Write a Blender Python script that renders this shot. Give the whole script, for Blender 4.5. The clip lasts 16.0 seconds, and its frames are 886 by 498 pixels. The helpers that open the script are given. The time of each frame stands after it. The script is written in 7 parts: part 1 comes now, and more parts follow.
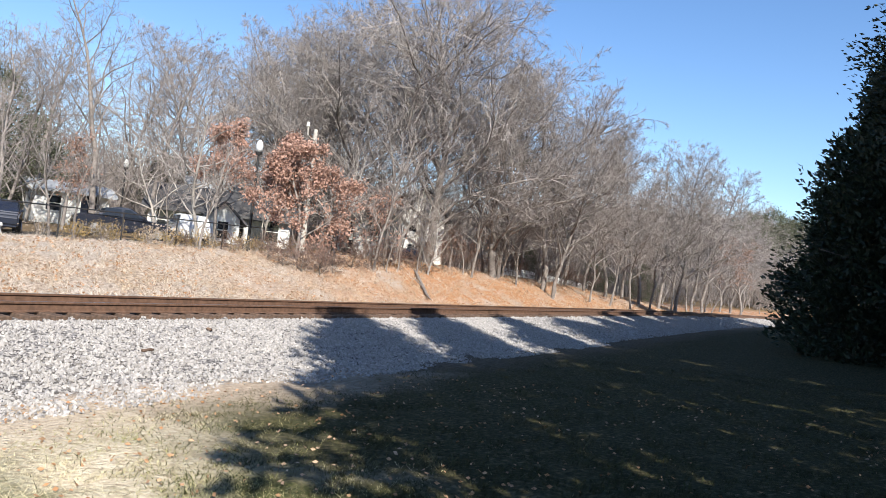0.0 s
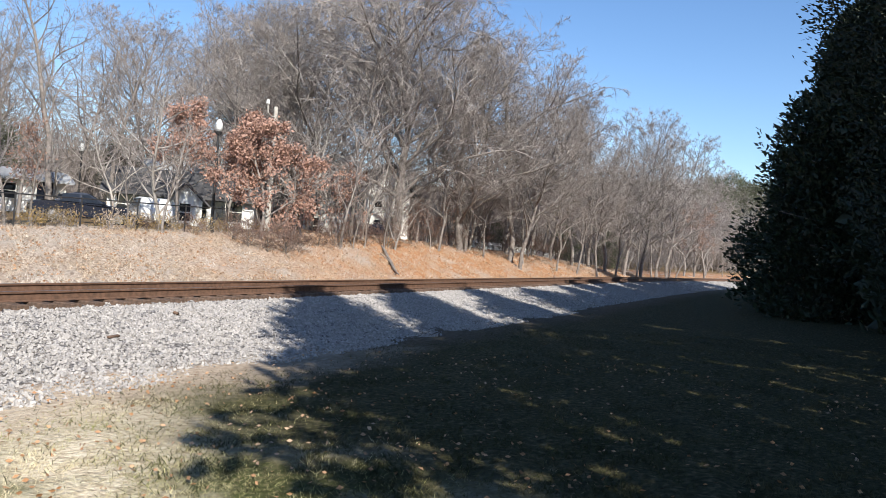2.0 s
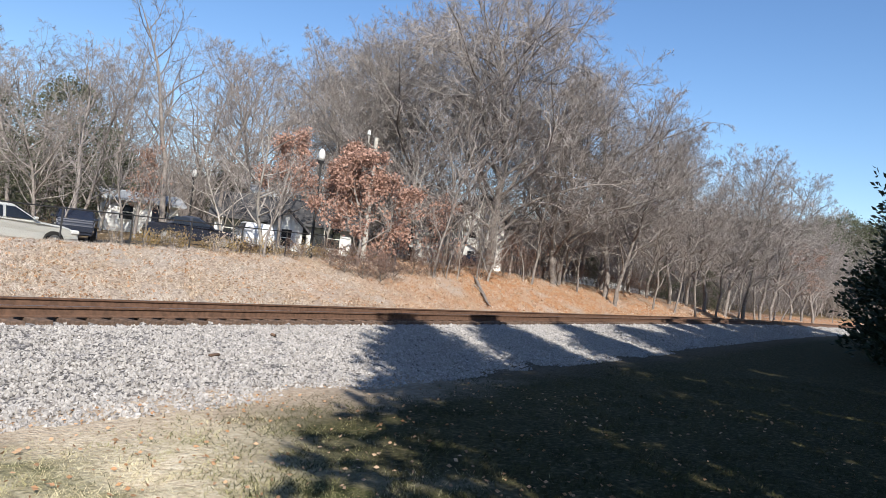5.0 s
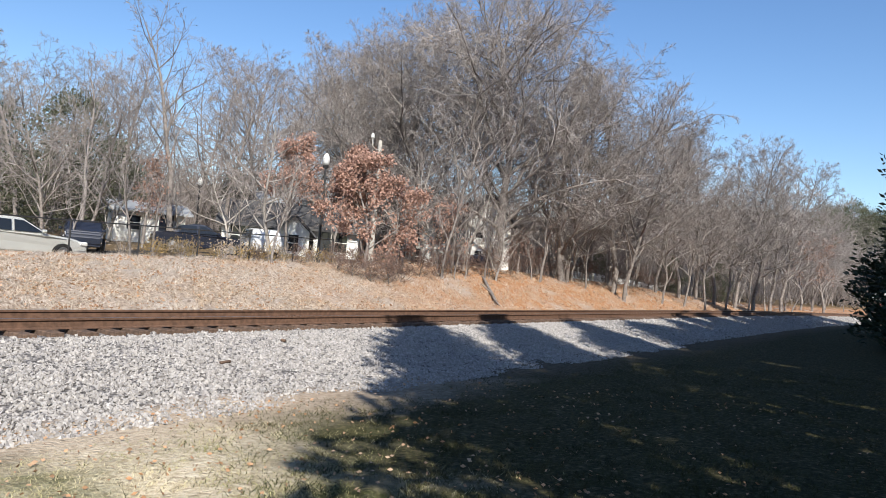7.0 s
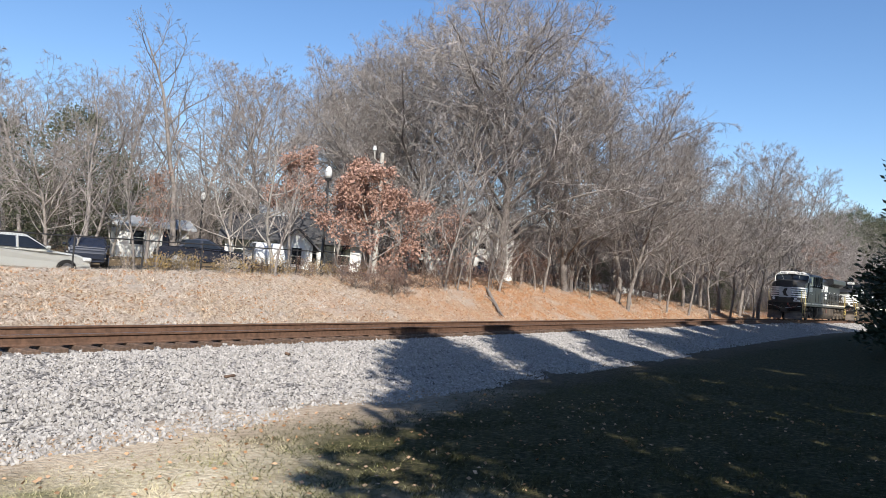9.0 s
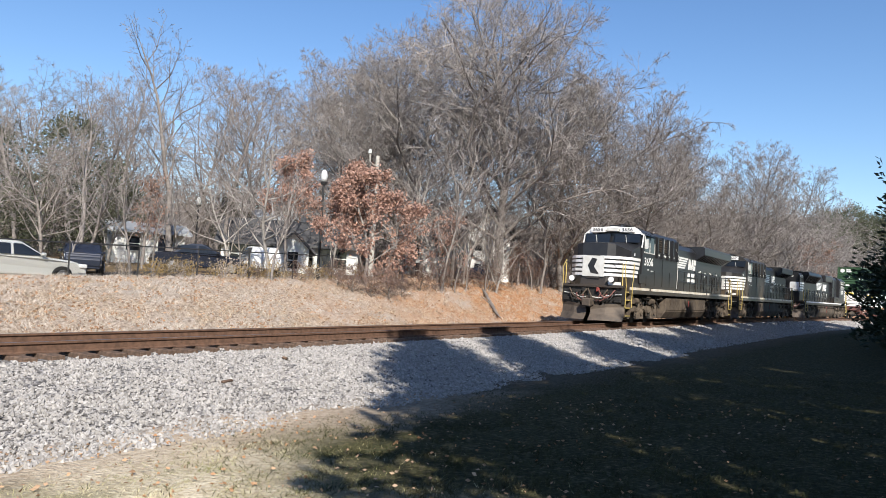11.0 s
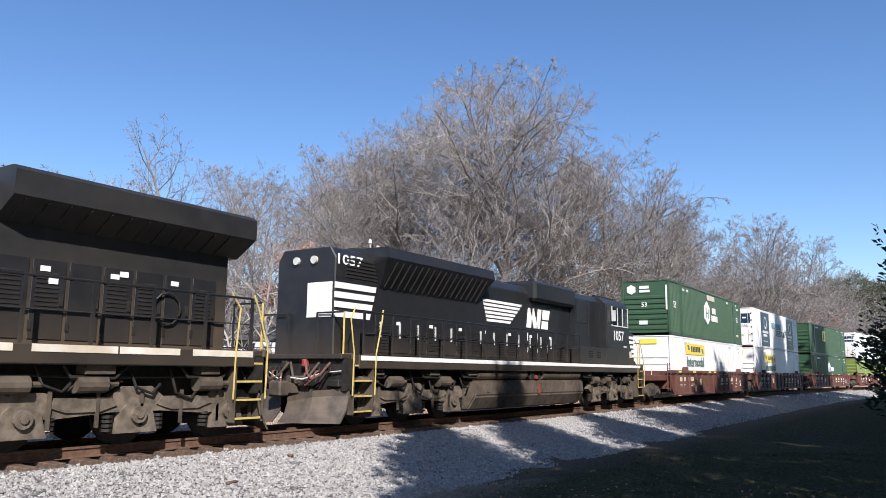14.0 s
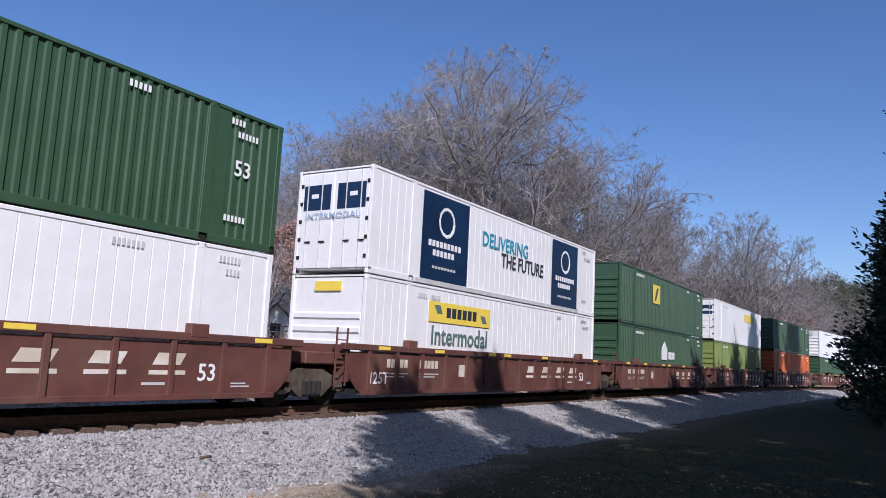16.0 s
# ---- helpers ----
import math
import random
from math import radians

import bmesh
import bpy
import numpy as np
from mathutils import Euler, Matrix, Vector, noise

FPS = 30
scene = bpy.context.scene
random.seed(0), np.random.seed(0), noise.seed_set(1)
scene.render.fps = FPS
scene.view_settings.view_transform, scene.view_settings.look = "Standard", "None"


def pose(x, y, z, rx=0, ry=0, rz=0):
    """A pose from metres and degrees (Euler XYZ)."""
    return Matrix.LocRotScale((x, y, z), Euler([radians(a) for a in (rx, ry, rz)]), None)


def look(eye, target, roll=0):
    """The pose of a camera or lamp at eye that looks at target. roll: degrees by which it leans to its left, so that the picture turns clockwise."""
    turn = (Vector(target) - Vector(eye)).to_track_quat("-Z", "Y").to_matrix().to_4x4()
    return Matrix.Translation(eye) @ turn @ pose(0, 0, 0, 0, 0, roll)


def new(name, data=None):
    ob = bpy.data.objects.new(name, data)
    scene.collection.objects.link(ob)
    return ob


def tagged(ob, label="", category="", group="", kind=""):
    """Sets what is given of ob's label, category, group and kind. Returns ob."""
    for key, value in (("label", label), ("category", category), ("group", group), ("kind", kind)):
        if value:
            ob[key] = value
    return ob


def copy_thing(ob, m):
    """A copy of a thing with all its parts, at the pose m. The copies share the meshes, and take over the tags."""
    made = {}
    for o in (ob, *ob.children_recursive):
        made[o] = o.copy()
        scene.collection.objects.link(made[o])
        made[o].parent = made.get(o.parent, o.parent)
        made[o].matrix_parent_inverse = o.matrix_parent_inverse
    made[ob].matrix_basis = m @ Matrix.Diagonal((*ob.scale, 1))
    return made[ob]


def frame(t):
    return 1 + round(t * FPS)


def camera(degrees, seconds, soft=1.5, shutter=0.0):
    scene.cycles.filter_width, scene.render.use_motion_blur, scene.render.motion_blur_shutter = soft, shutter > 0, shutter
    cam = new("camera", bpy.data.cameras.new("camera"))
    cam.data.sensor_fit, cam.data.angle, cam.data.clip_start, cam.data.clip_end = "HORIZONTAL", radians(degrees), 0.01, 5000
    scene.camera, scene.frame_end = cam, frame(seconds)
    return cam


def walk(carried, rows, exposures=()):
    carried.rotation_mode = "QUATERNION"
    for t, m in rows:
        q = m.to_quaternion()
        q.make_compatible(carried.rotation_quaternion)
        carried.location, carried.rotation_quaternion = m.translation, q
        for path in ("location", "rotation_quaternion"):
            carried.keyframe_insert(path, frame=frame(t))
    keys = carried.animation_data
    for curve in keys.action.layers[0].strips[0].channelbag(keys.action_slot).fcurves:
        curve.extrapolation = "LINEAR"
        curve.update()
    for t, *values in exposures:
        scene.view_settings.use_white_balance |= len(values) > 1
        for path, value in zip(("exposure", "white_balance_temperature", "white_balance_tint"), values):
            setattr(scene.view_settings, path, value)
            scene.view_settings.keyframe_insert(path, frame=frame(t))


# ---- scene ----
# ---------------------------------------------------------------- camera
EYE = (0.0, 0.0, 1.25)
cam = camera(60.5, 16.0, soft=0.6, shutter=0.0)
TURNS = [
    (0.0, -62.07, 1.90, -6.45), (0.5, -58.71, 1.49, -3.85), (1.0, -59.55, -0.35, -2.62), (1.5, -63.09, -0.84, -1.85),
    (2.0, -64.54, 0.18, -4.38), (2.5, -60.82, 1.24, -5.26), (3.0, -60.25, -0.49, -6.96), (3.5, -60.70, 0.71, -6.98),
    (4.0, -57.79, 0.68, -5.65), (4.5, -58.22, 1.42, -6.72), (5.0, -57.53, 1.90, -6.45), (7.5, -56.98, 2.19, -4.46),
    (8.0, -56.94, 3.24, -5.08), (8.5, -56.84, 3.10, -4.23), (9.0, -56.67, 2.73, -4.05), (11.5, -56.92, 3.09, -3.01),
    (12.0, -56.80, 3.16, -2.54), (12.5, -56.68, 2.83, -2.29), (13.0, -54.39, 4.10, -2.85), (13.5, -54.28, 4.76, -1.04),
    (14.0, -56.49, 9.42, -0.77), (14.5, -63.11, 10.09, -0.68), (15.0, -62.25, 7.37, -1.12), (15.2, -60.81, 7.44, -1.97),
    (15.5, -58.58, 7.95, -2.54), (16.0, -58.10, 8.30, -3.04)]
walk(cam, [(t, pose(*EYE, 90 + p, r, y)) for t, y, p, r in TURNS], [(0.0, 0.8, 6500, 10), (0.5, 0.7, 6500, 10), (1.5, 0.55, 6500, 10), (2.5, 0.72, 6500, 10), (3.0, 0.64, 6500, 10), (5.0, 0.54, 6500, 10), (12.5, 0.54, 6500, 10), (13.0, 0.64, 6500, 10), (13.5, 0.62, 6450, 11), (14.0, 0.5, 6200, 13), (14.5, 0.45, 6200, 13), (14.9, 0.44, 6350, 11), (15.3, 0.37, 6300, 11), (15.7, 0.1, 6000, 14), (16.0, -0.05, 5750, 21)])

# ---------------------------------------------------------------- light
SUN_EL, SUN_AZ = 36.0, 45.0          # the sun stands behind the camera: shadows run towards +x +y
world = bpy.data.worlds.new("sky")
scene.world = world
world.use_nodes = True
wn = world.node_tree
sky = wn.nodes.new("ShaderNodeTexSky")
sky.sky_type, sky.sun_disc = "NISHITA", False
sky.sun_elevation, sky.sun_rotation = radians(SUN_EL), radians(180 + SUN_AZ)
sky.air_density, sky.dust_density, sky.ozone_density = 1.0, 0.4, 2.5
rich = wn.nodes.new("ShaderNodeHueSaturation")
rich.inputs["Saturation"].default_value, rich.inputs["Hue"].default_value = 1.16, 0.505
wn.links.new(sky.outputs["Color"], rich.inputs["Color"])
wn.links.new(rich.outputs["Color"], wn.nodes["Background"].inputs["Color"])
wn.nodes["Background"].inputs["Strength"].default_value = 0.113
sun = new("sun", bpy.data.lights.new("sun", "SUN"))
sun.data.energy, sun.data.angle, sun.data.color = 5.0, radians(0.53), (1.0, 0.94, 0.85)
sd = Vector((-math.sin(radians(SUN_AZ)) * math.cos(radians(SUN_EL)), -math.cos(radians(SUN_AZ)) * math.cos(radians(SUN_EL)), math.sin(radians(SUN_EL))))
sun.matrix_world = look(sd * 100, (0, 0, 0))


# ---------------------------------------------------------------- materials
def rgb(c):
    return (*c, 1.0)


def surface(name, a, b=None, scale=4.0, rough=0.7, metal=0.0, bump=0.0, bscale=60.0, c=None, cscale=0.7, camount=0.5, coat=0.0, per=0.0):
    """A painted or natural surface: colours a and b mixed by fine grain, c by large stains, per: spread from piece to piece."""
    m = bpy.data.materials.new(name)
    m.use_nodes = True
    n, l = m.node_tree.nodes, m.node_tree.links
    bs = n["Principled BSDF"]
    tc = n.new("ShaderNodeTexCoord")
    grain = n.new("ShaderNodeTexNoise")
    grain.inputs["Scale"].default_value, grain.inputs["Detail"].default_value = scale, 6
    l.new(tc.outputs["Object"], grain.inputs["Vector"])
    ramp = n.new("ShaderNodeValToRGB")
    ramp.color_ramp.elements[0].position, ramp.color_ramp.elements[1].position = 0.35, 0.65
    b = b or tuple(v * 0.8 for v in a)
    ramp.color_ramp.elements[0].color, ramp.color_ramp.elements[1].color = rgb(a), rgb(b)
    l.new(grain.outputs["Fac"], ramp.inputs["Fac"])
    out = ramp.outputs["Color"]
    if c:
        big = n.new("ShaderNodeTexNoise")
        big.inputs["Scale"].default_value, big.inputs["Detail"].default_value = cscale, 5
        l.new(tc.outputs["Object"], big.inputs["Vector"])
        r2 = n.new("ShaderNodeMapRange")
        r2.inputs["From Min"].default_value, r2.inputs["From Max"].default_value, r2.inputs["To Max"].default_value = 0.45, 0.7, camount
        l.new(big.outputs["Fac"], r2.inputs["Value"])
        mix = n.new("ShaderNodeMix")
        mix.data_type = "RGBA"
        l.new(r2.outputs["Result"], mix.inputs["Factor"])
        l.new(out, mix.inputs["A"])
        mix.inputs["B"].default_value = rgb(c)
        out = mix.outputs["Result"]
    if per:
        info = n.new("ShaderNodeObjectInfo")
        geo = n.new("ShaderNodeNewGeometry")
        add = n.new("ShaderNodeMath")
        add.operation = "ADD"
        l.new(info.outputs["Random"], add.inputs[0])
        l.new(geo.outputs["Random Per Island"], add.inputs[1])
        hv = n.new("ShaderNodeMapRange")
        hv.inputs["From Max"].default_value = 2.0
        hv.inputs["To Min"].default_value, hv.inputs["To Max"].default_value = 1 - per, 1 + per
        l.new(add.outputs[0], hv.inputs["Value"])
        hs = n.new("ShaderNodeHueSaturation")
        l.new(hv.outputs["Result"], hs.inputs["Value"])
        l.new(out, hs.inputs["Color"])
        out = hs.outputs["Color"]
    l.new(out, bs.inputs["Base Color"])
    bs.inputs["Roughness"].default_value, bs.inputs["Metallic"].default_value = rough, metal
    if rough >= 0.8:
        bs.inputs["Specular IOR Level"].default_value = 0.12
    if coat:
        bs.inputs["Coat Weight"].default_value = coat
    if bump:
        fine = n.new("ShaderNodeTexNoise")
        fine.inputs["Scale"].default_value, fine.inputs["Detail"].default_value = bscale, 4
        l.new(tc.outputs["Object"], fine.inputs["Vector"])
        bp = n.new("ShaderNodeBump")
        bp.inputs["Strength"].default_value, bp.inputs["Distance"].default_value = bump, 0.02
        l.new(fine.outputs["Fac"], bp.inputs["Height"])
        l.new(bp.outputs["Normal"], bs.inputs["Normal"])
    return m


M_BARK = surface("bark", (0.27, 0.245, 0.225), (0.15, 0.132, 0.12), 6, 0.9, bump=0.4, bscale=25, per=0.25)
M_TWIG = surface("twig", (0.33, 0.303, 0.288), (0.19, 0.168, 0.155), 3, 0.9, per=0.5)
M_PALE = surface("pale_bark", (0.40, 0.375, 0.345), (0.25, 0.23, 0.21), 4, 0.85, bump=0.3, bscale=20, per=0.2)
M_DARKBARK = surface("dark_bark", (0.17, 0.145, 0.125), (0.10, 0.085, 0.072), 5, 0.9, bump=0.4, bscale=25, per=0.2)
M_DIMTWIG = surface("dim_twig", (0.26, 0.232, 0.215), (0.145, 0.124, 0.112), 3, 0.9, per=0.5)
M_BRAMBLE = surface("bramble_stem", (0.20, 0.135, 0.11), (0.11, 0.075, 0.062), 5, 0.85, per=0.5)
M_RUSTLEAF = surface("rust_leaf", (0.37, 0.228, 0.175), (0.25, 0.148, 0.112), 8, 0.75, per=0.45)
M_PINE = surface("evergreen_leaf", (0.10, 0.108, 0.062), (0.055, 0.064, 0.036), 5, 0.75, per=0.4)
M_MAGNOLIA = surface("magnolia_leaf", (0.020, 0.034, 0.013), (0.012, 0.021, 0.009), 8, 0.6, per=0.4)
M_RAIL = surface("rusty_rail", (0.165, 0.098, 0.068), (0.10, 0.062, 0.045), 9, 0.8, 0.0, bump=0.3, bscale=80)
M_RAILHEAD = surface("worn_rail_head", (0.30, 0.28, 0.26), (0.20, 0.18, 0.17), 12, 0.4, 0.9)
M_TIE = surface("tie_wood", (0.17, 0.115, 0.085), (0.09, 0.064, 0.05), 10, 0.9, bump=0.6, bscale=40, per=0.3)
M_BLACK = surface("black_paint", (0.014, 0.015, 0.018), (0.022, 0.022, 0.024), 3, 0.38, bump=0.03, bscale=6, c=(0.028, 0.026, 0.024), cscale=0.5, camount=0.35)


def dusty(m, top=2.45, gain=1.0):
    """Brown road dust that thins out upwards from the deck, broken by noise."""
    n, l = m.node_tree.nodes, m.node_tree.links
    bs = n["Principled BSDF"]
    src = bs.inputs["Base Color"].links[0].from_socket
    tc = n.new("ShaderNodeTexCoord")
    sep = n.new("ShaderNodeSeparateXYZ")
    l.new(tc.outputs["Object"], sep.inputs["Vector"])
    up = n.new("ShaderNodeMapRange")
    up.inputs["From Min"].default_value, up.inputs["From Max"].default_value = top, 1.55
    up.inputs["To Max"].default_value = gain
    l.new(sep.outputs["Z"], up.inputs["Value"])
    spot = n.new("ShaderNodeTexNoise")
    spot.inputs["Scale"].default_value, spot.inputs["Detail"].default_value = 0.9, 7
    l.new(tc.outputs["Object"], spot.inputs["Vector"])
    mul = n.new("ShaderNodeMath")
    mul.operation = "MULTIPLY"
    l.new(up.outputs["Result"], mul.inputs[0])
    l.new(spot.outputs["Fac"], mul.inputs[1])
    mix = n.new("ShaderNodeMix")
    mix.data_type = "RGBA"
    l.new(mul.outputs[0], mix.inputs["Factor"])
    l.new(src, mix.inputs["A"])
    mix.inputs["B"].default_value = rgb((0.085, 0.063, 0.043))
    l.new(mix.outputs["Result"], bs.inputs["Base Color"])


dusty(M_BLACK)
M_DUSTBLACK = surface("dusty_black_paint", (0.017, 0.017, 0.018), (0.026, 0.025, 0.024), 3, 0.48, bump=0.03, bscale=6, c=(0.035, 0.031, 0.027), cscale=0.5, camount=0.5)
dusty(M_DUSTBLACK, 3.2, 2.6)
M_DUST = surface("pale_brake_dust", (0.19, 0.155, 0.12), (0.11, 0.088, 0.068), 6, 0.9, bump=0.3, bscale=30, c=(0.06, 0.05, 0.042), cscale=1.5, camount=0.6)
M_GRIME = surface("brown_grime", (0.105, 0.085, 0.067), (0.062, 0.049, 0.039), 5, 0.85, bump=0.25, bscale=30, c=(0.17, 0.135, 0.10), cscale=1.1)
M_WHITE = surface("white_paint", (0.84, 0.84, 0.82), (0.80, 0.795, 0.775), 3, 0.45, c=(0.68, 0.64, 0.58), cscale=0.8, camount=0.22)
M_SILLWHITE = surface("dirty_white_sill", (0.75, 0.72, 0.64), (0.62, 0.56, 0.45), 3, 0.5, c=(0.45, 0.33, 0.20), cscale=0.6, camount=0.6)
M_YELLOW = surface("yellow_paint", (0.58, 0.44, 0.13), (0.44, 0.33, 0.11), 5, 0.5)
M_SIGNYELLOW = surface("sign_yellow", (0.86, 0.66, 0.08), (0.82, 0.62, 0.08), 5, 0.5)
M_GREEN = surface("green_container_paint", (0.034, 0.080, 0.040), (0.042, 0.092, 0.048), 2, 0.45, c=(0.055, 0.095, 0.06), cscale=0.6, camount=0.3)
M_LIME = surface("lime_container_paint", (0.20, 0.26, 0.07), (0.17, 0.22, 0.06), 2, 0.5)
M_ORANGE = surface("orange_container_paint", (0.55, 0.12, 0.03), (0.45, 0.10, 0.03), 2, 0.5)
M_WELL = surface("well_car_paint", (0.13, 0.045, 0.032), (0.10, 0.038, 0.03), 3, 0.7, c=(0.17, 0.09, 0.06), cscale=0.8, camount=0.6, bump=0.1, bscale=30)
M_PLOUGH = surface("scuffed_plough_steel", (0.10, 0.078, 0.06), (0.05, 0.04, 0.033), 4, 0.7, 0.1, bump=0.25, bscale=25, c=(0.15, 0.115, 0.085), cscale=1.6, camount=0.7)
M_HOSE = surface("faded_red_hose", (0.20, 0.075, 0.06), (0.12, 0.06, 0.05), 7, 0.75)
M_STEEL = surface("dark_steel", (0.05, 0.045, 0.04), (0.03, 0.028, 0.026), 6, 0.6, 0.5, bump=0.2, bscale=40)
M_TYRE = surface("tyre_rubber", (0.02, 0.02, 0.02), (0.03, 0.03, 0.03), 8, 0.85)
M_WINDOW = surface("dark_glass", (0.012, 0.016, 0.022), (0.016, 0.02, 0.026), 2, 0.06)
M_NAVY = surface("navy_sign", (0.007, 0.020, 0.055), (0.010, 0.034, 0.085), 1.2, 0.4)
M_CHAR = surface("dark_lettering", (0.03, 0.035, 0.05), (0.035, 0.04, 0.05), 4, 0.5)
M_TEAL = surface("teal_lettering", (0.03, 0.30, 0.42), (0.03, 0.28, 0.40), 4, 0.5)
M_PALEBLUE = surface("pale_blue_lettering", (0.42, 0.50, 0.62), (0.46, 0.54, 0.64), 4, 0.5)
M_GREYTXT = surface("grey_green_lettering", (0.10, 0.17, 0.15), (0.12, 0.18, 0.16), 4, 0.5)
M_RED = surface("red_paint", (0.30, 0.05, 0.04), (0.22, 0.05, 0.04), 4, 0.5)
M_HORSE = surface("faded_white", (0.6, 0.6, 0.58), (0.5, 0.5, 0.47), 4, 0.5)


# ---------------------------------------------------------------- mesh helpers
def part(name, bm, material, parent=None, label="", smooth=False):
    me = bpy.data.meshes.new(name)
    bm.to_mesh(me)
    bm.free()
    for f in me.polygons:
        f.use_smooth = smooth
    me.materials.append(material)
    ob = new(name, me)
    if parent is not None:
        ob.parent = parent
    if label:
        ob["label"] = label
    return ob


def empty(name, label, category, group="", at=None):
    ob = new(name)
    ob.empty_display_size = 0.2
    if at is not None:
        ob.matrix_basis = at
    return tagged(ob, label, category, group)


def box(bm, x0, x1, y0, y1, z0, z1, bev=0.0):
    r = bmesh.ops.create_cube(bm, size=1.0)
    for v in r["verts"]:
        v.co = Vector(((x0 + x1) / 2 + v.co.x * (x1 - x0), (y0 + y1) / 2 + v.co.y * (y1 - y0), (z0 + z1) / 2 + v.co.z * (z1 - z0)))
    if bev:
        es = list({e for v in r["verts"] for e in v.link_edges})
        bmesh.ops.bevel(bm, geom=es, offset=bev, segments=1, affect="EDGES")
    return bm


def boxes(*rows, bev=0.0):
    bm = bmesh.new()
    for r in rows:
        box(bm, *r, bev=bev)
    return bm


def prism(bm, outline, lo, hi, axis="y"):
    """An outline of (a, b) pairs drawn out from lo to hi along an axis: y: (x, z); x: (y, z); z: (x, y)."""
    def put(a, b, c):
        return (a, c, b) if axis == "y" else (c, a, b) if axis == "x" else (a, b, c)
    v0 = [bm.verts.new(put(a, b, lo)) for a, b in outline]
    v1 = [bm.verts.new(put(a, b, hi)) for a, b in outline]
    n = len(outline)
    fs = [bm.faces.new(v0), bm.faces.new(v1)]
    for i in range(n):
        fs.append(bm.faces.new((v0[i], v0[(i + 1) % n], v1[(i + 1) % n], v1[i])))
    bmesh.ops.recalc_face_normals(bm, faces=fs)
    return bm


def tube(bm, points, r, sides=6):
    """A bar of radius r (one, or one for each point) through points."""
    rs = r if isinstance(r, (list, tuple)) else [r] * len(points)
    pts = [Vector(p) for p in points]
    rings = []
    for i, p in enumerate(pts):
        d = (pts[min(i + 1, len(pts) - 1)] - pts[max(i - 1, 0)]).normalized()
        a = d.orthogonal().normalized()
        b = d.cross(a)
        if rings:
            a0 = (rings[-1][0].co - pts[i - 1]).normalized()
            a = (a0 - d * a0.dot(d)).normalized()
            b = d.cross(a)
        rings.append([bm.verts.new(p + (a * math.cos(2 * math.pi * k / sides) + b * math.sin(2 * math.pi * k / sides)) * rs[i]) for k in range(sides)])
    for q, w in zip(rings, rings[1:]):
        for k in range(sides):
            bm.faces.new((q[k], q[(k + 1) % sides], w[(k + 1) % sides], w[k]))
    bm.faces.new(rings[0][::-1])
    bm.faces.new(rings[-1])
    return bm


def cyl(bm, c, r, length, axis="y", sides=16, r2=None):
    c = Vector(c)
    d = {"x": Vector((1, 0, 0)), "y": Vector((0, 1, 0)), "z": Vector((0, 0, 1))}[axis] * length / 2
    return tube(bm, [c - d, c + d], [r, r2 if r2 is not None else r], sides)


def mesh_np(name, verts, faces, material, parent=None, smooth=False):
    """A mesh from arrays: verts (n, 3), faces (m, 3) or (m, 4)."""
    me = bpy.data.meshes.new(name)
    nv, nf, k = len(verts), len(faces), faces.shape[1]
    me.vertices.add(nv)
    me.vertices.foreach_set("co", np.asarray(verts, np.float32).ravel())
    me.loops.add(nf * k)
    me.loops.foreach_set("vertex_index", np.asarray(faces, np.int32).ravel())
    me.polygons.add(nf)
    me.polygons.foreach_set("loop_start", np.arange(0, nf * k, k, dtype=np.int32))
    me.polygons.foreach_set("use_smooth", np.full(nf, smooth))
    me.update(calc_edges=True)
    me.materials.append(material)
    ob = new(name, me)
    if parent is not None:
        ob.parent = parent
    return ob


# ---------------------------------------------------------------- the lie of the land
TRACK_Y, BEND, BEND_X = 13.33, 0.00125, 48.0


def bend(x):
    x = np.minimum(x, 260.0) if isinstance(x, np.ndarray) else min(x, 260.0)
    return BEND * np.maximum(x - BEND_X, 0.0) ** 2


def rail_z(x):
    return -0.08 + 0.005 * np.clip(x, -60, 260)


def track_pose(x):
    slope = -2 * BEND * max(0.0, min(x, 260.0) - BEND_X)
    over = max(0.0, x - 260.0)
    return pose(x, TRACK_Y - float(bend(x)) + slope * over, float(rail_z(x)), 0, -math.degrees(math.atan(0.005)), math.degrees(math.atan(slope)))


def ground_z(x, y):
    """Height of the ground: lawn, ballast bed, ditch, bank and the land behind it."""
    x, y = np.asarray(x, float), np.asarray(y, float)
    r = y + bend(x)
    top = np.interp(x, [-60, 0, 13, 20, 25, 42, 70, 100, 140], [0.6, 0.68, 0.82, 1.05, 1.2, 1.85, 1.55, 0.5, 0.4])
    k0 = [-40, -3, 1, 5, 7.5, 8.2, 11.3, 11.9, 14.8, 15.3, 16.6, 17.6]
    v0 = [-0.25, -0.30, -0.40, -0.56, -0.66, -0.63, -0.32, -0.275, -0.275, -0.31, -0.62, -0.66]
    low = np.interp(r, k0, v0) + np.clip(rail_z(x), -0.3, 2)
    f = np.clip((r - 17.6) / 6.9, 0, 1)
    f = f * f * (3 - 2 * f) * 0.5 + f * 0.5
    z = low + (top + 0.62 - np.clip(rail_z(x), -0.3, 2) * 1.0) * f
    z = z - 0.28 * np.clip((r - 25.3) / 1.0, 0, 1) * np.clip((24 - x) / 5, 0, 1) * (x > -20)
    far = np.clip((r - 28) / 60, 0, 1)
    z = z + far * 1.2
    d = np.hypot(x, y)
    hill = np.clip((d - 110) / 200, 0, 1) ** 1.2 * np.clip((r - 25) / 50, 0, 1)
    return z + hill * 27


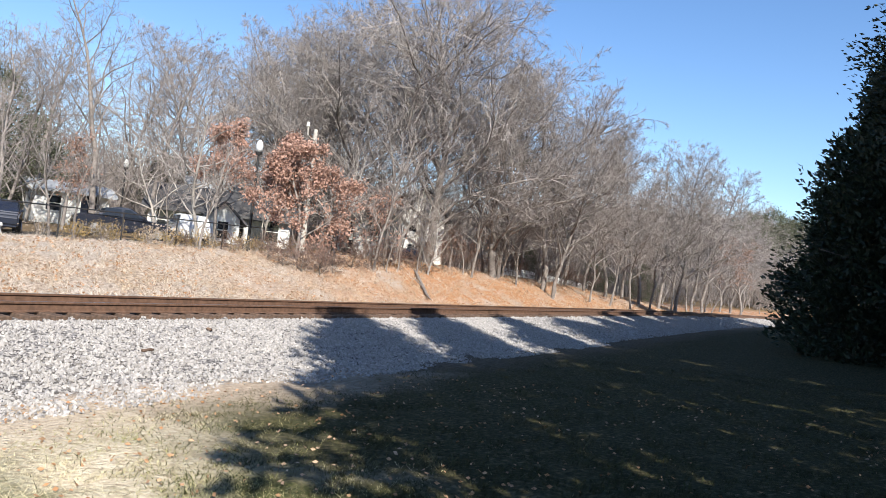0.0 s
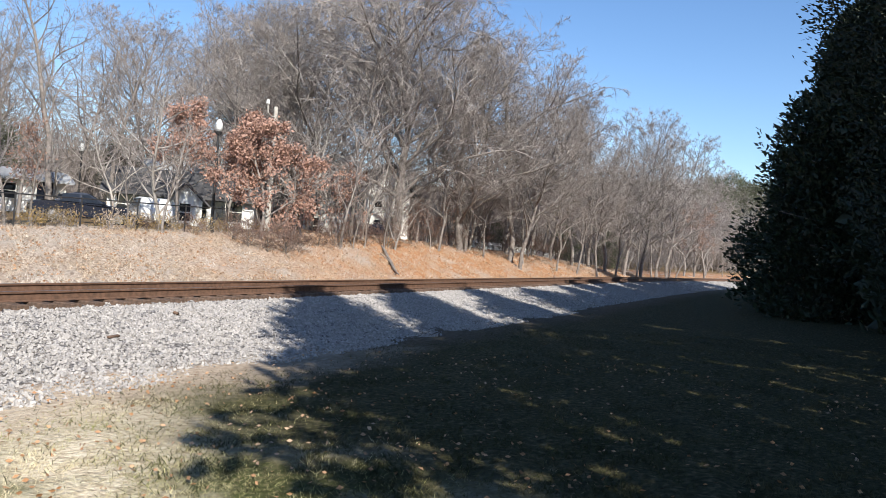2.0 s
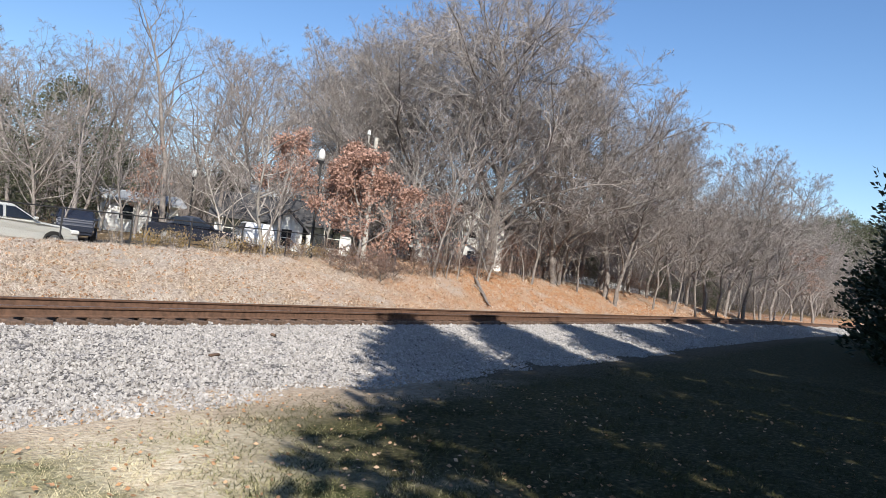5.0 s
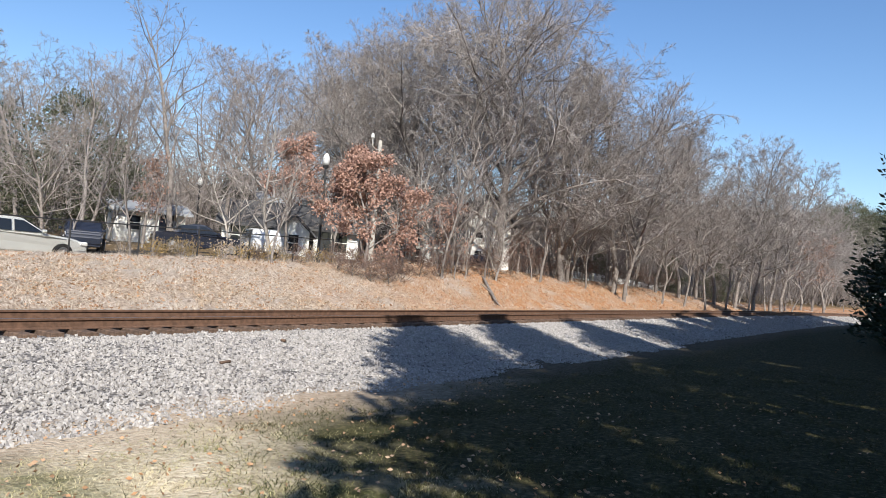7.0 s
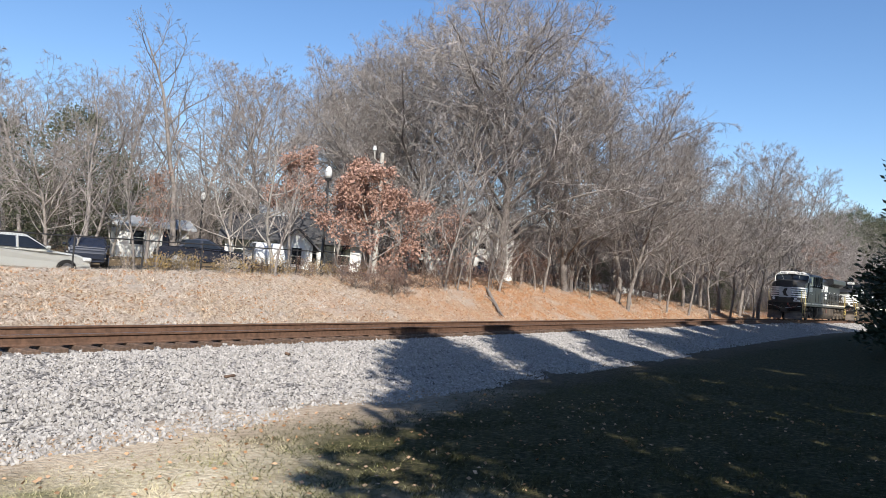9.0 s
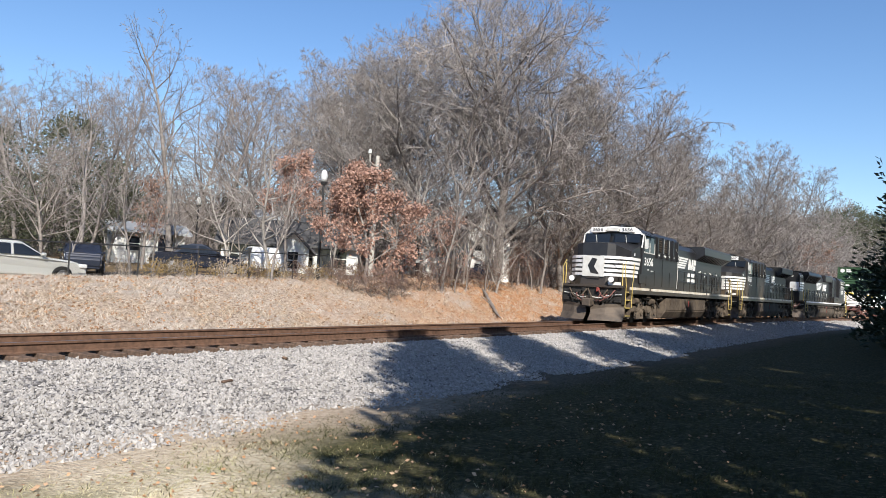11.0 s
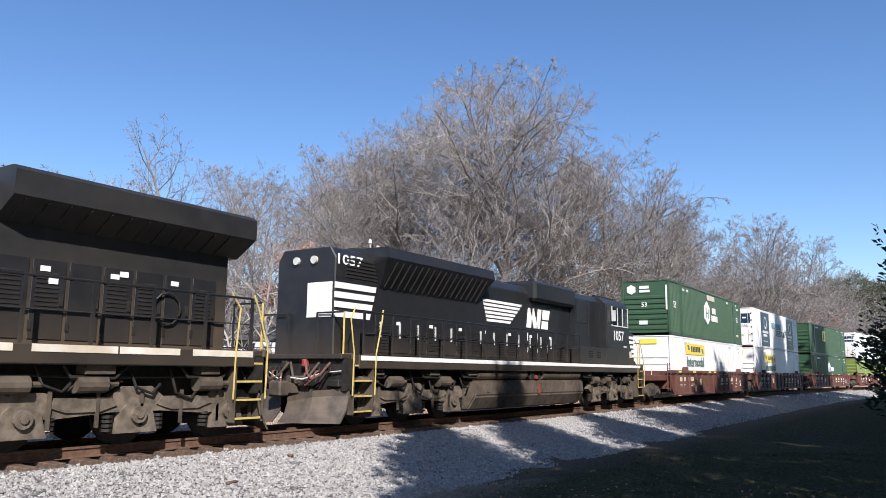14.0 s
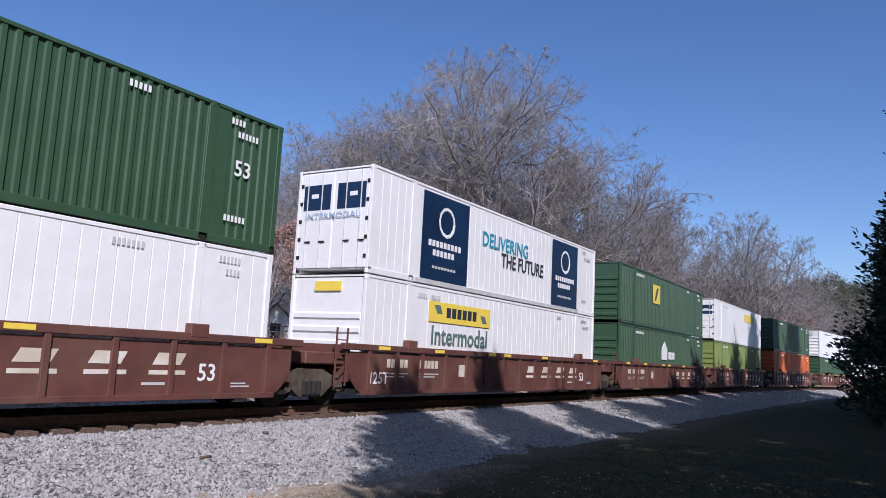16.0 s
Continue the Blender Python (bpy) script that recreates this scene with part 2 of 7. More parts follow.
# ---------------------------------------------------------------- ground
def ground_material():
    m = bpy.data.materials.new("ground_cover")
    m.use_nodes = True
    n, l = m.node_tree.nodes, m.node_tree.links
    bs = n["Principled BSDF"]
    bs.inputs["Roughness"].default_value = 0.95
    bs.inputs["Specular IOR Level"].default_value = 0.08
    tc = n.new("ShaderNodeTexCoord")
    at = n.new("ShaderNodeAttribute")
    at.attribute_name = "across"

    def noise_tex(scale, detail=6, distort=0.0):
        t = n.new("ShaderNodeTexNoise")
        t.inputs["Scale"].default_value, t.inputs["Detail"].default_value, t.inputs["Distortion"].default_value = scale, detail, distort
        l.new(tc.outputs["Object"], t.inputs["Vector"])
        return t.outputs["Fac"]

    def ramp(fac, *stops):
        r = n.new("ShaderNodeValToRGB")
        for _ in stops[2:]:
            r.color_ramp.elements.new(0.5)
        for e, (p, c) in zip(r.color_ramp.elements, stops):
            e.position, e.color = p, rgb(c)
        l.new(fac, r.inputs["Fac"])
        return r.outputs["Color"]

    def mix(fac, a, b):
        x = n.new("ShaderNodeMix")
        x.data_type = "RGBA"
        l.new(fac, x.inputs["Factor"])
        l.new(a, x.inputs["A"])
        l.new(b, x.inputs["B"])
        return x.outputs["Result"]

    def step(value, lo, hi):
        r = n.new("ShaderNodeMapRange")
        r.inputs["From Min"].default_value, r.inputs["From Max"].default_value = lo, hi
        l.new(value, r.inputs["Value"])
        return r.outputs["Result"]

    def plus(a, b, k):
        x = n.new("ShaderNodeMath")
        x.operation = "MULTIPLY_ADD"
        l.new(b, x.inputs[0])
        x.inputs[1].default_value = k
        l.new(a, x.inputs[2])
        return x.outputs[0]

    across = plus(at.outputs["Fac"], noise_tex(0.9), 1.6)
    across = plus(across, noise_tex(6.0), 0.8)          # ragged borders, shifted by about 1.2
    straw = ramp(noise_tex(14, 8), (0.3, (0.38, 0.31, 0.215)), (0.5, (0.62, 0.53, 0.385)), (0.68, (0.76, 0.68, 0.52)))
    green = ramp(noise_tex(16, 8), (0.3, (0.042, 0.055, 0.018)), (0.52, (0.09, 0.105, 0.033)), (0.72, (0.30, 0.26, 0.14)))
    lawn = mix(step(noise_tex(0.45), 0.46, 0.62), straw, green)
    # greener grass whose colour also has the tree shade painted in
    shaded_turf = ramp(noise_tex(15, 8), (0.3, (0.030, 0.029, 0.014)), (0.52, (0.060, 0.057, 0.029)), (0.75, (0.16, 0.13, 0.075)))
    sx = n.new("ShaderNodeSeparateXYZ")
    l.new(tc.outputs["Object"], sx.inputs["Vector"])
    slant = plus(plus(sx.outputs["X"], at.outputs["Fac"], -0.55), noise_tex(0.35), 6.0)     # greener away from the track, and darkened along the shade edge
    lawn = mix(step(slant, 4.2, 7.8), lawn, shaded_turf)
    vor = n.new("ShaderNodeTexVoronoi")
    vor.inputs["Scale"].default_value = 17
    l.new(tc.outputs["Object"], vor.inputs["Vector"])
    sep = n.new("ShaderNodeSeparateColor")
    l.new(vor.outputs["Color"], sep.inputs["Color"])
    stones = ramp(sep.outputs["Red"], (0.0, (0.16, 0.15, 0.145)), (0.5, (0.27, 0.255, 0.245)), (1.0, (0.38, 0.36, 0.35)))
    dark = step(vor.outputs["Distance"], 0.75, 0.35)
    gap = n.new("ShaderNodeRGB")
    gap.outputs[0].default_value = rgb((0.09, 0.085, 0.08))
    stones = mix(dark, gap.outputs[0], stones)
    dirt = ramp(noise_tex(9, 8), (0.3, (0.34, 0.26, 0.185)), (0.7, (0.54, 0.45, 0.35)))
    dry = ramp(noise_tex(11, 9, 0.6), (0.3, (0.13, 0.088, 0.062)), (0.5, (0.35, 0.282, 0.22)), (0.7, (0.56, 0.485, 0.405)))
    leaf = ramp(noise_tex(13, 9), (0.3, (0.20, 0.095, 0.05)), (0.5, (0.36, 0.19, 0.10)), (0.7, (0.50, 0.335, 0.205)))
    along = plus(sx.outputs["X"], noise_tex(0.16), 22.0)
    bank = mix(step(along, 33, 46), dry, leaf)
    pat = step(noise_tex(0.42, 7), 0.50, 0.74)
    bank = mix(pat, bank, ramp(noise_tex(17, 8), (0.3, (0.25, 0.22, 0.19)), (0.7, (0.50, 0.465, 0.42))))
    floor = ramp(noise_tex(1.6, 8), (0.3, (0.10, 0.075, 0.045)), (0.7, (0.24, 0.17, 0.10)))
    # the dirt band towards high x, with shade painted into its brown
    shaded_dirt = ramp(noise_tex(9, 8), (0.3, (0.075, 0.062, 0.045)), (0.7, (0.16, 0.13, 0.095)))
    dirt = mix(step(plus(sx.outputs["X"], noise_tex(0.35), 9.0), 13.0, 19.0), dirt, shaded_dirt)
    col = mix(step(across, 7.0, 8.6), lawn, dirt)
    col = mix(step(across, 8.9, 9.5), col, stones)
    col = mix(step(across, 17.6, 18.6), col, bank)
    col = mix(step(across, 30, 33), col, floor)
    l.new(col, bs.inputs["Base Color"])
    bp = n.new("ShaderNodeBump")
    bp.inputs["Strength"].default_value, bp.inputs["Distance"].default_value = 0.8, 0.05
    l.new(noise_tex(22, 8), bp.inputs["Height"])
    l.new(bp.outputs["Normal"], bs.inputs["Normal"])
    return m


M_GROUND = ground_material()


def build_ground():
    xs = np.unique(np.concatenate([np.linspace(-1800, -80, 14), np.arange(-80, 0, 4.0), np.arange(0, 70, 0.4), np.arange(70, 150, 1.5), np.arange(150, 400, 10), np.linspace(400, 2600, 14)]))
    ys = np.unique(np.concatenate([np.linspace(-1800, -60, 12), np.arange(-60, -4, 4.0), np.arange(-4, 32, 0.3), np.arange(32, 120, 3.0), np.linspace(120, 2600, 22)]))
    X, Y = np.meshgrid(xs, ys, indexing="ij")
    Z = ground_z(X, Y)
    rng = np.random.default_rng(3)
    across = Y + bend(X)
    rough = np.where((across > 17.5) & (across < 32), 0.075, 0.012)
    Z = Z + rng.normal(0, 1, Z.shape) * rough * (np.hypot(X, Y) < 130)
    v = np.stack([X, Y, Z], -1).reshape(-1, 3)
    i = np.arange(len(xs) * len(ys)).reshape(len(xs), len(ys))
    f = np.stack([i[:-1, :-1], i[1:, :-1], i[1:, 1:], i[:-1, 1:]], -1).reshape(-1, 4)
    ob = mesh_np("ground", v, f, M_GROUND, smooth=True)
    a = ob.data.attributes.new("across", "FLOAT", "POINT")
    a.data.foreach_set("value", across.ravel().astype(np.float32))
    return tagged(ob, "lawn, ballast bed and dry leaf-strewn railway bank", "ground", kind="structure")


build_ground()


# ---------------------------------------------------------------- track
def build_track():
    track = empty("railway_track", "single railway track with rusty rails on wooden ties", "railway track")
    track["kind"] = "structure"
    prof = [(-0.075, -0.185), (0.075, -0.185), (0.075, -0.172), (0.014, -0.155), (0.010, -0.05), (0.037, -0.038), (0.037, -0.004), (0.030, 0.0),
            (-0.030, 0.0), (-0.037, -0.004), (-0.037, -0.038), (-0.010, -0.05), (-0.014, -0.155), (-0.075, -0.172)]
    xs = np.concatenate([np.arange(-60, 50, 6.0), np.arange(50, 330, 4.0)])
    for off in (-0.755, 0.755):
        bm = bmesh.new()
        rows = []
        for x in xs:
            m = track_pose(float(x))
            rows.append([bm.verts.new(m @ Vector((0, off + a, b))) for a, b in prof])
        for q, w in zip(rows, rows[1:]):
            for k in range(len(prof)):
                f = bm.faces.new((q[k], q[(k + 1) % len(prof)], w[(k + 1) % len(prof)], w[k]))
                f.material_index = 1 if k == 7 else 0
        bmesh.ops.recalc_face_normals(bm, faces=bm.faces[:])
        r = part("rail", bm, M_RAIL, track, "rusty steel rail with a worn bright head")
        r.data.materials.append(M_RAILHEAD)
    tie = None
    for i in range(285):
        x = -8 + 0.54 * i
        if tie is None:
            tie = part("tie", boxes((-0.115, 0.115, -1.30, 1.30, -0.36, -0.187), bev=0.012), M_TIE, track)
            ob = tie
        else:
            ob = new("tie", tie.data)
            ob.parent = track
        ob.matrix_basis = track_pose(x) @ pose(random.uniform(-0.03, 0.03), random.uniform(-0.05, 0.05), random.uniform(-0.01, 0.006), 0, 0, random.uniform(-1.5, 1.5))
    plate = None
    for i in range(130):
        x = -8 + 0.54 * i
        for off in (-0.755, 0.755):
            if plate is None:
                plate = part("tie_plate", boxes((-0.09, 0.09, -0.17, 0.17, -0.192, -0.182)), M_RAIL, track)
                ob = plate
            else:
                ob = new("tie_plate", plate.data)
                ob.parent = track
            ob.matrix_basis = track_pose(x) @ pose(0, off, 0)


build_track()


# ---------------------------------------------------------------- bare trees
def grow(seed, height, trunk_r, dome=0.0, spread=0.9, trunk_part=0.3, limbs=11, counts=(7, 6, 4), lens=(0.55, 0.5, 0.5, 0.55), up=0.25, twig_r=0.009, lean=(0, 0)):
    """Branches of a bare tree by levels: returns (verts, quads) for the stout wood and for the fine twigs."""
    rng = np.random.default_rng(seed)

    def unit(v):
        return v / np.maximum(np.linalg.norm(v, axis=-1, keepdims=True), 1e-9)

    P = np.zeros((1, 3))
    D = unit(np.array([[lean[0], lean[1], 1.0]]))
    Ln = np.array([height * 0.82])
    R = np.array([trunk_r])
    stout, fine = [], []
    levels = len(counts) + 2
    for lv in range(levels):
        m = 1 if lv == levels - 1 else (9, 6, 4, 2, 2)[lv]
        n = len(P)
        pts, rad = [P], [R]
        d, p = D, P
        wander = (0.10, 0.17, 0.22, 0.25, 0.3, 0.3)[lv]
        for k in range(m):
            d = unit(d + rng.normal(0, wander, (n, 3)) + np.array([0, 0, up * (0.25 if lv else 0.3) * (1 if lv < 4 else 0.5)]))
            p = p + d * (Ln / m)[:, None]
            pts.append(p)
            rad.append(np.maximum(R * (1 - 0.82 * (k + 1) / m), twig_r * 0.6))
        pts, rad = np.stack(pts, 1), np.stack(rad, 1)
        (stout if lv <= 1 else fine).append((pts, rad))
        if lv == levels - 1:
            break
        kids = (limbs, *counts)[lv]
        lo = trunk_part if lv == 0 else 0.22
        f = lo + (1 - lo) * (np.arange(kids)[None] + rng.random((n, kids))) / kids
        f = np.minimum(f, 0.999)
        seg = (f * m).astype(int)
        w = (f * m - seg)[..., None]
        rows = np.arange(n)[:, None]
        start = pts[rows, seg] * (1 - w) + pts[rows, seg + 1] * w
        axis = unit(pts[rows, seg + 1] - pts[rows, seg])
        side = unit(np.cross(axis, unit(rng.normal(0, 1, axis.shape))))
        ang = np.radians(rng.uniform(32, 62, f.shape))[..., None] * (spread if lv == 0 else 1.0)
        if lv == 0:
            turn = (np.arange(kids) * 2.4 + rng.random())[None] + rng.normal(0, 0.3, f.shape)
            side = np.stack([np.cos(turn), np.sin(turn), np.zeros_like(turn)], -1)
        nd = unit(axis * np.cos(ang) + side * np.sin(ang))
        shape = (1.15 - 0.75 * f) if lv else (1.15 - 0.62 * ((f - lo) / (1 - lo)) ** 1.5)
        nl = Ln[:, None] * lens[lv] * shape * rng.uniform(0.75, 1.15, f.shape)
        if dome:
            # keep the crown inside a dome, so that the twigs end on its skin
            mid, half = height * 0.56, height * 0.46
            q = (start - np.array([0, 0, mid])) / np.array([dome, dome, half])
            w2 = nd / np.array([dome, dome, half])
            aa, bb, c2 = (w2 ** 2).sum(-1), (q * w2).sum(-1), (q ** 2).sum(-1) - 1
            reach = (-bb + np.sqrt(np.maximum(bb * bb - aa * c2, 0))) / aa
            nl = np.clip(nl, 0.25, np.maximum(reach * rng.uniform(0.9, 1.08, f.shape), 0.3))
        here = rad[rows, seg]
        P, D, Ln = start.reshape(-1, 3), nd.reshape(-1, 3), nl.ravel()
        R = np.maximum(np.minimum(here * 0.75, (nl * (0.0095 if lv == 0 else 0.0085) + twig_r * 0.6)).ravel(), twig_r)

    def skin(groups, sides, tips_too=None):
        vs, fs, base = [], [], 0
        for pts, rad in groups:
            n, k = pts.shape[:2]
            d = unit(pts[:, -1] - pts[:, 0])
            a = unit(np.cross(d, np.where(np.abs(d[:, 2:3]) < 0.9, np.array([[0, 0, 1.0]]), np.array([[1.0, 0, 0]]))))
            b = np.cross(d, a)
            an = 2 * np.pi * np.arange(sides) / sides
            ring = a[:, None, None] * np.cos(an)[None, None, :, None] + b[:, None, None] * np.sin(an)[None, None, :, None]
            v = pts[:, :, None] + ring * rad[:, :, None, None]
            i = base + np.arange(n * k * sides).reshape(n, k, sides)
            j = np.roll(i, -1, axis=2)
            fs.append(np.stack([i[:, :-1], j[:, :-1], j[:, 1:], i[:, 1:]], -1).reshape(-1, 4))
            vs.append(v.reshape(-1, 3))
            base += n * k * sides
        vs, fs = np.concatenate(vs), np.concatenate(fs)
        if tips_too is not None:
            # the last twigs run out to a point: three faces each
            pts, rad = tips_too
            n = len(pts)
            an = rng.random(n) * 6.28
            ring = [pts[:, 0] + np.stack([np.cos(an + k * 2.094), np.sin(an + k * 2.094), np.sin(an * 3 + k)], 1) * rad[:, :1] for k in range(3)]
            i = len(vs) + np.arange(n)[:, None] * 4
            vs = np.concatenate([vs, np.stack([*ring, pts[:, -1]], 1).reshape(-1, 3)])
            fs = np.concatenate([fs[:, [0, 1, 2]], fs[:, [0, 2, 3]], i + np.array([0, 1, 3]), i + np.array([1, 2, 3]), i + np.array([2, 0, 3])])
        return vs, fs

    tips = fine[-1][0][:, -1]
    return skin(stout, 7), skin(fine[:-1], 3, fine[-1]), tips


def bare_tree(label, seed, at, trunk_mat=M_BARK, twig_mat=M_TWIG, **kw):
    tree = empty("bare_tree", label, "tree", "bare trees along the railway bank", at)
    (sv, sf), (fv, ff), tips = grow(seed, **kw)
    mesh_np("trunk", sv, sf, trunk_mat, tree, True)
    mesh_np("crown", fv, ff, twig_mat, tree)
    return tree


def on_ground(az, r, turn=0.0, dz=-0.15, size=1.0):
    x, y = r * math.sin(radians(az)), r * math.cos(radians(az))
    return pose(x, y, float(ground_z(x, y)) + dz, 0, 0, turn) @ Matrix.Scale(size, 4)


def scaled_copy(ob, m, s):
    c = copy_thing(ob, m)
    c.scale = (s, s, s)
    return c


BIG = bare_tree("huge spreading leafless oak with a dense dome of grey twigs", 5, on_ground(60.8, 51), height=20, trunk_r=0.36, spread=1.0, trunk_part=0.13,
                limbs=34, counts=(12, 9, 9), lens=(0.72, 0.55, 0.6, 0.72), up=0.08, twig_r=0.0105, dome=11.5)
TALL = bare_tree("tall slender leafless tree with grey bark", 11, on_ground(37.0, 47), height=16.5, trunk_r=0.2, spread=0.85, trunk_part=0.3, limbs=17,
                 counts=(7, 5, 4), lens=(0.34, 0.5, 0.5, 0.5), up=0.4, twig_r=0.0095)
ROUND = bare_tree("leafless hardwood tree with a rounded crown", 23, on_ground(43, 62), height=17, trunk_r=0.18, spread=0.98, trunk_part=0.16, limbs=17,
                  counts=(8, 7, 5), lens=(0.58, 0.54, 0.55, 0.7), up=0.10, twig_r=0.0115, dome=7.0)
WOODS = bare_tree("leafless woodland tree with a spreading crown", 37, on_ground(69, 70), twig_mat=M_DIMTWIG, height=18, trunk_r=0.135, spread=1.0, trunk_part=0.17, limbs=18,
                  counts=(7, 6, 5), lens=(0.46, 0.54, 0.55, 0.7), up=0.12, twig_r=0.0125, dome=5.6)
SAPLING = bare_tree("thin leafless sapling on the railway bank", 41, on_ground(66, 58), height=6.5, trunk_r=0.07, spread=0.8, trunk_part=0.25, limbs=9,
                    counts=(5, 4), lens=(0.42, 0.5, 0.5), up=0.4, twig_r=0.009)
# ---------------------------------------------------------------- leaves
def leaves_np(rng, c, d, size, width=0.45, fold=0.25):
    """Folded leaf blades at c, pointing along d: (verts, quads)."""
    n = len(c)
    d = d / np.maximum(np.linalg.norm(d, axis=1, keepdims=True), 1e-9)
    s = np.cross(d, rng.normal(0, 1, (n, 3)))
    s /= np.maximum(np.linalg.norm(s, axis=1, keepdims=True), 1e-9)
    u = np.cross(s, d)
    L = (size * rng.uniform(0.7, 1.25, n))[:, None]
    mid = c + d * L * 0.5
    v = np.stack([c, mid + s * L * width * 0.5 + u * L * fold * 0.3, c + d * L, mid - s * L * width * 0.5 + u * L * fold * 0.3], 1)
    return v.reshape(-1, 3), np.arange(4 * n).reshape(n, 4)


def evergreen(name, label, seed, at, height, radius, leaf, count, profile, mat, bottom=0.4, stem=0.18, group="", per=38, tight=0.75):
    """A dense evergreen: a tapered trunk, limbs and a ragged crown of single leaves in clumps."""
    tree = empty(name, label, "tree", group, at)
    rng = np.random.default_rng(seed)
    bm = tube(bmesh.new(), [(0, 0, 0), (0.05, 0.02, height * 0.35), (0.0, 0.05, height * 0.7), (0.03, 0, height * 0.96)], [stem, stem * 0.7, stem * 0.4, 0.02], 8)
    for k in range(46):
        z = bottom + (height * 0.95 - bottom) * (k + rng.random()) / 46
        a, w = k * 2.4, np.interp((z - bottom) / (height - bottom), *profile) * radius * 0.95
        tube(bm, [(0, 0, z * 0.97), (math.cos(a) * w * 0.5, math.sin(a) * w * 0.5, z + 0.1), (math.cos(a) * w, math.sin(a) * w, z + 0.35)], [0.05, 0.035, 0.012], 5)
    part("trunk", bm, M_BARK, tree, smooth=True)
    clumps = max(60, count // per)
    zz = bottom + (height - bottom) * rng.random(clumps) ** 0.92
    prof = np.interp((zz - bottom) / (height - bottom), *profile) * radius
    an = rng.random(clumps) * 2 * np.pi
    depth = 1 - 0.75 * rng.random(clumps) ** 2.2
    lump = 1 + 0.16 * np.sin(3 * an + zz * 1.3) + 0.1 * rng.normal(0, 1, clumps)
    rr = prof * depth * lump
    cc = np.stack([np.cos(an) * rr, np.sin(an) * rr, zz], 1)
    which = rng.integers(0, clumps, count)
    off = rng.normal(0, 1, (count, 3)) * (0.11 * radius + 0.12) * tight
    c = cc[which] + off
    out = np.stack([c[:, 0], c[:, 1], np.full(count, 0.5 * radius)], 1)
    d = off * 1.6 / radius + out / radius * 0.7 + rng.normal(0, 0.45, (count, 3))
    v, f = leaves_np(rng, c, d, leaf)
    mesh_np("crown", v, f, mat, tree)
    return tree


CONE = ([0, 0.06, 0.2, 0.5, 0.8, 1.0], [0.75, 0.95, 1.0, 0.78, 0.42, 0.06])
COLUMN = ([0, 0.06, 0.2, 0.4, 0.6, 0.85, 1.0], [0.42, 0.5, 0.68, 0.9, 1.02, 0.95, 0.35])
DOME = ([0, 0.15, 0.5, 0.8, 1.0], [0.5, 0.85, 1.0, 0.75, 0.15])
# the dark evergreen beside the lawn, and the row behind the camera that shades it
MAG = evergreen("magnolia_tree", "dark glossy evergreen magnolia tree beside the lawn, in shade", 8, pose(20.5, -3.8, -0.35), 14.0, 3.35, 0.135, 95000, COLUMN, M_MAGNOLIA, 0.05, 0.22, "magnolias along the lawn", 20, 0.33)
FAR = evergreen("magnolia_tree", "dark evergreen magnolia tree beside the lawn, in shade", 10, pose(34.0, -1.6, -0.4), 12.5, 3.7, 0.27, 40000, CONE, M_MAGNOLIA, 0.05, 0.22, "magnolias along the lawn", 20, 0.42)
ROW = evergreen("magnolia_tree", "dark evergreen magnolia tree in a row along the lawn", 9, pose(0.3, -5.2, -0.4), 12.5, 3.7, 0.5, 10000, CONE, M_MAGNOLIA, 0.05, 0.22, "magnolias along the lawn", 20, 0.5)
for i, (x, y, h) in enumerate([(5.3, -5.0, 1.46), (10.6, -5.5, 1.40), (15.6, -6.5, 1.44), (21.0, -7.2, 1.5), (27.0, -5.5, 1.45), (32.5, -5.5, 1.55),
                               (38.5, -5.5, 1.5), (44.5, -5.0, 1.62), (51.0, -5.0, 1.85), (58.0, -4.5, 2.15), (67.0, -5.0, 2.1), (50.0, -1.0, 1.0)]):
    c = copy_thing(ROW if i < 11 else FAR, pose(x, y, -0.4, 0, 0, 67 * i))
    w = 0.70 if i == 0 else 0.76 if i < 3 else 0.95 if i < 5 else 1.05
    c.scale = (w, w, h)

ROW.scale = (0.80, 0.80, 1.42)

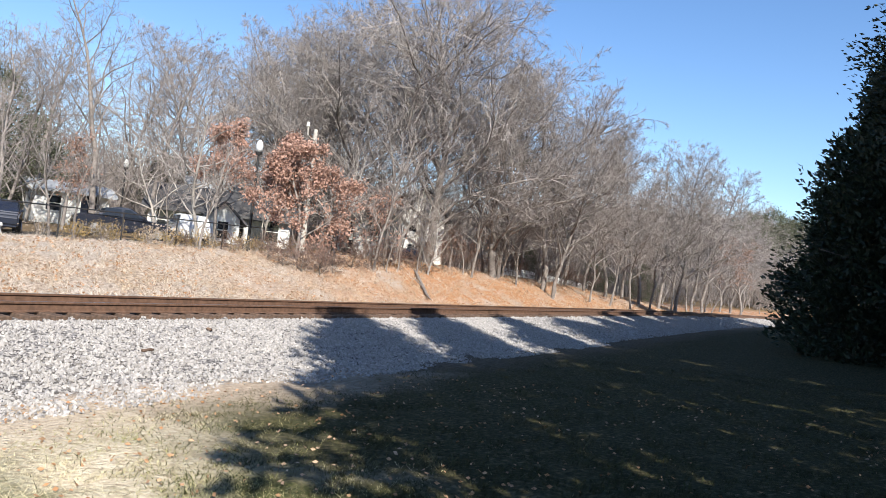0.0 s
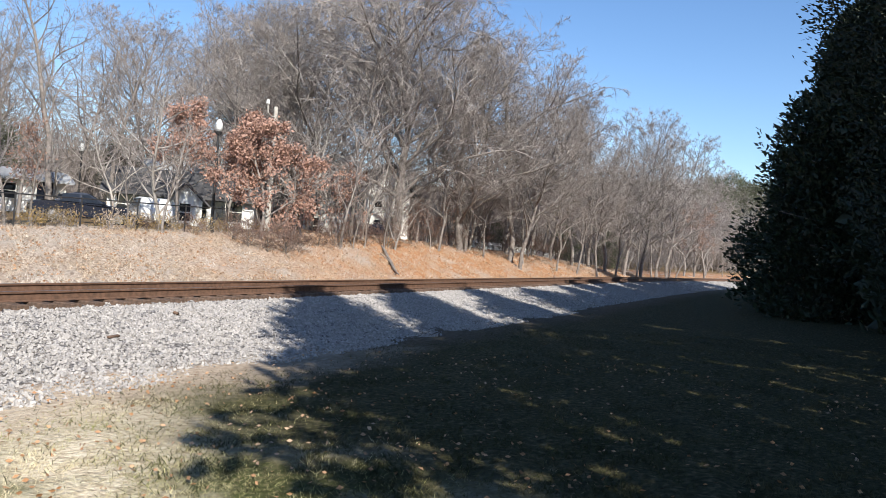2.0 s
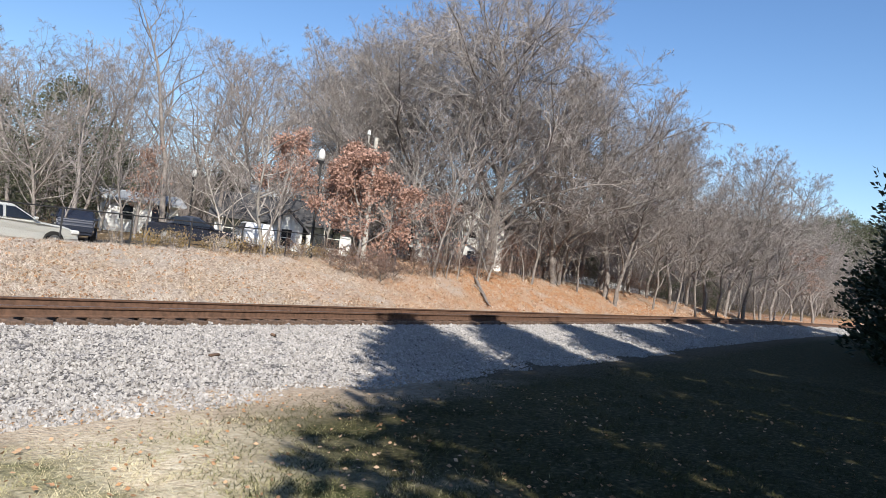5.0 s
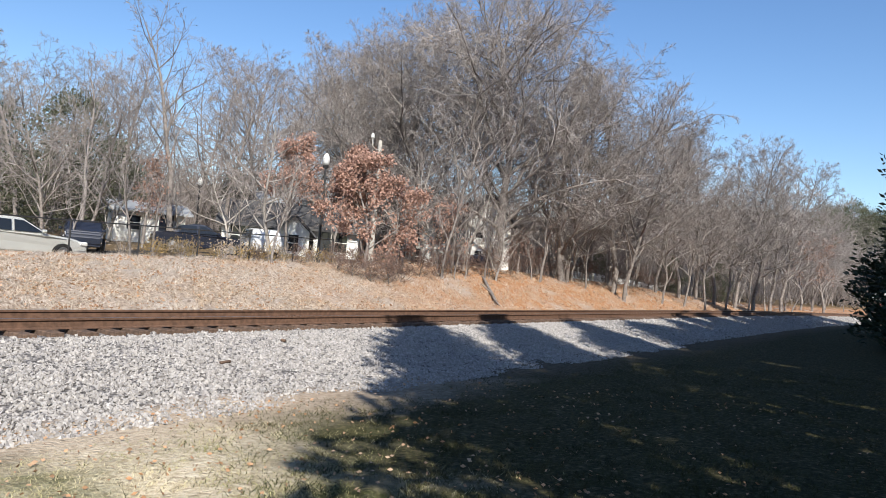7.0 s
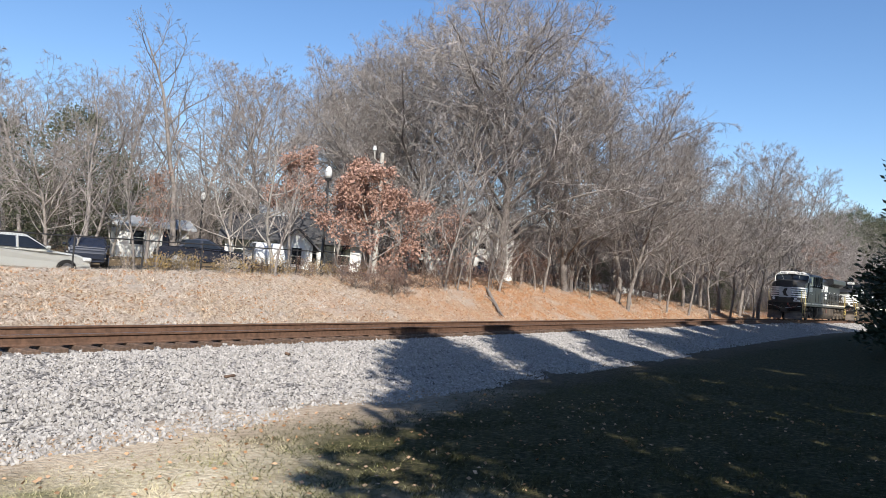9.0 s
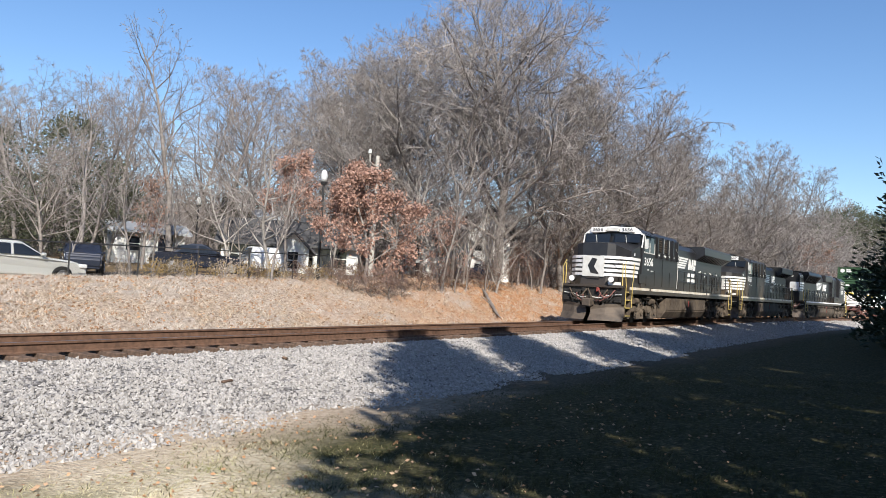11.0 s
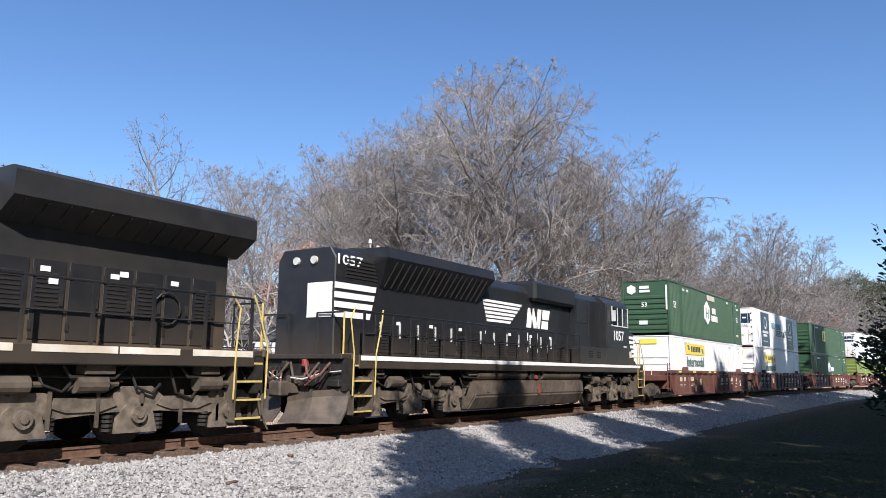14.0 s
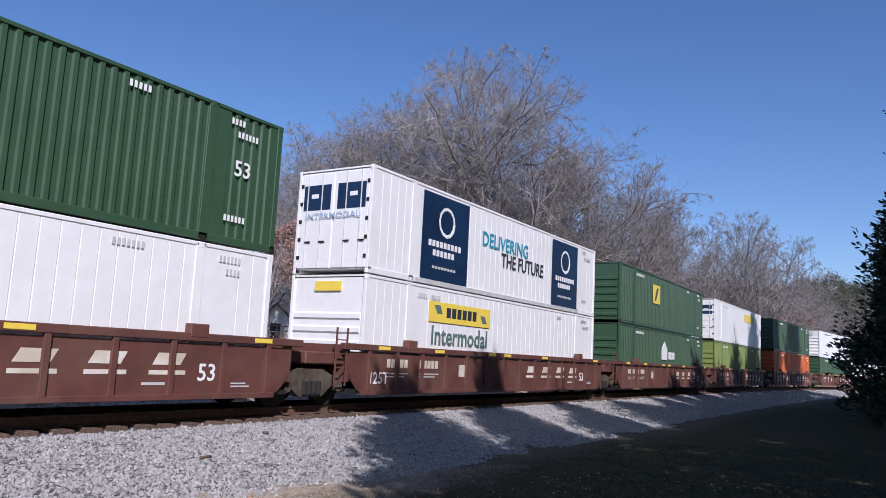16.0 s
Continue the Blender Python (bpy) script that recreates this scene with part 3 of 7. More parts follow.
# ---------------------------------------------------------------- woods beyond the bank
BACK = [(ROUND, 24, 60, .8), (ROUND, 29.0, 45, .58), (ROUND, 31.8, 46, .6), (ROUND, 29.5, 66, .85), (TALL, 31.2, 40, .68), (TALL, 27.5, 52, .75), (ROUND, 34, 72, .95), (ROUND, 38.5, 62, .93), (TALL, 33.3, 56, .95), (ROUND, 47.2, 60, .92),
        (ROUND, 51, 66, 1.0), (ROUND, 45.0, 47, .62), (TALL, 40.5, 50, .8), (WOODS, 49.2, 52, .72), (ROUND, 55.5, 60, 1.08), (ROUND, 66.2, 58, .98), (ROUND, 69.3, 66, 1.12),
        (ROUND, 57.5, 46, .78), (WOODS, 64.2, 52, .66), (WOODS, 67.6, 58, .62), (ROUND, 72.6, 74, .92), (WOODS, 70.6, 64, .66), (WOODS, 73.1, 68, .72), (WOODS, 74.6, 72, .78),
        (ROUND, 75.4, 84, 1.02), (WOODS, 76.1, 76, .82), (ROUND, 78.0, 88, 1.08), (WOODS, 77.4, 82, .86), (WOODS, 78.9, 88, .9), (ROUND, 80.3, 98, 1.08), (WOODS, 80.0, 96, .9),
        (WOODS, 81.2, 108, .95), (ROUND, 82.2, 120, 1.0), (WOODS, 82.9, 130, .9), (WOODS, 54.0, 72, .9), (WOODS, 60, 78, 1.0), (WOODS, 63, 84, 1.05),
         (WOODS, 35, 88, .95), (WOODS, 54, 94, 1.0), (WOODS, 40, 70, .72), (ROUND, 22, 58, .85),
        (ROUND, 84.2, 170, .9), (ROUND, 85.6, 185, .95), (ROUND, 86.8, 195, 1.0), (WOODS, 84.8, 150, .7), (WOODS, 83.7, 145, .8)]
BACK += [(ROUND, 69.6, 62, 1.24), (ROUND, 49.5, 56, 1.0), (ROUND, 52.8, 58, 1.08), (ROUND, 70.4, 60, .95), (ROUND, 26.5, 58, .8), (ROUND, 83.6, 118, 1.0), (ROUND, 67.8, 74, 1.2), (ROUND, 41.6, 56, .85), (ROUND, 71.2, 80, 1.15), (ROUND, 74.2, 78, 1.08), (ROUND, 76.6, 84, 1.12), (ROUND, 79.2, 92, 1.2), (ROUND, 81.0, 104, 1.2), (WOODS, 72.0, 86, 1.15), (WOODS, 77.9, 98, 1.2), (WOODS, 75.0, 95, 1.2), (ROUND, 82.9, 125, 1.1)]
for i, (kind, az, r, s) in enumerate(BACK):
    x, y = r * math.sin(radians(az)), r * math.cos(radians(az))
    scaled_copy(kind, pose(x, y, float(ground_z(x, y)) - 0.2, random.uniform(-3, 3), random.uniform(-3, 3), 77 * i % 360), s)
# second and third stems of the great crown
for az, r, s, turn in ((54.4, 56, 0.92, 140), (65.8, 57, .82, 250), (50.2, 61, .84, 20)):
    scaled_copy(BIG, on_ground(az, r, turn), s)
rs = random.Random(4)
for i in range(40):
    az = rs.uniform(52, 80)
    r = (24.5 + rs.uniform(-2.5, 3.5)) / math.cos(radians(az))
    if r < 112:
        scaled_copy(SAPLING, on_ground(az, r, rs.uniform(0, 360)), rs.uniform(0.55, 1.25))
for az, r, s in ((30.6, 37, .8), (34.5, 36, 1.0), (36, 39, .9), (42, 36, .75), (44.2, 34, .9), (26.5, 38, .8)):
    scaled_copy(SAPLING, on_ground(az, r, az * 50), s)


def rust_oak(seed, at, height, radius, low, n):
    """A young oak that keeps its rust-brown leaves over winter."""
    tree = empty("rust_leaved_oak", "young oak holding rust-brown withered leaves on the bank", "tree", "oaks with withered leaves", at)
    (sv, sf), (fv, ff), tips = grow(seed, height=height, trunk_r=0.11, spread=0.95, trunk_part=low, limbs=14, counts=(6, 5), lens=(radius / height * 1.25, 0.5, 0.5), up=0.25, twig_r=0.009)
    mesh_np("trunk", sv, sf, M_BARK, tree, True)
    mesh_np("crown", fv, ff, M_TWIG, tree)
    rng = np.random.default_rng(seed)
    c = tips[rng.integers(0, len(tips), n)] + rng.normal(0, 0.14, (n, 3))
    v, f = leaves_np(rng, c, rng.normal(0, 1, (n, 3)) + np.array([0, 0, -0.5]), 0.15, 0.6)
    mesh_np("withered_leaves", v, f, M_RUSTLEAF, tree)
    return tree


rust_oak(51, on_ground(51.0, 37.5), 6.4, 2.9, 0.05, 13000)
rust_oak(52, on_ground(45.2, 42), 7.6, 1.8, 0.42, 5200)
rust_oak(53, on_ground(35.2, 44), 6.0, 1.3, 0.2, 900)
rust_oak(54, on_ground(57.0, 44), 4.6, 1.6, 0.15, 1200)
rust_oak(55, on_ground(81.6, 104), 11.5, 4.2, 0.35, 3800)
rust_oak(56, on_ground(65.0, 62), 4.5, 1.8, 0.2, 1000)
rust_oak(57, on_ground(62.5, 53), 3.0, 1.4, 0.15, 900)
PINE = evergreen("pine_tree", "dull green evergreen tree behind the parked cars", 71, on_ground(30.2, 52), 8.8, 3.3, 0.22, 7500, DOME, M_PINE, 0.8, 0.16, "evergreens behind the bank", 60, 0.62)
for az, r, s in ((25.6, 57, .95), (33.0, 60, .8), (41.5, 66, .7), (44, 76, .8), (73.5, 82, .45), (76.8, 90, .5), (68.5, 80, .4), (84.0, 210, 2.0), (85.0, 225, 2.1), (86.2, 230, 1.9), (83.2, 215, 1.9), (87.2, 220, 2.2), (53, 80, .9), (58, 92, .9)):
    scaled_copy(PINE, on_ground(az, r, az * 31), s)


# brush, tall grass and fallen leaves on the bank: one object each
def bank_points(rng, n, az0, az1, r0, r1):
    pts = []
    while len(pts) < n:
        x = rng.uniform(2, 95)
        r = rng.uniform(r0, r1)
        a = math.degrees(math.atan2(x, r))
        if az0 < a < az1 and rng.random() < (14 / max(x, 14)) ** 0.6:
            pts.append((x, r - float(bend(x))))
    return np.array(pts)


def blades(name, label, seed, p, h, w, mat, lean=0.5):
    rng = np.random.default_rng(seed)
    n = len(p)
    z = ground_z(p[:, 0], p[:, 1]) - 0.01
    b = np.stack([p[:, 0], p[:, 1], z], 1)
    a = rng.random(n) * np.pi
    side = np.stack([np.cos(a), np.sin(a), np.zeros(n)], 1) * w
    hh = h * rng.uniform(0.4, 1.3, n)
    tip = b + np.stack([rng.normal(0, lean, n) * hh, rng.normal(0, lean, n) * hh, hh], 1)
    v = np.stack([b - side, b + side, tip], 1).reshape(-1, 3)
    ob = mesh_np(name, v, np.arange(3 * n).reshape(n, 3), mat)
    return tagged(ob, label, "grass", kind="stuff")


M_STRAW = surface("straw_blade", (0.52, 0.445, 0.36), (0.33, 0.255, 0.18), 3, 0.8, per=0.7, c=(0.47, 0.44, 0.41), cscale=0.5, camount=0.9)
M_LAWN = surface("lawn_blade", (0.62, 0.545, 0.38), (0.22, 0.22, 0.085), 0.7, 0.8, per=0.5)
# green blades, coloured darker than grass to carry the shade
M_SHADED_TURF = surface("shaded_turf_blade", (0.082, 0.082, 0.036), (0.045, 0.050, 0.021), 0.9, 0.8, per=0.6, c=(0.16, 0.135, 0.075), cscale=1.5, camount=0.6)
M_FALLEN = surface("fallen_leaf", (0.43, 0.25, 0.135), (0.31, 0.165, 0.085), 5, 0.8, per=0.65, c=(0.47, 0.36, 0.26), cscale=0.35, camount=0.8)
M_SHRUB = surface("yellowing_shrub_leaf", (0.38, 0.26, 0.12), (0.25, 0.19, 0.08), 5, 0.8, per=0.4)
g = np.random.default_rng(9)
blades("bank_grass", "dry straw-coloured grass on the railway bank", 1, bank_points(g, 80000, 14, 78, 17.5, 26.5), 0.17, 0.009, M_STRAW, 0.9)
p = bank_points(g, 26000, 14, 79, 17.3, 26.5)
p = p[(p[:, 0] + g.normal(0, 5, len(p)) > 27) | (g.random(len(p)) < 0.75)]
z = ground_z(p[:, 0], p[:, 1])
v, f = leaves_np(g, np.stack([p[:, 0], p[:, 1], z + g.uniform(0.0, 0.07, len(p))], 1), g.normal(0, 1, (len(p), 3)) * np.array([1, 1, 0.3]), 0.10, 0.6)
tagged(mesh_np("fallen_leaves", v, f, M_FALLEN), "orange-brown fallen leaves covering the bank", "leaves", kind="stuff")

for i in range(20):
    x = 17.5 + i * 0.66 + rs.uniform(-0.2, 0.2)
    y = 25.4 + rs.uniform(-0.5, 0.5)
    if not 13 < x < 31:
        continue
    hgt = rs.uniform(0.35, 0.95)
    tree = empty("shrub", "yellowing low shrub along the fence", "shrub", "shrubs along the fence", pose(x, y, float(ground_z(x, y)) - 0.05))
    bm = bmesh.new()
    for k in range(9):
        a = k * 0.7
        tube(bm, [(0, 0, 0), (math.cos(a) * 0.15, math.sin(a) * 0.15, hgt * 0.5), (math.cos(a) * 0.35, math.sin(a) * 0.35, hgt)], [0.015, 0.01, 0.005], 4)
    part("stem", bm, M_TWIG, tree)
    n = 260
    cc = g.normal(0, 1, (n, 3)) * np.array([0.27, 0.27, hgt * 0.24]) + np.array([0, 0, hgt * 0.6])
    v, f = leaves_np(g, cc, g.normal(0, 1, (n, 3)), 0.09, 0.5)
    mesh_np("foliage", v, f, M_SHRUB if i % 3 else M_STRAW, tree)


UNDER = bare_tree("low spreading leafless understorey tree", 61, on_ground(66.5, 60), trunk_mat=M_PALE, twig_mat=M_DIMTWIG, height=8.5, trunk_r=0.11, spread=1.05, trunk_part=0.12, limbs=15,
                  counts=(6, 5, 4), lens=(0.62, 0.5, 0.5, 0.5), up=0.25, twig_r=0.011)
for i in range(24):
    az = 53 + 27.5 * i / 23 + rs.uniform(-0.5, 0.5)
    r = (27 + rs.uniform(-1, 9)) / math.cos(radians(az)) * (1 if az < 74 else 0.9)
    if not 56.8 < az < 61.6:
        scaled_copy(UNDER, on_ground(az, r, 70 * i), rs.uniform(0.7, 1.15))
for i, (az, r, s) in enumerate(((58.4, 46, .8), (60.9, 45.5, .7), (56.0, 45, .8), (25, 44, .9), (29, 47, .8), (33, 50, .9), (37, 52, .8), (41, 48, .85), (44.0, 39, 1.0), (48.5, 46, .9))):
    scaled_copy(UNDER, on_ground(az, r, 80 * i), s)


BRUSH = bare_tree("low tangle of dark leafless brush on the bank", 67, on_ground(51.6, 35.2), trunk_mat=M_DARKBARK, twig_mat=M_BRAMBLE, height=1.5, trunk_r=0.03, spread=1.2, trunk_part=0.04, limbs=16,
                  counts=(7, 6), lens=(0.8, 0.6, 0.6), up=0.1, twig_r=0.007, dome=1.5)
BRUSH.name, BRUSH["category"], BRUSH["group"] = "brush", "brush", "brush on the bank"
for i, (az, r, s) in enumerate(((50.2, 35.0, .9), (52.9, 35.8, 1.0), (53.8, 37.0, .8), (49.0, 36.0, .8), (55.2, 39.5, 1.0), (56.4, 41.0, .9), (57.6, 43.0, 1.1), (58.8, 44.0, .9), (60.4, 46.0, 1.2),
                               (62.0, 50.0, 1.0), (63.6, 53.0, 1.2), (65.5, 57.0, 1.1), (67.6, 62.0, 1.3), (69.6, 68.0, 1.2), (46.3, 35.5, .6), (43.0, 34.2, .5), (71.2, 72.0, 1.4), (73.0, 78.0, 1.4))):
    scaled_copy(BRUSH, on_ground(az, r, 61 * i, -0.08), s)


def thicket():
    """The far woods: a deep belt of thin leaning stems and twigs."""
    rng = np.random.default_rng(77)
    n = 95000
    az = np.radians(np.concatenate([rng.uniform(16, 91, n // 2), rng.uniform(66, 90, n - n // 2)]))
    r = np.where(np.arange(n) % 4 == 0, 155 + 160 * rng.random(n), 62 + 90 * rng.random(n) ** 1.2) + np.clip(np.degrees(az) - 72, 0, 20) * 4.5
    b = np.stack([r * np.sin(az), r * np.cos(az), np.zeros(n)], 1)
    b[:, 2] = ground_z(b[:, 0], b[:, 1])
    keep = (b[:, 1] + bend(b[:, 0]) > 31)
    b, n = b[keep], int(keep.sum())
    low = rng.random(n) ** 1.5 * 6.0
    far = np.hypot(b[:, 0], b[:, 1]) > 155
    b[:, 2] += low
    h = rng.uniform(1.5, 5.5, n) * (1 - low / 12) * np.where(far, 2.0, 1)
    d = np.stack([rng.normal(0, 0.4, n), rng.normal(0, 0.4, n), np.ones(n)], 1)
    tip = b + d * h[:, None]
    w = rng.uniform(0.014, 0.048, n) * np.where(far, 2.6, 1)
    v, an = [], rng.random(n) * 6.28
    for k in range(3):
        a = an + k * 2.094
        v.append(b + np.stack([np.cos(a) * w, np.sin(a) * w, np.zeros(n)], 1))
    v.append(tip)
    v = np.stack(v, 1).reshape(-1, 3)
    i = np.arange(n)[:, None] * 4
    f = np.concatenate([i + np.array([0, 1, 3]), i + np.array([1, 2, 3]), i + np.array([2, 0, 3])])
    tagged(mesh_np("far_woods", v, f, M_DIMTWIG), "leafless grey-brown woods far behind the bank", "woods", kind="stuff")


thicket()
# ---------------------------------------------------------------- train: shared pieces
TRAIN = []
WHEELS = []


def lettering(name, text, height, at, mat, parent, label="", width=None, shear=0.0, flip=False):
    """Raised letters from the built-in font, as a thin mesh on a wall that faces -y (flip: +y); at: left foot of the text."""
    cu = bpy.data.curves.new(name, "FONT")
    cu.body, cu.size, cu.extrude, cu.shear, cu.resolution_u, cu.offset = text, 1.0, 0.004, shear, 2, 0.012
    tmp = bpy.data.objects.new(name, cu)
    scene.collection.objects.link(tmp)
    me = bpy.data.meshes.new_from_object(tmp.evaluated_get(bpy.context.evaluated_depsgraph_get()))
    bpy.data.objects.remove(tmp)
    co = np.empty(len(me.vertices) * 3, np.float32)
    me.vertices.foreach_get("co", co)
    co = co.reshape(-1, 3)
    lo, hi = co.min(0), co.max(0)
    co -= (lo[0], lo[1], 0)
    k = height / (hi[1] - lo[1])
    kx = width / (hi[0] - lo[0]) if width else k
    co *= (kx, k, 1)
    me.vertices.foreach_set("co", co.ravel())
    me.materials.clear()
    me.materials.append(mat)
    ob = new(name, me)
    ob.parent = parent
    ob.matrix_basis = pose(*at, 90, 0, 0) if not flip else pose(*at, 90, 0, -90)
    if label:
        ob["label"] = label
    return ob


def slant_parts(name, mat, parent, n, x, z, w, h, gap, y, slope=0.2, depth=0.012):
    """A row of n leaning bars on a wall that faces -y."""
    for i in range(n):
        a = x + i * (w + gap)
        part(name, prism(bmesh.new(), [(a, z), (a + w, z), (a + w + h * slope, z + h), (a + h * slope, z + h)], y - depth, y), mat, parent)


def wheelset(parent, x, r):
    """Two wheels on an axle, turning about its centre."""
    ws = new("wheelset")
    ws.parent = parent
    ws.matrix_basis = pose(x, 0, r)
    bm = bmesh.new()
    cyl(bm, (0, 0, 0), 0.09, 1.9, "y", 10)
    part("axle", bm, M_STEEL, ws)
    for s in (-1, 1):
        bm = bmesh.new()
        cyl(bm, (0, s * 0.765, 0), r, 0.13, "y", 28)
        cyl(bm, (0, s * 0.70, 0), r + 0.028, 0.03, "y", 28)
        cyl(bm, (0, s * 0.84, 0), 0.16, 0.05, "y", 12)
        for k in range(5):
            a = k * 2 * math.pi / 5
            cyl(bm, (math.cos(a) * r * 0.6, s * 0.835, math.sin(a) * r * 0.6), 0.04, 0.02, "y", 6)
        part("wheel", bm, M_STEEL, ws)
    WHEELS.append((ws, x, r))
    return ws


def loco_truck(parent, x0, step=2.03):
    """A three-axle truck: side frames, springs, journal boxes, brake cylinders. x0: its first axle."""
    tr = new("truck")
    tr.parent = parent
    L = 2 * step
    for s in (-1, 1):
        y0, y1 = s * 1.02, s * 1.22
        bm = bmesh.new()
        prism(bm, [(x0 - 0.75, 0.72), (x0 - 0.4, 0.93), (x0 + 0.35, 0.93), (x0 + 0.6, 0.80), (x0 + step - 0.6, 0.80), (x0 + step - 0.3, 1.02), (x0 + step + 0.3, 1.02),
                   (x0 + step + 0.6, 0.80), (x0 + L - 0.6, 0.80), (x0 + L - 0.35, 0.93), (x0 + L + 0.4, 0.93), (x0 + L + 0.75, 0.72), (x0 + L + 0.5, 0.58),
                   (x0 + L - 0.5, 0.50), (x0 + step + 0.5, 0.58), (x0 + step - 0.5, 0.58), (x0 + 0.5, 0.50), (x0 - 0.5, 0.58)], min(y0, y1), max(y0, y1))
        part("side_frame", bm, M_DUST, tr, "cast truck side frame brown with grime")
        for k in range(3):
            c = x0 + k * step
            bm = bmesh.new()
            prism(bm, [(c - 0.42, 0.22), (c + 0.42, 0.22), (c + 0.3, 0.62), (c + 0.2, 0.72), (c - 0.2, 0.72), (c - 0.3, 0.62)], min(s * 1.06, s * 1.27), max(s * 1.06, s * 1.27))
            cyl(bm, (c, s * 1.30, 0.53), 0.15, 0.09, "y", 14)
            cyl(bm, (c, s * 1.35, 0.53), 0.07, 0.05, "y", 8)
            part("journal_box", bm, M_DUST, tr)
            for d in (-0.5, 0.5):
                bm = bmesh.new()
                for q in range(4):
                    cyl(bm, (c + d, s * 1.14, 0.28 + q * 0.075), 0.10, 0.05, "z", 10)
                part("spring", bm, M_STEEL, tr)
        for c in (x0 - 0.25, x0 + step - 0.95, x0 + L - 0.55):
            bm = bmesh.new()
            cyl(bm, (c, s * 1.28, 1.06), 0.15, 0.55, "x", 12)
            cyl(bm, (c + 0.36, s * 1.28, 1.06), 0.05, 0.3, "x", 8)
            part("brake_cylinder", bm, M_GRIME, tr)
        bm = bmesh.new()
        tube(bm, [(x0 - 0.6, s * 1.26, 1.22), (x0 + 1.2, s * 1.27, 1.17), (x0 + L + 0.5, s * 1.26, 1.2)], 0.022, 5)
        tube(bm, [(x0 + 0.7, s * 1.25, 0.95), (x0 + 1.0, s * 1.26, 1.2), (x0 + 1.7, s * 1.25, 1.1)], 0.018, 5)
        part("brake_pipe", bm, M_STEEL, tr)
        rs = random.Random(int(x0 * 10) + s)
        for k in range(7):
            a = x0 - 0.5 + k * (L + 1.0) / 6
            z = rs.uniform(0.85, 1.1)
            part("air_hose", tube(bmesh.new(), [(a - 0.2, s * 1.24, 1.34), (a - 0.1, s * 1.32, z), (a + 0.25, s * 1.30, z - 0.12), (a + 0.45, s * 1.24, z + 0.05)], 0.026, 5), M_STEEL, tr)
            part("brake_lever", boxes((a + 0.05, a + 0.11, *sorted((s * 1.23, s * 1.27)), 0.34, 0.95)), M_GRIME, tr)
        for k in range(2):
            c = x0 + step * (k + 0.5)
            part("equaliser", prism(bmesh.new(), [(c - 0.62, 0.70), (c - 0.5, 0.84), (c + 0.5, 0.84), (c + 0.62, 0.70), (c + 0.3, 0.60), (c - 0.3, 0.60)], *sorted((s * 1.225, s * 1.255))), M_DUST, tr)
    part("bolster", boxes((x0 - 0.3, x0 + L + 0.3, -0.95, 0.95, 0.6, 1.15)), M_STEEL, tr)
    for k in range(3):
        wheelset(tr, x0 + k * step, 0.52)
    return tr


def fuel_tank(e, x0, x1, top=1.3, slope=0.45):
    bm = bmesh.new()
    prism(bm, [(-1.44, top), (-1.47, 0.62), (-1.22, 0.20), (1.22, 0.20), (1.47, 0.62), (1.44, top)], x0, x1, "x")
    for v in bm.verts:
        if v.co.x < x0 + 0.01 and v.co.z < 1.0:
            v.co.x -= slope * (1.0 - v.co.z)
    bmesh.ops.bevel(bm, geom=bm.edges[:], offset=0.05, segments=2, affect="EDGES")
    t = part("fuel_tank", bm, M_GRIME, e, "dusty brown fuel tank")
    part("weld_strap", boxes(((x0 + x1) / 2 - 0.04, (x0 + x1) / 2 + 0.04, -1.482, -1.46, 0.75, top - 0.05)), M_GRIME, t)
    part("gauge_box", boxes((x0 + 0.6, x0 + 0.75, -1.50, -1.45, top - 0.35, top - 0.1)), M_GRIME, t)
    for c in (x0 + 1.0, x0 + 2.2, x1 - 2.5):
        part("filler_cap", cyl(bmesh.new(), (c, -1.2, top + 0.1), 0.12, 0.25, "z", 10), M_GRIME, t)
    part("gauge", boxes((x0 + 4.1, x0 + 4.2, -1.49, -1.46, top - 0.45, top - 0.12)), M_RED, t)
    return t


def handrail(e, x0, x1, n, y, z0=1.71, h=1.05, mat=None, lower=True):
    mat = mat or M_BLACK
    hr = part("handrail", tube(bmesh.new(), [(x0, y, z0 + h), (x1, y, z0 + h)], 0.024, 6), mat, e)
    if lower:
        part("lower_rail", tube(bmesh.new(), [(x0, y, z0 + h * 0.5), (x1, y, z0 + h * 0.5)], 0.014, 5), mat, hr)
    for i in range(n):
        x = x0 + (x1 - x0) * i / (n - 1)
        part("stanchion", boxes((x - 0.03, x + 0.03, y - 0.02, y + 0.02, z0 - 0.12, z0 + h)), mat, hr)
    return hr


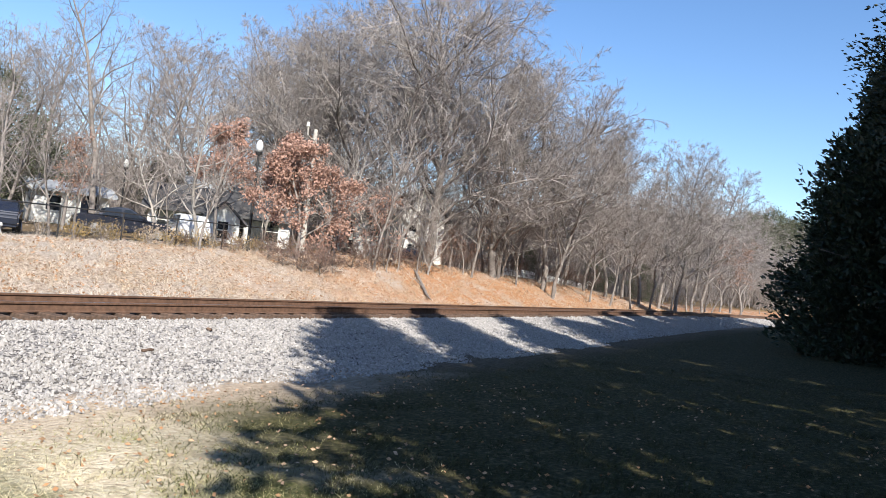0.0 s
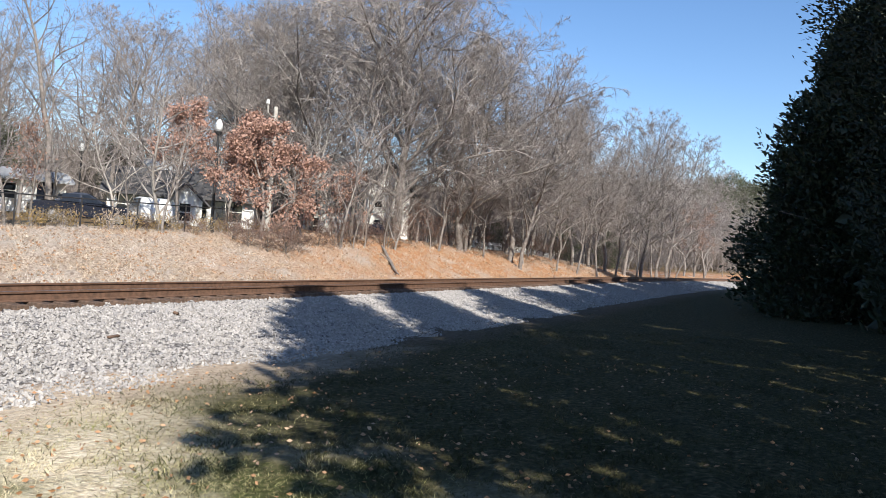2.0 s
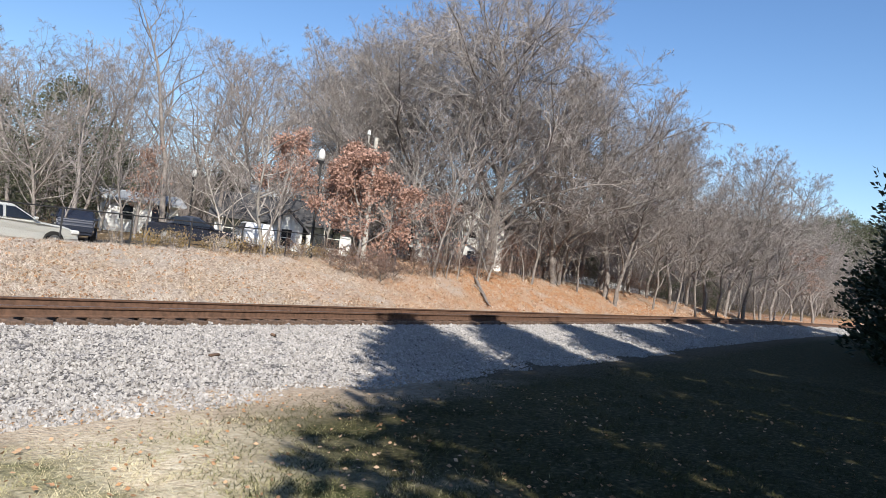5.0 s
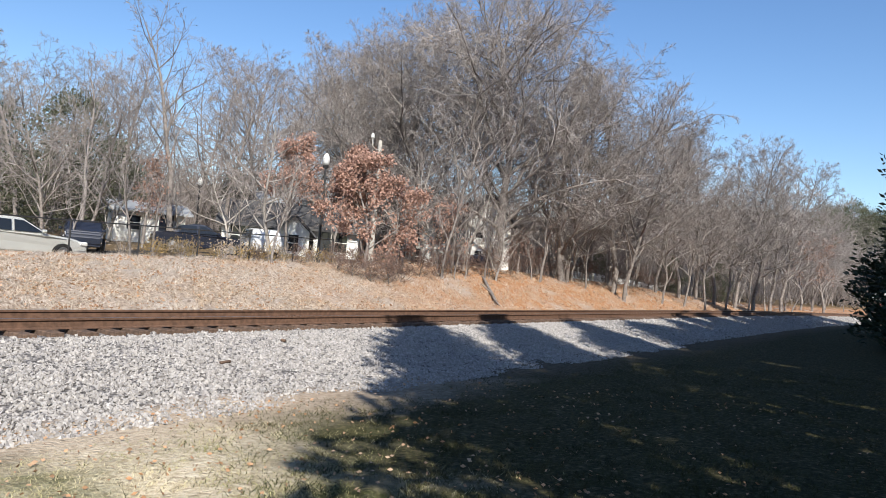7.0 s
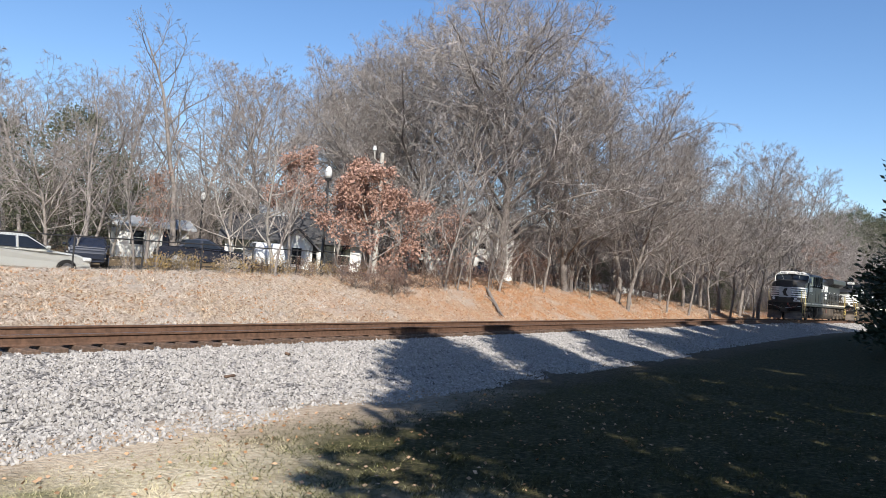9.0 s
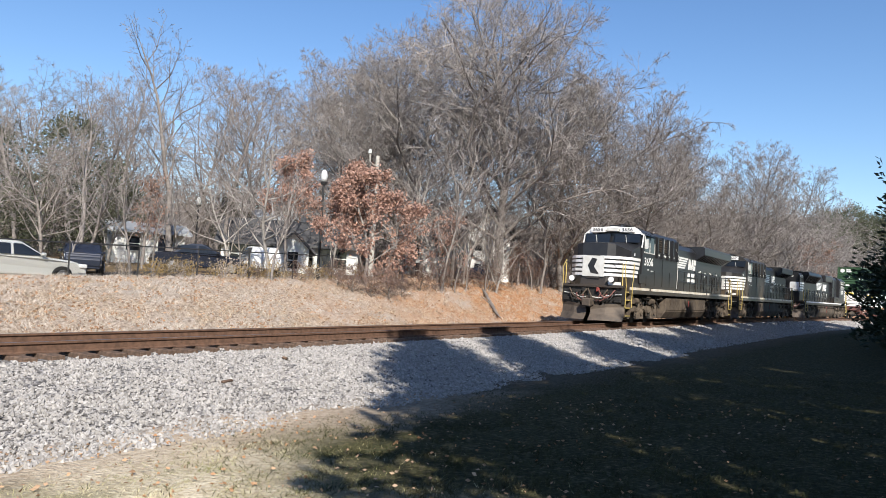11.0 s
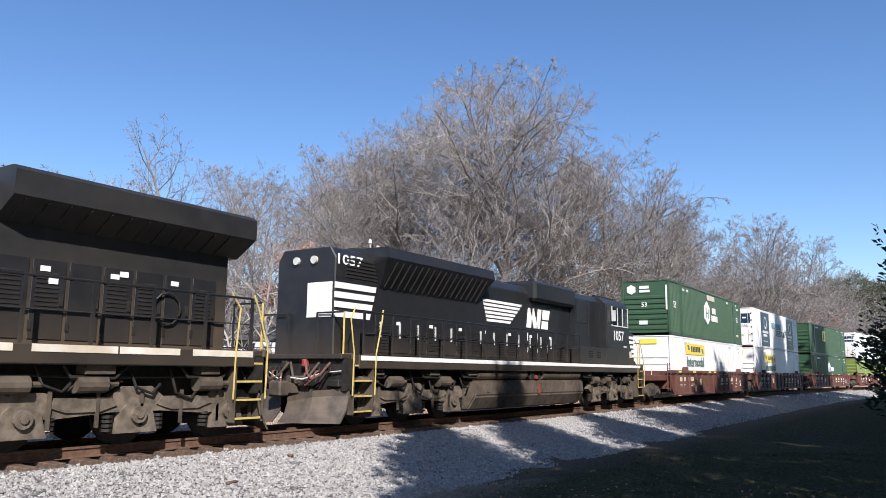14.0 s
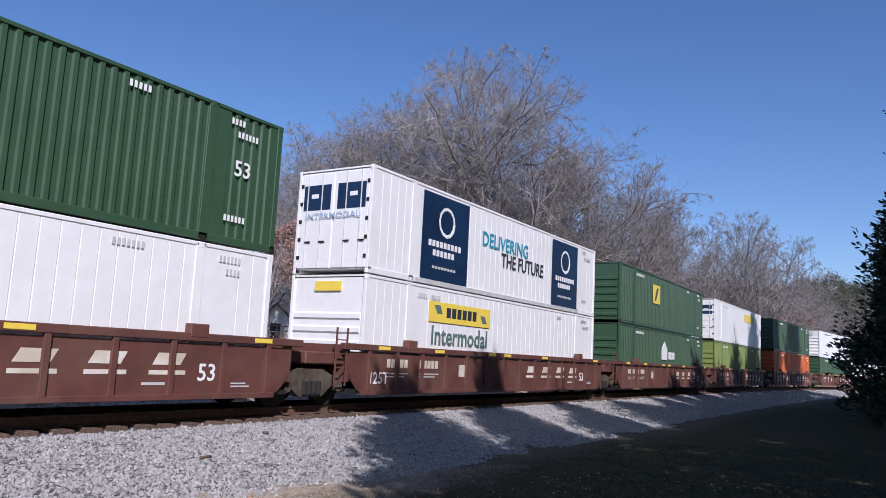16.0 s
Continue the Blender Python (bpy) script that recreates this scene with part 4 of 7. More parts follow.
def end_steps(e, x, way, yellow=True):
    """Corner steps with a plate, treads and bent grab rails; way: -1 for the end at low x, 1 for the other."""
    for s in (-1, 1):
        st = part("step_well", boxes((x - 0.36, x - 0.33, s * 1.05, s * 1.5, 0.3, 1.75), (x + 0.36, x + 0.40, s * 1.05, s * 1.5, 0.3, 1.75), (x - 0.36, x + 0.36, s * 1.04, s * 1.08, 0.3, 1.6)), M_GRIME, e)
        for k in range(4):
            z = 0.36 + k * 0.36
            part("tread", boxes((x - 0.33, x + 0.33, s * 1.1, s * 1.49, z, z + 0.03)), M_STEEL, st)
            part("tread_edge", boxes((x - 0.33, x + 0.33, min(s * 1.49, s * 1.51), max(s * 1.49, s * 1.51), z - 0.005, z + 0.035)), M_YELLOW, st)
        for d in (-0.42, 0.42):
            gx = x + d
            bm = tube(bmesh.new(), [(gx, s * 1.52, 0.75), (gx, s * 1.54, 1.75), (gx + (0.25 if d > 0 else -0.1) * -way, s * 1.50, 2.55), (gx + 0.35 * -way * (1 if d > 0 else 0.3), s * 1.45, 2.85)], 0.019, 6)
            part("grab_rail", bm, M_YELLOW, st, "yellow grab rail")


def pilot(e, x, way):
    """Snow plough, coupler, hoses and end sill at one end."""
    # two plough halves with a notch for the coupler between them
    pl = None
    for s in (-1, 1):
        bm = bmesh.new()
        pts = [(s * 0.10, x + way * 0.46, 0.70), (s * 0.75, x + way * 0.30, 0.86), (s * 1.5, x - way * 0.12, 0.92)]
        rows = []
        for f, k in ((0.0, 0.30), (0.4, 0.08), (0.8, 0.0), (1.0, 0.03)):
            a = [(px + way * k, y, 0.12 + (hi - 0.12) * f) for y, px, hi in pts]
            rows.append([bm.verts.new(q) for q in a] + [bm.verts.new((q[0] - way * 0.05, q[1], q[2])) for q in a[::-1]])
        for q, w in zip(rows, rows[1:]):
            for i in range(6):
                bm.faces.new((q[i], q[(i + 1) % 6], w[(i + 1) % 6], w[i]))
        bm.faces.new(rows[0])
        bm.faces.new(rows[-1])
        bmesh.ops.recalc_face_normals(bm, faces=bm.faces[:])
        pl = part("snow_plough", bm, M_PLOUGH, e, "brown scuffed steel snow plough blade")
        part("plough_brace", tube(bmesh.new(), [(x - way * 0.1, s * 0.8, 1.2), (x + way * 0.3, s * 0.5, 0.7)], 0.04, 6), M_STEEL, pl)
        part("cut_lever", tube(bmesh.new(), [(x + way * 0.06, s * 1.4, 1.32), (x + way * 0.12, s * 0.9, 1.28), (x + way * 0.3, s * 0.4, 1.12), (x + way * 0.45, s * 0.16, 1.16)], 0.018, 5), M_HORSE, e)
        part("jack_pad", boxes((min(x, x + way * 0.14), max(x, x + way * 0.14), *sorted((s * 1.05, s * 1.4)), 0.95, 1.12), bev=0.02), M_STEEL, e)
        for y, c in ((0.42, M_HOSE), (0.58, M_STEEL), (0.74, M_HOSE), (0.92, M_STEEL), (1.08, M_STEEL)):
            bm = tube(bmesh.new(), [(x, s * y, 1.34), (x + way * 0.18, s * y * 0.98, 1.30), (x + way * 0.26, s * y * 0.86, 1.08), (x + way * 0.24, s * y * 0.62, 0.98), (x + way * 0.2, s * y * 0.4, 1.06)], 0.028, 6)
            part("air_hose", bm, c, e)
            part("hose_cock", boxes((min(x, x + way * 0.12), max(x, x + way * 0.12), *sorted((s * y - 0.04, s * y + 0.04)), 1.30, 1.42), bev=0.01), M_STEEL, e)
    part("end_sill", boxes((min(x, x - way * 0.25), max(x, x - way * 0.25), -1.5, 1.5, 0.86, 1.60)), M_STEEL, e)
    part("platform_edge", boxes((min(x + way * 0.12, x - way * 0.25), max(x + way * 0.12, x - way * 0.25), -1.45, 1.45, 1.60, 1.72), bev=0.015), M_BLACK, e)
    bm = boxes((min(x, x + way * 0.6), max(x, x + way * 0.6), -0.13, 0.13, 0.78, 1.02), bev=0.02)
    box(bm, min(x + way * 0.5, x + way * 0.82), max(x + way * 0.5, x + way * 0.82), -0.2, 0.2, 0.72, 1.08, 0.04)
    box(bm, min(x, x + way * 0.1), max(x, x + way * 0.1), -0.36, 0.36, 0.72, 1.2, 0.03)
    part("coupler", bm, M_PLOUGH, e)
    part("receptacle", boxes((min(x, x + way * 0.16), max(x, x + way * 0.16), -0.34, -0.2, 1.4, 1.6), bev=0.03), M_RED, e, "red cable receptacle")
    part("receptacle", boxes((min(x, x + way * 0.14), max(x, x + way * 0.14), 0.3, 0.5, 1.36, 1.56), bev=0.03), M_STEEL, e)
    for y0, y1, z in ((-1.1, -0.3, 1.12), (-0.75, 0.2, 1.05), (0.25, 1.1, 1.1)):
        bm = tube(bmesh.new(), [(x + way * 0.1, y0, 1.52), (x + way * 0.24, y0 * 0.75 + y1 * 0.25, z + 0.1), (x + way * 0.28, (y0 + y1) / 2, z), (x + way * 0.24, y0 * 0.25 + y1 * 0.75, z + 0.12), (x + way * 0.1, y1, 1.52)], 0.032, 7)
        part("jumper_cable", bm, M_HOSE if z > 1.1 else M_GRIME, e, "dusty jumper cable")
    # end railing: dark uprights and a chain across the gangway
    for y in (-1.38, -0.5, 0.5, 1.38):
        part("end_post", tube(bmesh.new(), [(x - way * 0.02, y, 1.7), (x - way * 0.02, y, 2.72)], 0.024, 6), M_BLACK if abs(y) < 1 else M_YELLOW, e)
    for y0, y1 in ((-1.38, -0.5), (0.5, 1.38)):
        part("end_rail", tube(bmesh.new(), [(x - way * 0.02, y0, 2.72), (x - way * 0.02, y1, 2.72)], 0.022, 6), M_BLACK, e)
    return pl


def side_stripes(e, y, x0, z0, n, pitch, h, long0, dlong, name="stripe"):
    for i in range(n):
        a = z0 + i * pitch
        part(name, prism(bmesh.new(), [(x0 + 0.06 * i, a), (x0 + long0 + dlong * i, a), (x0 + long0 + dlong * (i + 0.6), a + h), (x0 + 0.06 * (i + 0.6), a + h)], y - 0.010, y), M_WHITE, e, "white stripe")


def emblem(e, x, z, y, size):
    """The railway's emblem: two leaning white blocks with a swash, and two rows of small leaning bars under them."""
    h = 0.5 * size
    for pts in ([(0.0, 0), (0.26, 0), (0.36, 1), (0.10, 1)], [(0.22, 1), (0.44, 1), (0.66, 0), (0.42, 0)], [(0.58, 0), (0.78, 0), (0.90, 1), (0.68, 1)],
                [(0.88, 0), (1.28, 0), (1.30, 0.42), (0.92, 0.42)], [(0.94, 0.5), (1.34, 0.5), (1.42, 1), (0.98, 1)]):
        part("emblem", prism(bmesh.new(), [(x + a * size * 0.95, z + b * h) for a, b in pts], y - 0.012, y), M_WHITE, e, "white leaning block of the emblem")
    slant_parts("name_bar", M_WHITE, e, 7, x - 0.05 * size, z - 0.33 * size, 0.135 * size, 0.2 * size, 0.035 * size, y)
    slant_parts("name_bar", M_WHITE, e, 8, x - 0.12 * size, z - 0.62 * size, 0.135 * size, 0.2 * size, 0.035 * size, y)


def door_panels(e, x0, x1, n, y, z0, z1, skip=()):
    w = (x1 - x0) / n
    for i in range(n):
        if i in skip:
            continue
        a = x0 + i * w
        d = part("hood_door", boxes((a + 0.03, a + w - 0.03, y - 0.02, y + 0.01, z0, z1), bev=0.008), M_BLACK, e)
        part("latch", boxes((a + w - 0.12, a + w - 0.06, y - 0.045, y - 0.02, (z0 + z1) / 2 - 0.1, (z0 + z1) / 2 + 0.1)), M_STEEL, d)
        if i % 3 != 1:
            part("louvre", boxes(*[(a + 0.1, a + w - 0.16, y - 0.034, y - 0.018, z1 - 0.25 - 0.075 * k, z1 - 0.215 - 0.075 * k) for k in range(9)]), M_STEEL, d)
        part("hinge", boxes((a + 0.02, a + 0.07, y - 0.04, y - 0.015, z0 + 0.15, z0 + 0.3), (a + 0.02, a + 0.07, y - 0.04, y - 0.015, z1 - 0.3, z1 - 0.15)), M_STEEL, d)
        if i % 2:
            part("warning_label", boxes((a + 0.15, a + 0.32, y - 0.026, y - 0.02, z1 - 0.2, z1 - 0.11)), M_WHITE, d)


def side_window(e, x0, x1, z0, z1, y, panes=2, awning=True):
    w = part("cab_window", boxes((x0, x1, y - 0.012, y + 0.02, z0, z1)), M_WINDOW, e, "dark sliding cab window")
    fr = [(x0 - 0.05, x0, y - 0.03, y + 0.02, z0 - 0.05, z1 + 0.05), (x1, x1 + 0.05, y - 0.03, y + 0.02, z0 - 0.05, z1 + 0.05), (x0, x1, y - 0.03, y + 0.02, z0 - 0.05, z0)]
    part("window_frame", boxes(*fr), M_HORSE, w)
    for k in range(1, panes + 1):
        a = x0 + (x1 - x0) * k / (panes + 1)
        part("window_bar", boxes((a - 0.035, a + 0.035, y - 0.028, y + 0.02, z0, z1)), M_HORSE, w)
    if awning:
        part("awning", prism(bmesh.new(), [(y - 0.30, z1 + 0.04), (y, z1 + 0.16), (y, z1 + 0.19), (y - 0.30, z1 + 0.07)], x0 - 0.1, x1 + 0.1, "x"), M_BLACK, w)
    part("mirror", boxes((x0 - 0.16, x0 - 0.08, y - 0.2, y - 0.04, z0 + 0.15, z0 + 0.6)), M_HORSE, w)


def sill(e, x0, x1, segments, seed):
    rs = random.Random(seed)
    part("deck", boxes((x0, x1, -1.52, 1.52, 1.38, 1.70), bev=0.02), M_BLACK, e)
    part("frame_beam", boxes((x0 + 0.5, x1 - 0.5, -0.8, 0.8, 1.0, 1.4)), M_STEEL, e)
    a = x0 + 0.05
    w = (x1 - x0 - 0.1) / segments
    for i in range(segments):
        part("sill_stripe", boxes((a + 0.02, a + w - 0.02 - rs.choice((0, 0, 0.25)), -1.532, -1.515, 1.575, 1.695)), M_SILLWHITE, e, "cream reflective sill stripe")
        part("sill_stripe", boxes((a + 0.02, a + w - 0.02, 1.515, 1.532, 1.575, 1.695)), M_SILLWHITE, e, "cream reflective sill stripe")
        a += w
    for k in range(9):
        c = x0 + 1 + (x1 - x0 - 2) * k / 8 + rs.uniform(-0.3, 0.3)
        b = rs.uniform(0.12, 0.3)
        part("pipe", tube(bmesh.new(), [(c - 0.6, -1.3, 1.36), (c - 0.5, -1.34, 1.18), (c + 0.3, -1.34, 1.16), (c + 0.55, -1.3, 1.36)], 0.03, 6), M_STEEL, e)
        part("under_box", boxes((c - b, c + b, -1.40, -1.1, 1.22, 1.40), bev=0.015), M_GRIME, e)


def ge_loco(u0, number, cab_end, wide_end, rad0, L, seed, white_top=True, logo_x=9.0):
    e = empty("diesel_locomotive", "black diesel freight locomotive with white nose stripes, numbered " + number, "locomotive", "locomotives of the train")
    paint = M_BLACK if white_top else M_DUSTBLACK
    sill(e, 0, L, 13, seed)
    # nose with chamfered corners and a sloping top
    plan = [(-0.62, -0.6), (-0.45, -0.95), (0.35, -1.46), (1.62, -1.46), (1.62, 1.46), (0.35, 1.46), (-0.45, 0.95), (-0.62, 0.6)]
    # the brow is highest in the middle and falls to the shoulders, then rises to the windshield
    bm = bmesh.new()
    brow = {0.6: 3.66, 0.95: 3.58, 1.46: 3.34} if white_top else {0.6: 3.36, 0.95: 3.33, 1.46: 3.30}
    low = [bm.verts.new((x, y, 1.70)) for x, y in plan]
    high = [bm.verts.new((x + (0.14 if x < 0.2 else 0), y * 0.98, 3.72 if x > 1 else brow[abs(y)])) for x, y in plan]
    back = [bm.verts.new((1.62, y, 3.84)) for y in (-0.6, 0.6)]
    bm.faces.new(low[::-1])
    for i in range(8):
        if i != 3:
            bm.faces.new((low[i], low[(i + 1) % 8], high[(i + 1) % 8], high[i]))
    bm.faces.new((low[3], low[4], high[4], back[1], back[0], high[3]))
    bm.faces.new((high[7], high[0], back[0], back[1]))
    for q in ((0, 1, 2), (2, 3)):
        bm.faces.new([high[k] for k in q] + [back[0]])
    for q in ((5, 6, 7), (4, 5)):
        bm.faces.new([high[k] for k in q] + [back[1]])
    bmesh.ops.recalc_face_normals(bm, faces=bm.faces[:])
    nose = part("nose", bm, paint, e, "blunt black nose")
    part("nose_door", boxes((-0.66, -0.6, -0.32, 0.32, 2.0, 3.1), bev=0.01), paint, nose)
    for i in range(5):
        z = 2.14 + i * 0.2
        k = 0.012
        line = [(-0.55, -0.2), (-0.64 + 0.06 * (z - 1.7) / 1.6, -0.6), (-0.46 + 0.06 * (z - 1.7) / 1.6, -0.97), (0.35, -1.475), (1.15 + 0.10 * i, -1.475), (1.15 + 0.10 * i, -1.44), (0.36, -1.43), (-0.35, -0.9), (-0.5, -0.55), (-0.5, -0.2)]
        for s in (1, -1):
            bm = bmesh.new()
            prism(bm, [(a - k * 0.5, b * s) for a, b in line], z, z + 0.125, "z")
            part("stripe", bm, M_WHITE, nose, "white nose stripe")
    part("emblem", boxes((-0.675, -0.63, -0.52, 0.52, 2.1, 3.05)), M_HORSE, nose, "white panel with a dark shape")
    bm = prism(bmesh.new(), [(-0.3, 2.2), (0.1, 2.25), (0.25, 2.6), (0.05, 2.95), (-0.2, 2.9), (-0.05, 2.55)], -0.685, -0.672, "x")
    part("emblem_figure", bm, paint, nose)
    for y in (-0.95, 0.95):
        lamp = part("ditch_light", cyl(bmesh.new(), (-0.72, y, 1.98), 0.15, 0.2, "x", 16), M_STEEL, e)
        part("lens", cyl(bmesh.new(), (-0.83, y, 1.98), 0.13, 0.03, "x", 16), M_WHITE, lamp)
    part("white_placard", boxes((-0.56, -0.52, -1.3, -0.6, 1.74, 1.88)), M_WHITE, e)
    # cab
    top = [(-1.5, 1.70), (-1.5, 4.22), (-1.15, 4.52), (-0.5, 4.62), (0.5, 4.62), (1.15, 4.52), (1.5, 4.22), (1.5, 1.70)]
    bm = prism(bmesh.new(), top, 1.6, cab_end, "x")
    for v in bm.verts:
        if v.co.x < 1.7 and v.co.z > 4.0:
            v.co.x += 0.22
    bmesh.ops.bevel(bm, geom=bm.edges[:], offset=0.025, segments=1, affect="EDGES")
    cab = part("cab", bm, paint, e)
    if white_top:
        for s in (-1, 1):
            part("roof_band", prism(bmesh.new(), [(s * 1.49, 4.23), (s * 1.14, 4.54), (0, 4.63), (0, 4.40), (s * 1.3, 4.22)], 1.72, 1.83, "x"), M_WHITE, cab, "white painted band over the windshield")
            part("corner_post", prism(bmesh.new(), [(1.56, 3.6), (1.62, 3.6), (1.84, 4.25), (1.78, 4.25)], min(s * 1.47, s * 1.515), max(s * 1.47, s * 1.515)), M_WHITE, cab)
    for y0, y1 in ((-1.38, -0.12), (0.12, 1.38)):
        bm = bmesh.new()
        prism(bm, [(1.57, 3.84), (1.60, 3.84), (1.74, 4.27), (1.70, 4.27)], y0, y1)
        ws = part("windshield", bm, M_WINDOW, cab, "dark blue-tinted windshield")
        part("wiper", tube(bmesh.new(), [(1.55, (y0 + y1) / 2, 3.82), (1.64, (y0 + y1) / 2 + 0.1, 4.2)], 0.012, 4), M_HORSE, ws)
    for y in (-0.74, 0.74) if white_top else (-0.5,):
        nb = part("number_board", boxes((1.58, 1.72, y - 0.36, y + 0.36, 4.33, 4.57), bev=0.01), M_WHITE, cab, "lit white number board")
        lettering("board_number", number, 0.17, (1.572, y + 0.27, 4.37), M_CHAR, nb, width=0.54, flip=True)
    part("headlight", boxes((1.55, 1.72, -0.1 if not white_top else -0.3, 0.3, 4.36, 4.56), bev=0.03), M_HORSE if white_top else paint, cab)
    side_window(cab, 1.98, cab_end - 0.22, 3.42, 4.15, -1.505, 1)
    side_window(cab, 1.98, cab_end - 0.22, 3.42, 4.15, 1.54, 1)
    lettering("road_number", number, 0.40, (2.02, -1.502, 2.78), M_WHITE, cab, "white road number", width=1.3)
    part("small_print", boxes((2.5, 2.72, -1.51, -1.50, 2.56, 2.63), (3.0, 3.4, -1.51, -1.50, 2.52, 2.58)), M_HORSE, cab)
    part("side_door", boxes((1.3, 3.3, -1.515, -1.49, 1.9, 2.35), (2.3, 2.9, -1.525, -1.49, 1.8, 2.3), bev=0.008), paint, cab)
    part("builder_plate", boxes((0.62, 0.74, -1.485, -1.46, 3.15, 3.28)), M_HORSE, nose)
    bm = boxes((1.9, 2.5, -0.3, 0.3, 4.60, 4.72), bev=0.03)
    part("roof_box", bm, paint, cab)
    bm = bmesh.new()
    for k in range(3):
        cyl(bm, (2.9, -0.3 + 0.18 * k, 4.74 + 0.03 * k), 0.05, 0.4, "x", 8, 0.09)
    part("horn", bm, M_STEEL, cab)
    for k in range(9):
        part("roof_cleat", boxes((1.9 + k * 0.2, 1.98 + k * 0.2, -0.85, -0.7, 4.56, 4.64)), paint, cab)
    # full-width equipment body
    bm = prism(bmesh.new(), [(-1.46, 1.70), (-1.46, 4.28), (-1.32, 4.46), (1.32, 4.46), (1.46, 4.28), (1.46, 1.70)], cab_end, wide_end, "x")
    body = part("equipment_body", bm, paint, e)
    w0 = cab_end + 0.3
    for k in range(2):
        a = w0 + k * 1.05
        gr = part("grid_opening", boxes((a, a + 0.85, -1.475, -1.44, 3.55, 4.2)), M_TYRE, body)
        for q in range(5):
            part("louvre", boxes((a + 0.03, a + 0.82, -1.50, -1.46, 3.62 + q * 0.12, 3.66 + q * 0.12)), M_GRIME, gr)
        for b in (a - 0.04, a + 0.85):
            part("louvre_frame", boxes((b, b + 0.04, -1.52, -1.44, 3.5, 4.25)), M_HORSE if white_top else paint, gr)
        part("warning_label", boxes((a + 0.3, a + 0.5, -1.488, -1.475, 3.36, 3.44)), M_WHITE, body)
    for k in range(5):
        a = cab_end + 0.25 + k * (wide_end - cab_end - 0.5) / 4
        br = part("bracket", boxes((a - 0.05, a + 0.05, -1.56, -1.45, 3.3, 4.3), (a - 0.07, a + 0.07, -1.60, -1.45, 3.22, 3.5)), paint, body)
        part("warning_label", boxes((a - 0.05, a + 0.05, -1.608, -1.60, 3.36, 3.44)), M_WHITE, br)
    n = int((wide_end - cab_end) / 1.15)
    for i in range(n):
        a = cab_end + 0.1 + i * (wide_end - cab_end - 0.2) / n
        part("access_panel", boxes((a, a + 1.0, -1.48, -1.455, 1.85, 3.2 if i % 2 else 2.6), bev=0.008), paint, body)
    part("grab_iron", tube(bmesh.new(), [(wide_end - 0.1, -1.5, 1.8), (wide_end - 0.1, -1.54, 3.6), (wide_end - 0.5, -1.5, 3.9)], 0.018, 5), M_HORSE, body)
    # narrow engine hood
    bm = prism(bmesh.new(), [(-0.95, 1.70), (-0.95, 4.05), (-0.75, 4.3), (0.75, 4.3), (0.95, 4.05), (0.95, 1.70)], wide_end, L - 0.35, "x")
    hood = part("engine_hood", bm, paint, e)
    door_panels(hood, wide_end + 0.4, logo_x - 0.1, 2, -0.95, 1.8, 3.3)
    door_panels(hood, logo_x + 4.1, L - 0.6, 9, -0.95, 1.78, 3.1)
    for i in range(6):
        a = wide_end + 0.3 + i * (rad0 - wide_end - 0.6) / 6
        part("roof_hatch", boxes((a, a + 0.85, -0.7, 0.7, 4.29, 4.34), bev=0.01), paint, hood)
    part("exhaust_stack", boxes((rad0 - 2.4, rad0 - 1.5, -0.5, 0.5, 4.28, 4.5), (rad0 - 2.3, rad0 - 1.6, -0.35, 0.35, 4.5, 4.56), bev=0.03), M_STEEL, hood)
    # radiator wings
    prof = [(-0.94, 3.62), (-1.5, 3.98), (-1.5, 4.38), (-1.4, 4.46), (1.4, 4.46), (1.5, 4.38), (1.5, 3.98), (0.94, 3.62)]
    rad = part("radiator_wing", prism(bmesh.new(), prof, rad0, L - 0.1, "x"), paint, e)
    for i in range(12):
        a = rad0 + 0.2 + i * (L - rad0 - 0.6) / 12
        part("radiator_rib", prism(bmesh.new(), [(-0.99, 3.62), (-1.46, 3.925), (-1.46, 3.955), (-0.99, 3.66)], a, a + 0.03, "x"), paint, rad)
    # emblem: long stripes, blocks and bars
    yl = -0.955
    hz = 3.02
    ln = 1.9 if white_top else 2.75
    for i in range(5):
        a, b = hz + i * 0.135, hz + i * 0.135 + 0.095
        part("stripe", prism(bmesh.new(), [(logo_x + 0.22 - 0.05 * i, a), (logo_x + ln + (0.16 * i if white_top else 0.05), a), (logo_x + ln + 0.05 + (0.16 * i if white_top else 0.05), b), (logo_x + 0.2 - 0.05 * i, b)], yl - 0.012, yl), M_WHITE, hood, "white stripe")
    emblem(hood, logo_x + ln + 0.75, hz - 0.02, yl, 1.25)
    handrail(e, wide_end + 0.15, L - 0.1, 11, -1.48)
    handrail(e, wide_end + 0.15, L - 0.1, 11, 1.48)
    for a, z in ((logo_x + 5.2, 2.95), (logo_x + 6.3, 2.7), (logo_x + 7.6, 2.95)):
        part("hood_lamp", boxes((a, a + 0.16, -0.99, -0.95, z, z + 0.1)), M_WHITE, hood)
    bm = tube(bmesh.new(), [(logo_x + 8.6 + 0.3 * math.cos(k * 0.52), -1.02, 2.45 + 0.3 * math.sin(k * 0.52)) for k in range(13)], 0.02, 5)
    part("brake_wheel", bm, M_STEEL, hood)
    # ends and running gear
    pilot(e, -0.55, -1)
    pilot(e, L + 0.3, 1)
    end_steps(e, -0.05, -1)
    end_steps(e, L - 0.1, 1)
    fuel_tank(e, 5.95, 13.85)
    loco_truck(e, 0.42)
    loco_truck(e, L - 0.42 - 4.06)
    TRAIN.append((e, u0))
    return e


LOCO_A = ge_loco(-71.27, "3656", 3.62, 7.6, 13.1, 20.07, 1, True, 8.9)
LOCO_B = ge_loco(-48.35, "9667", 3.45, 7.9, 14.7, 19.75, 2, False, 9.35)


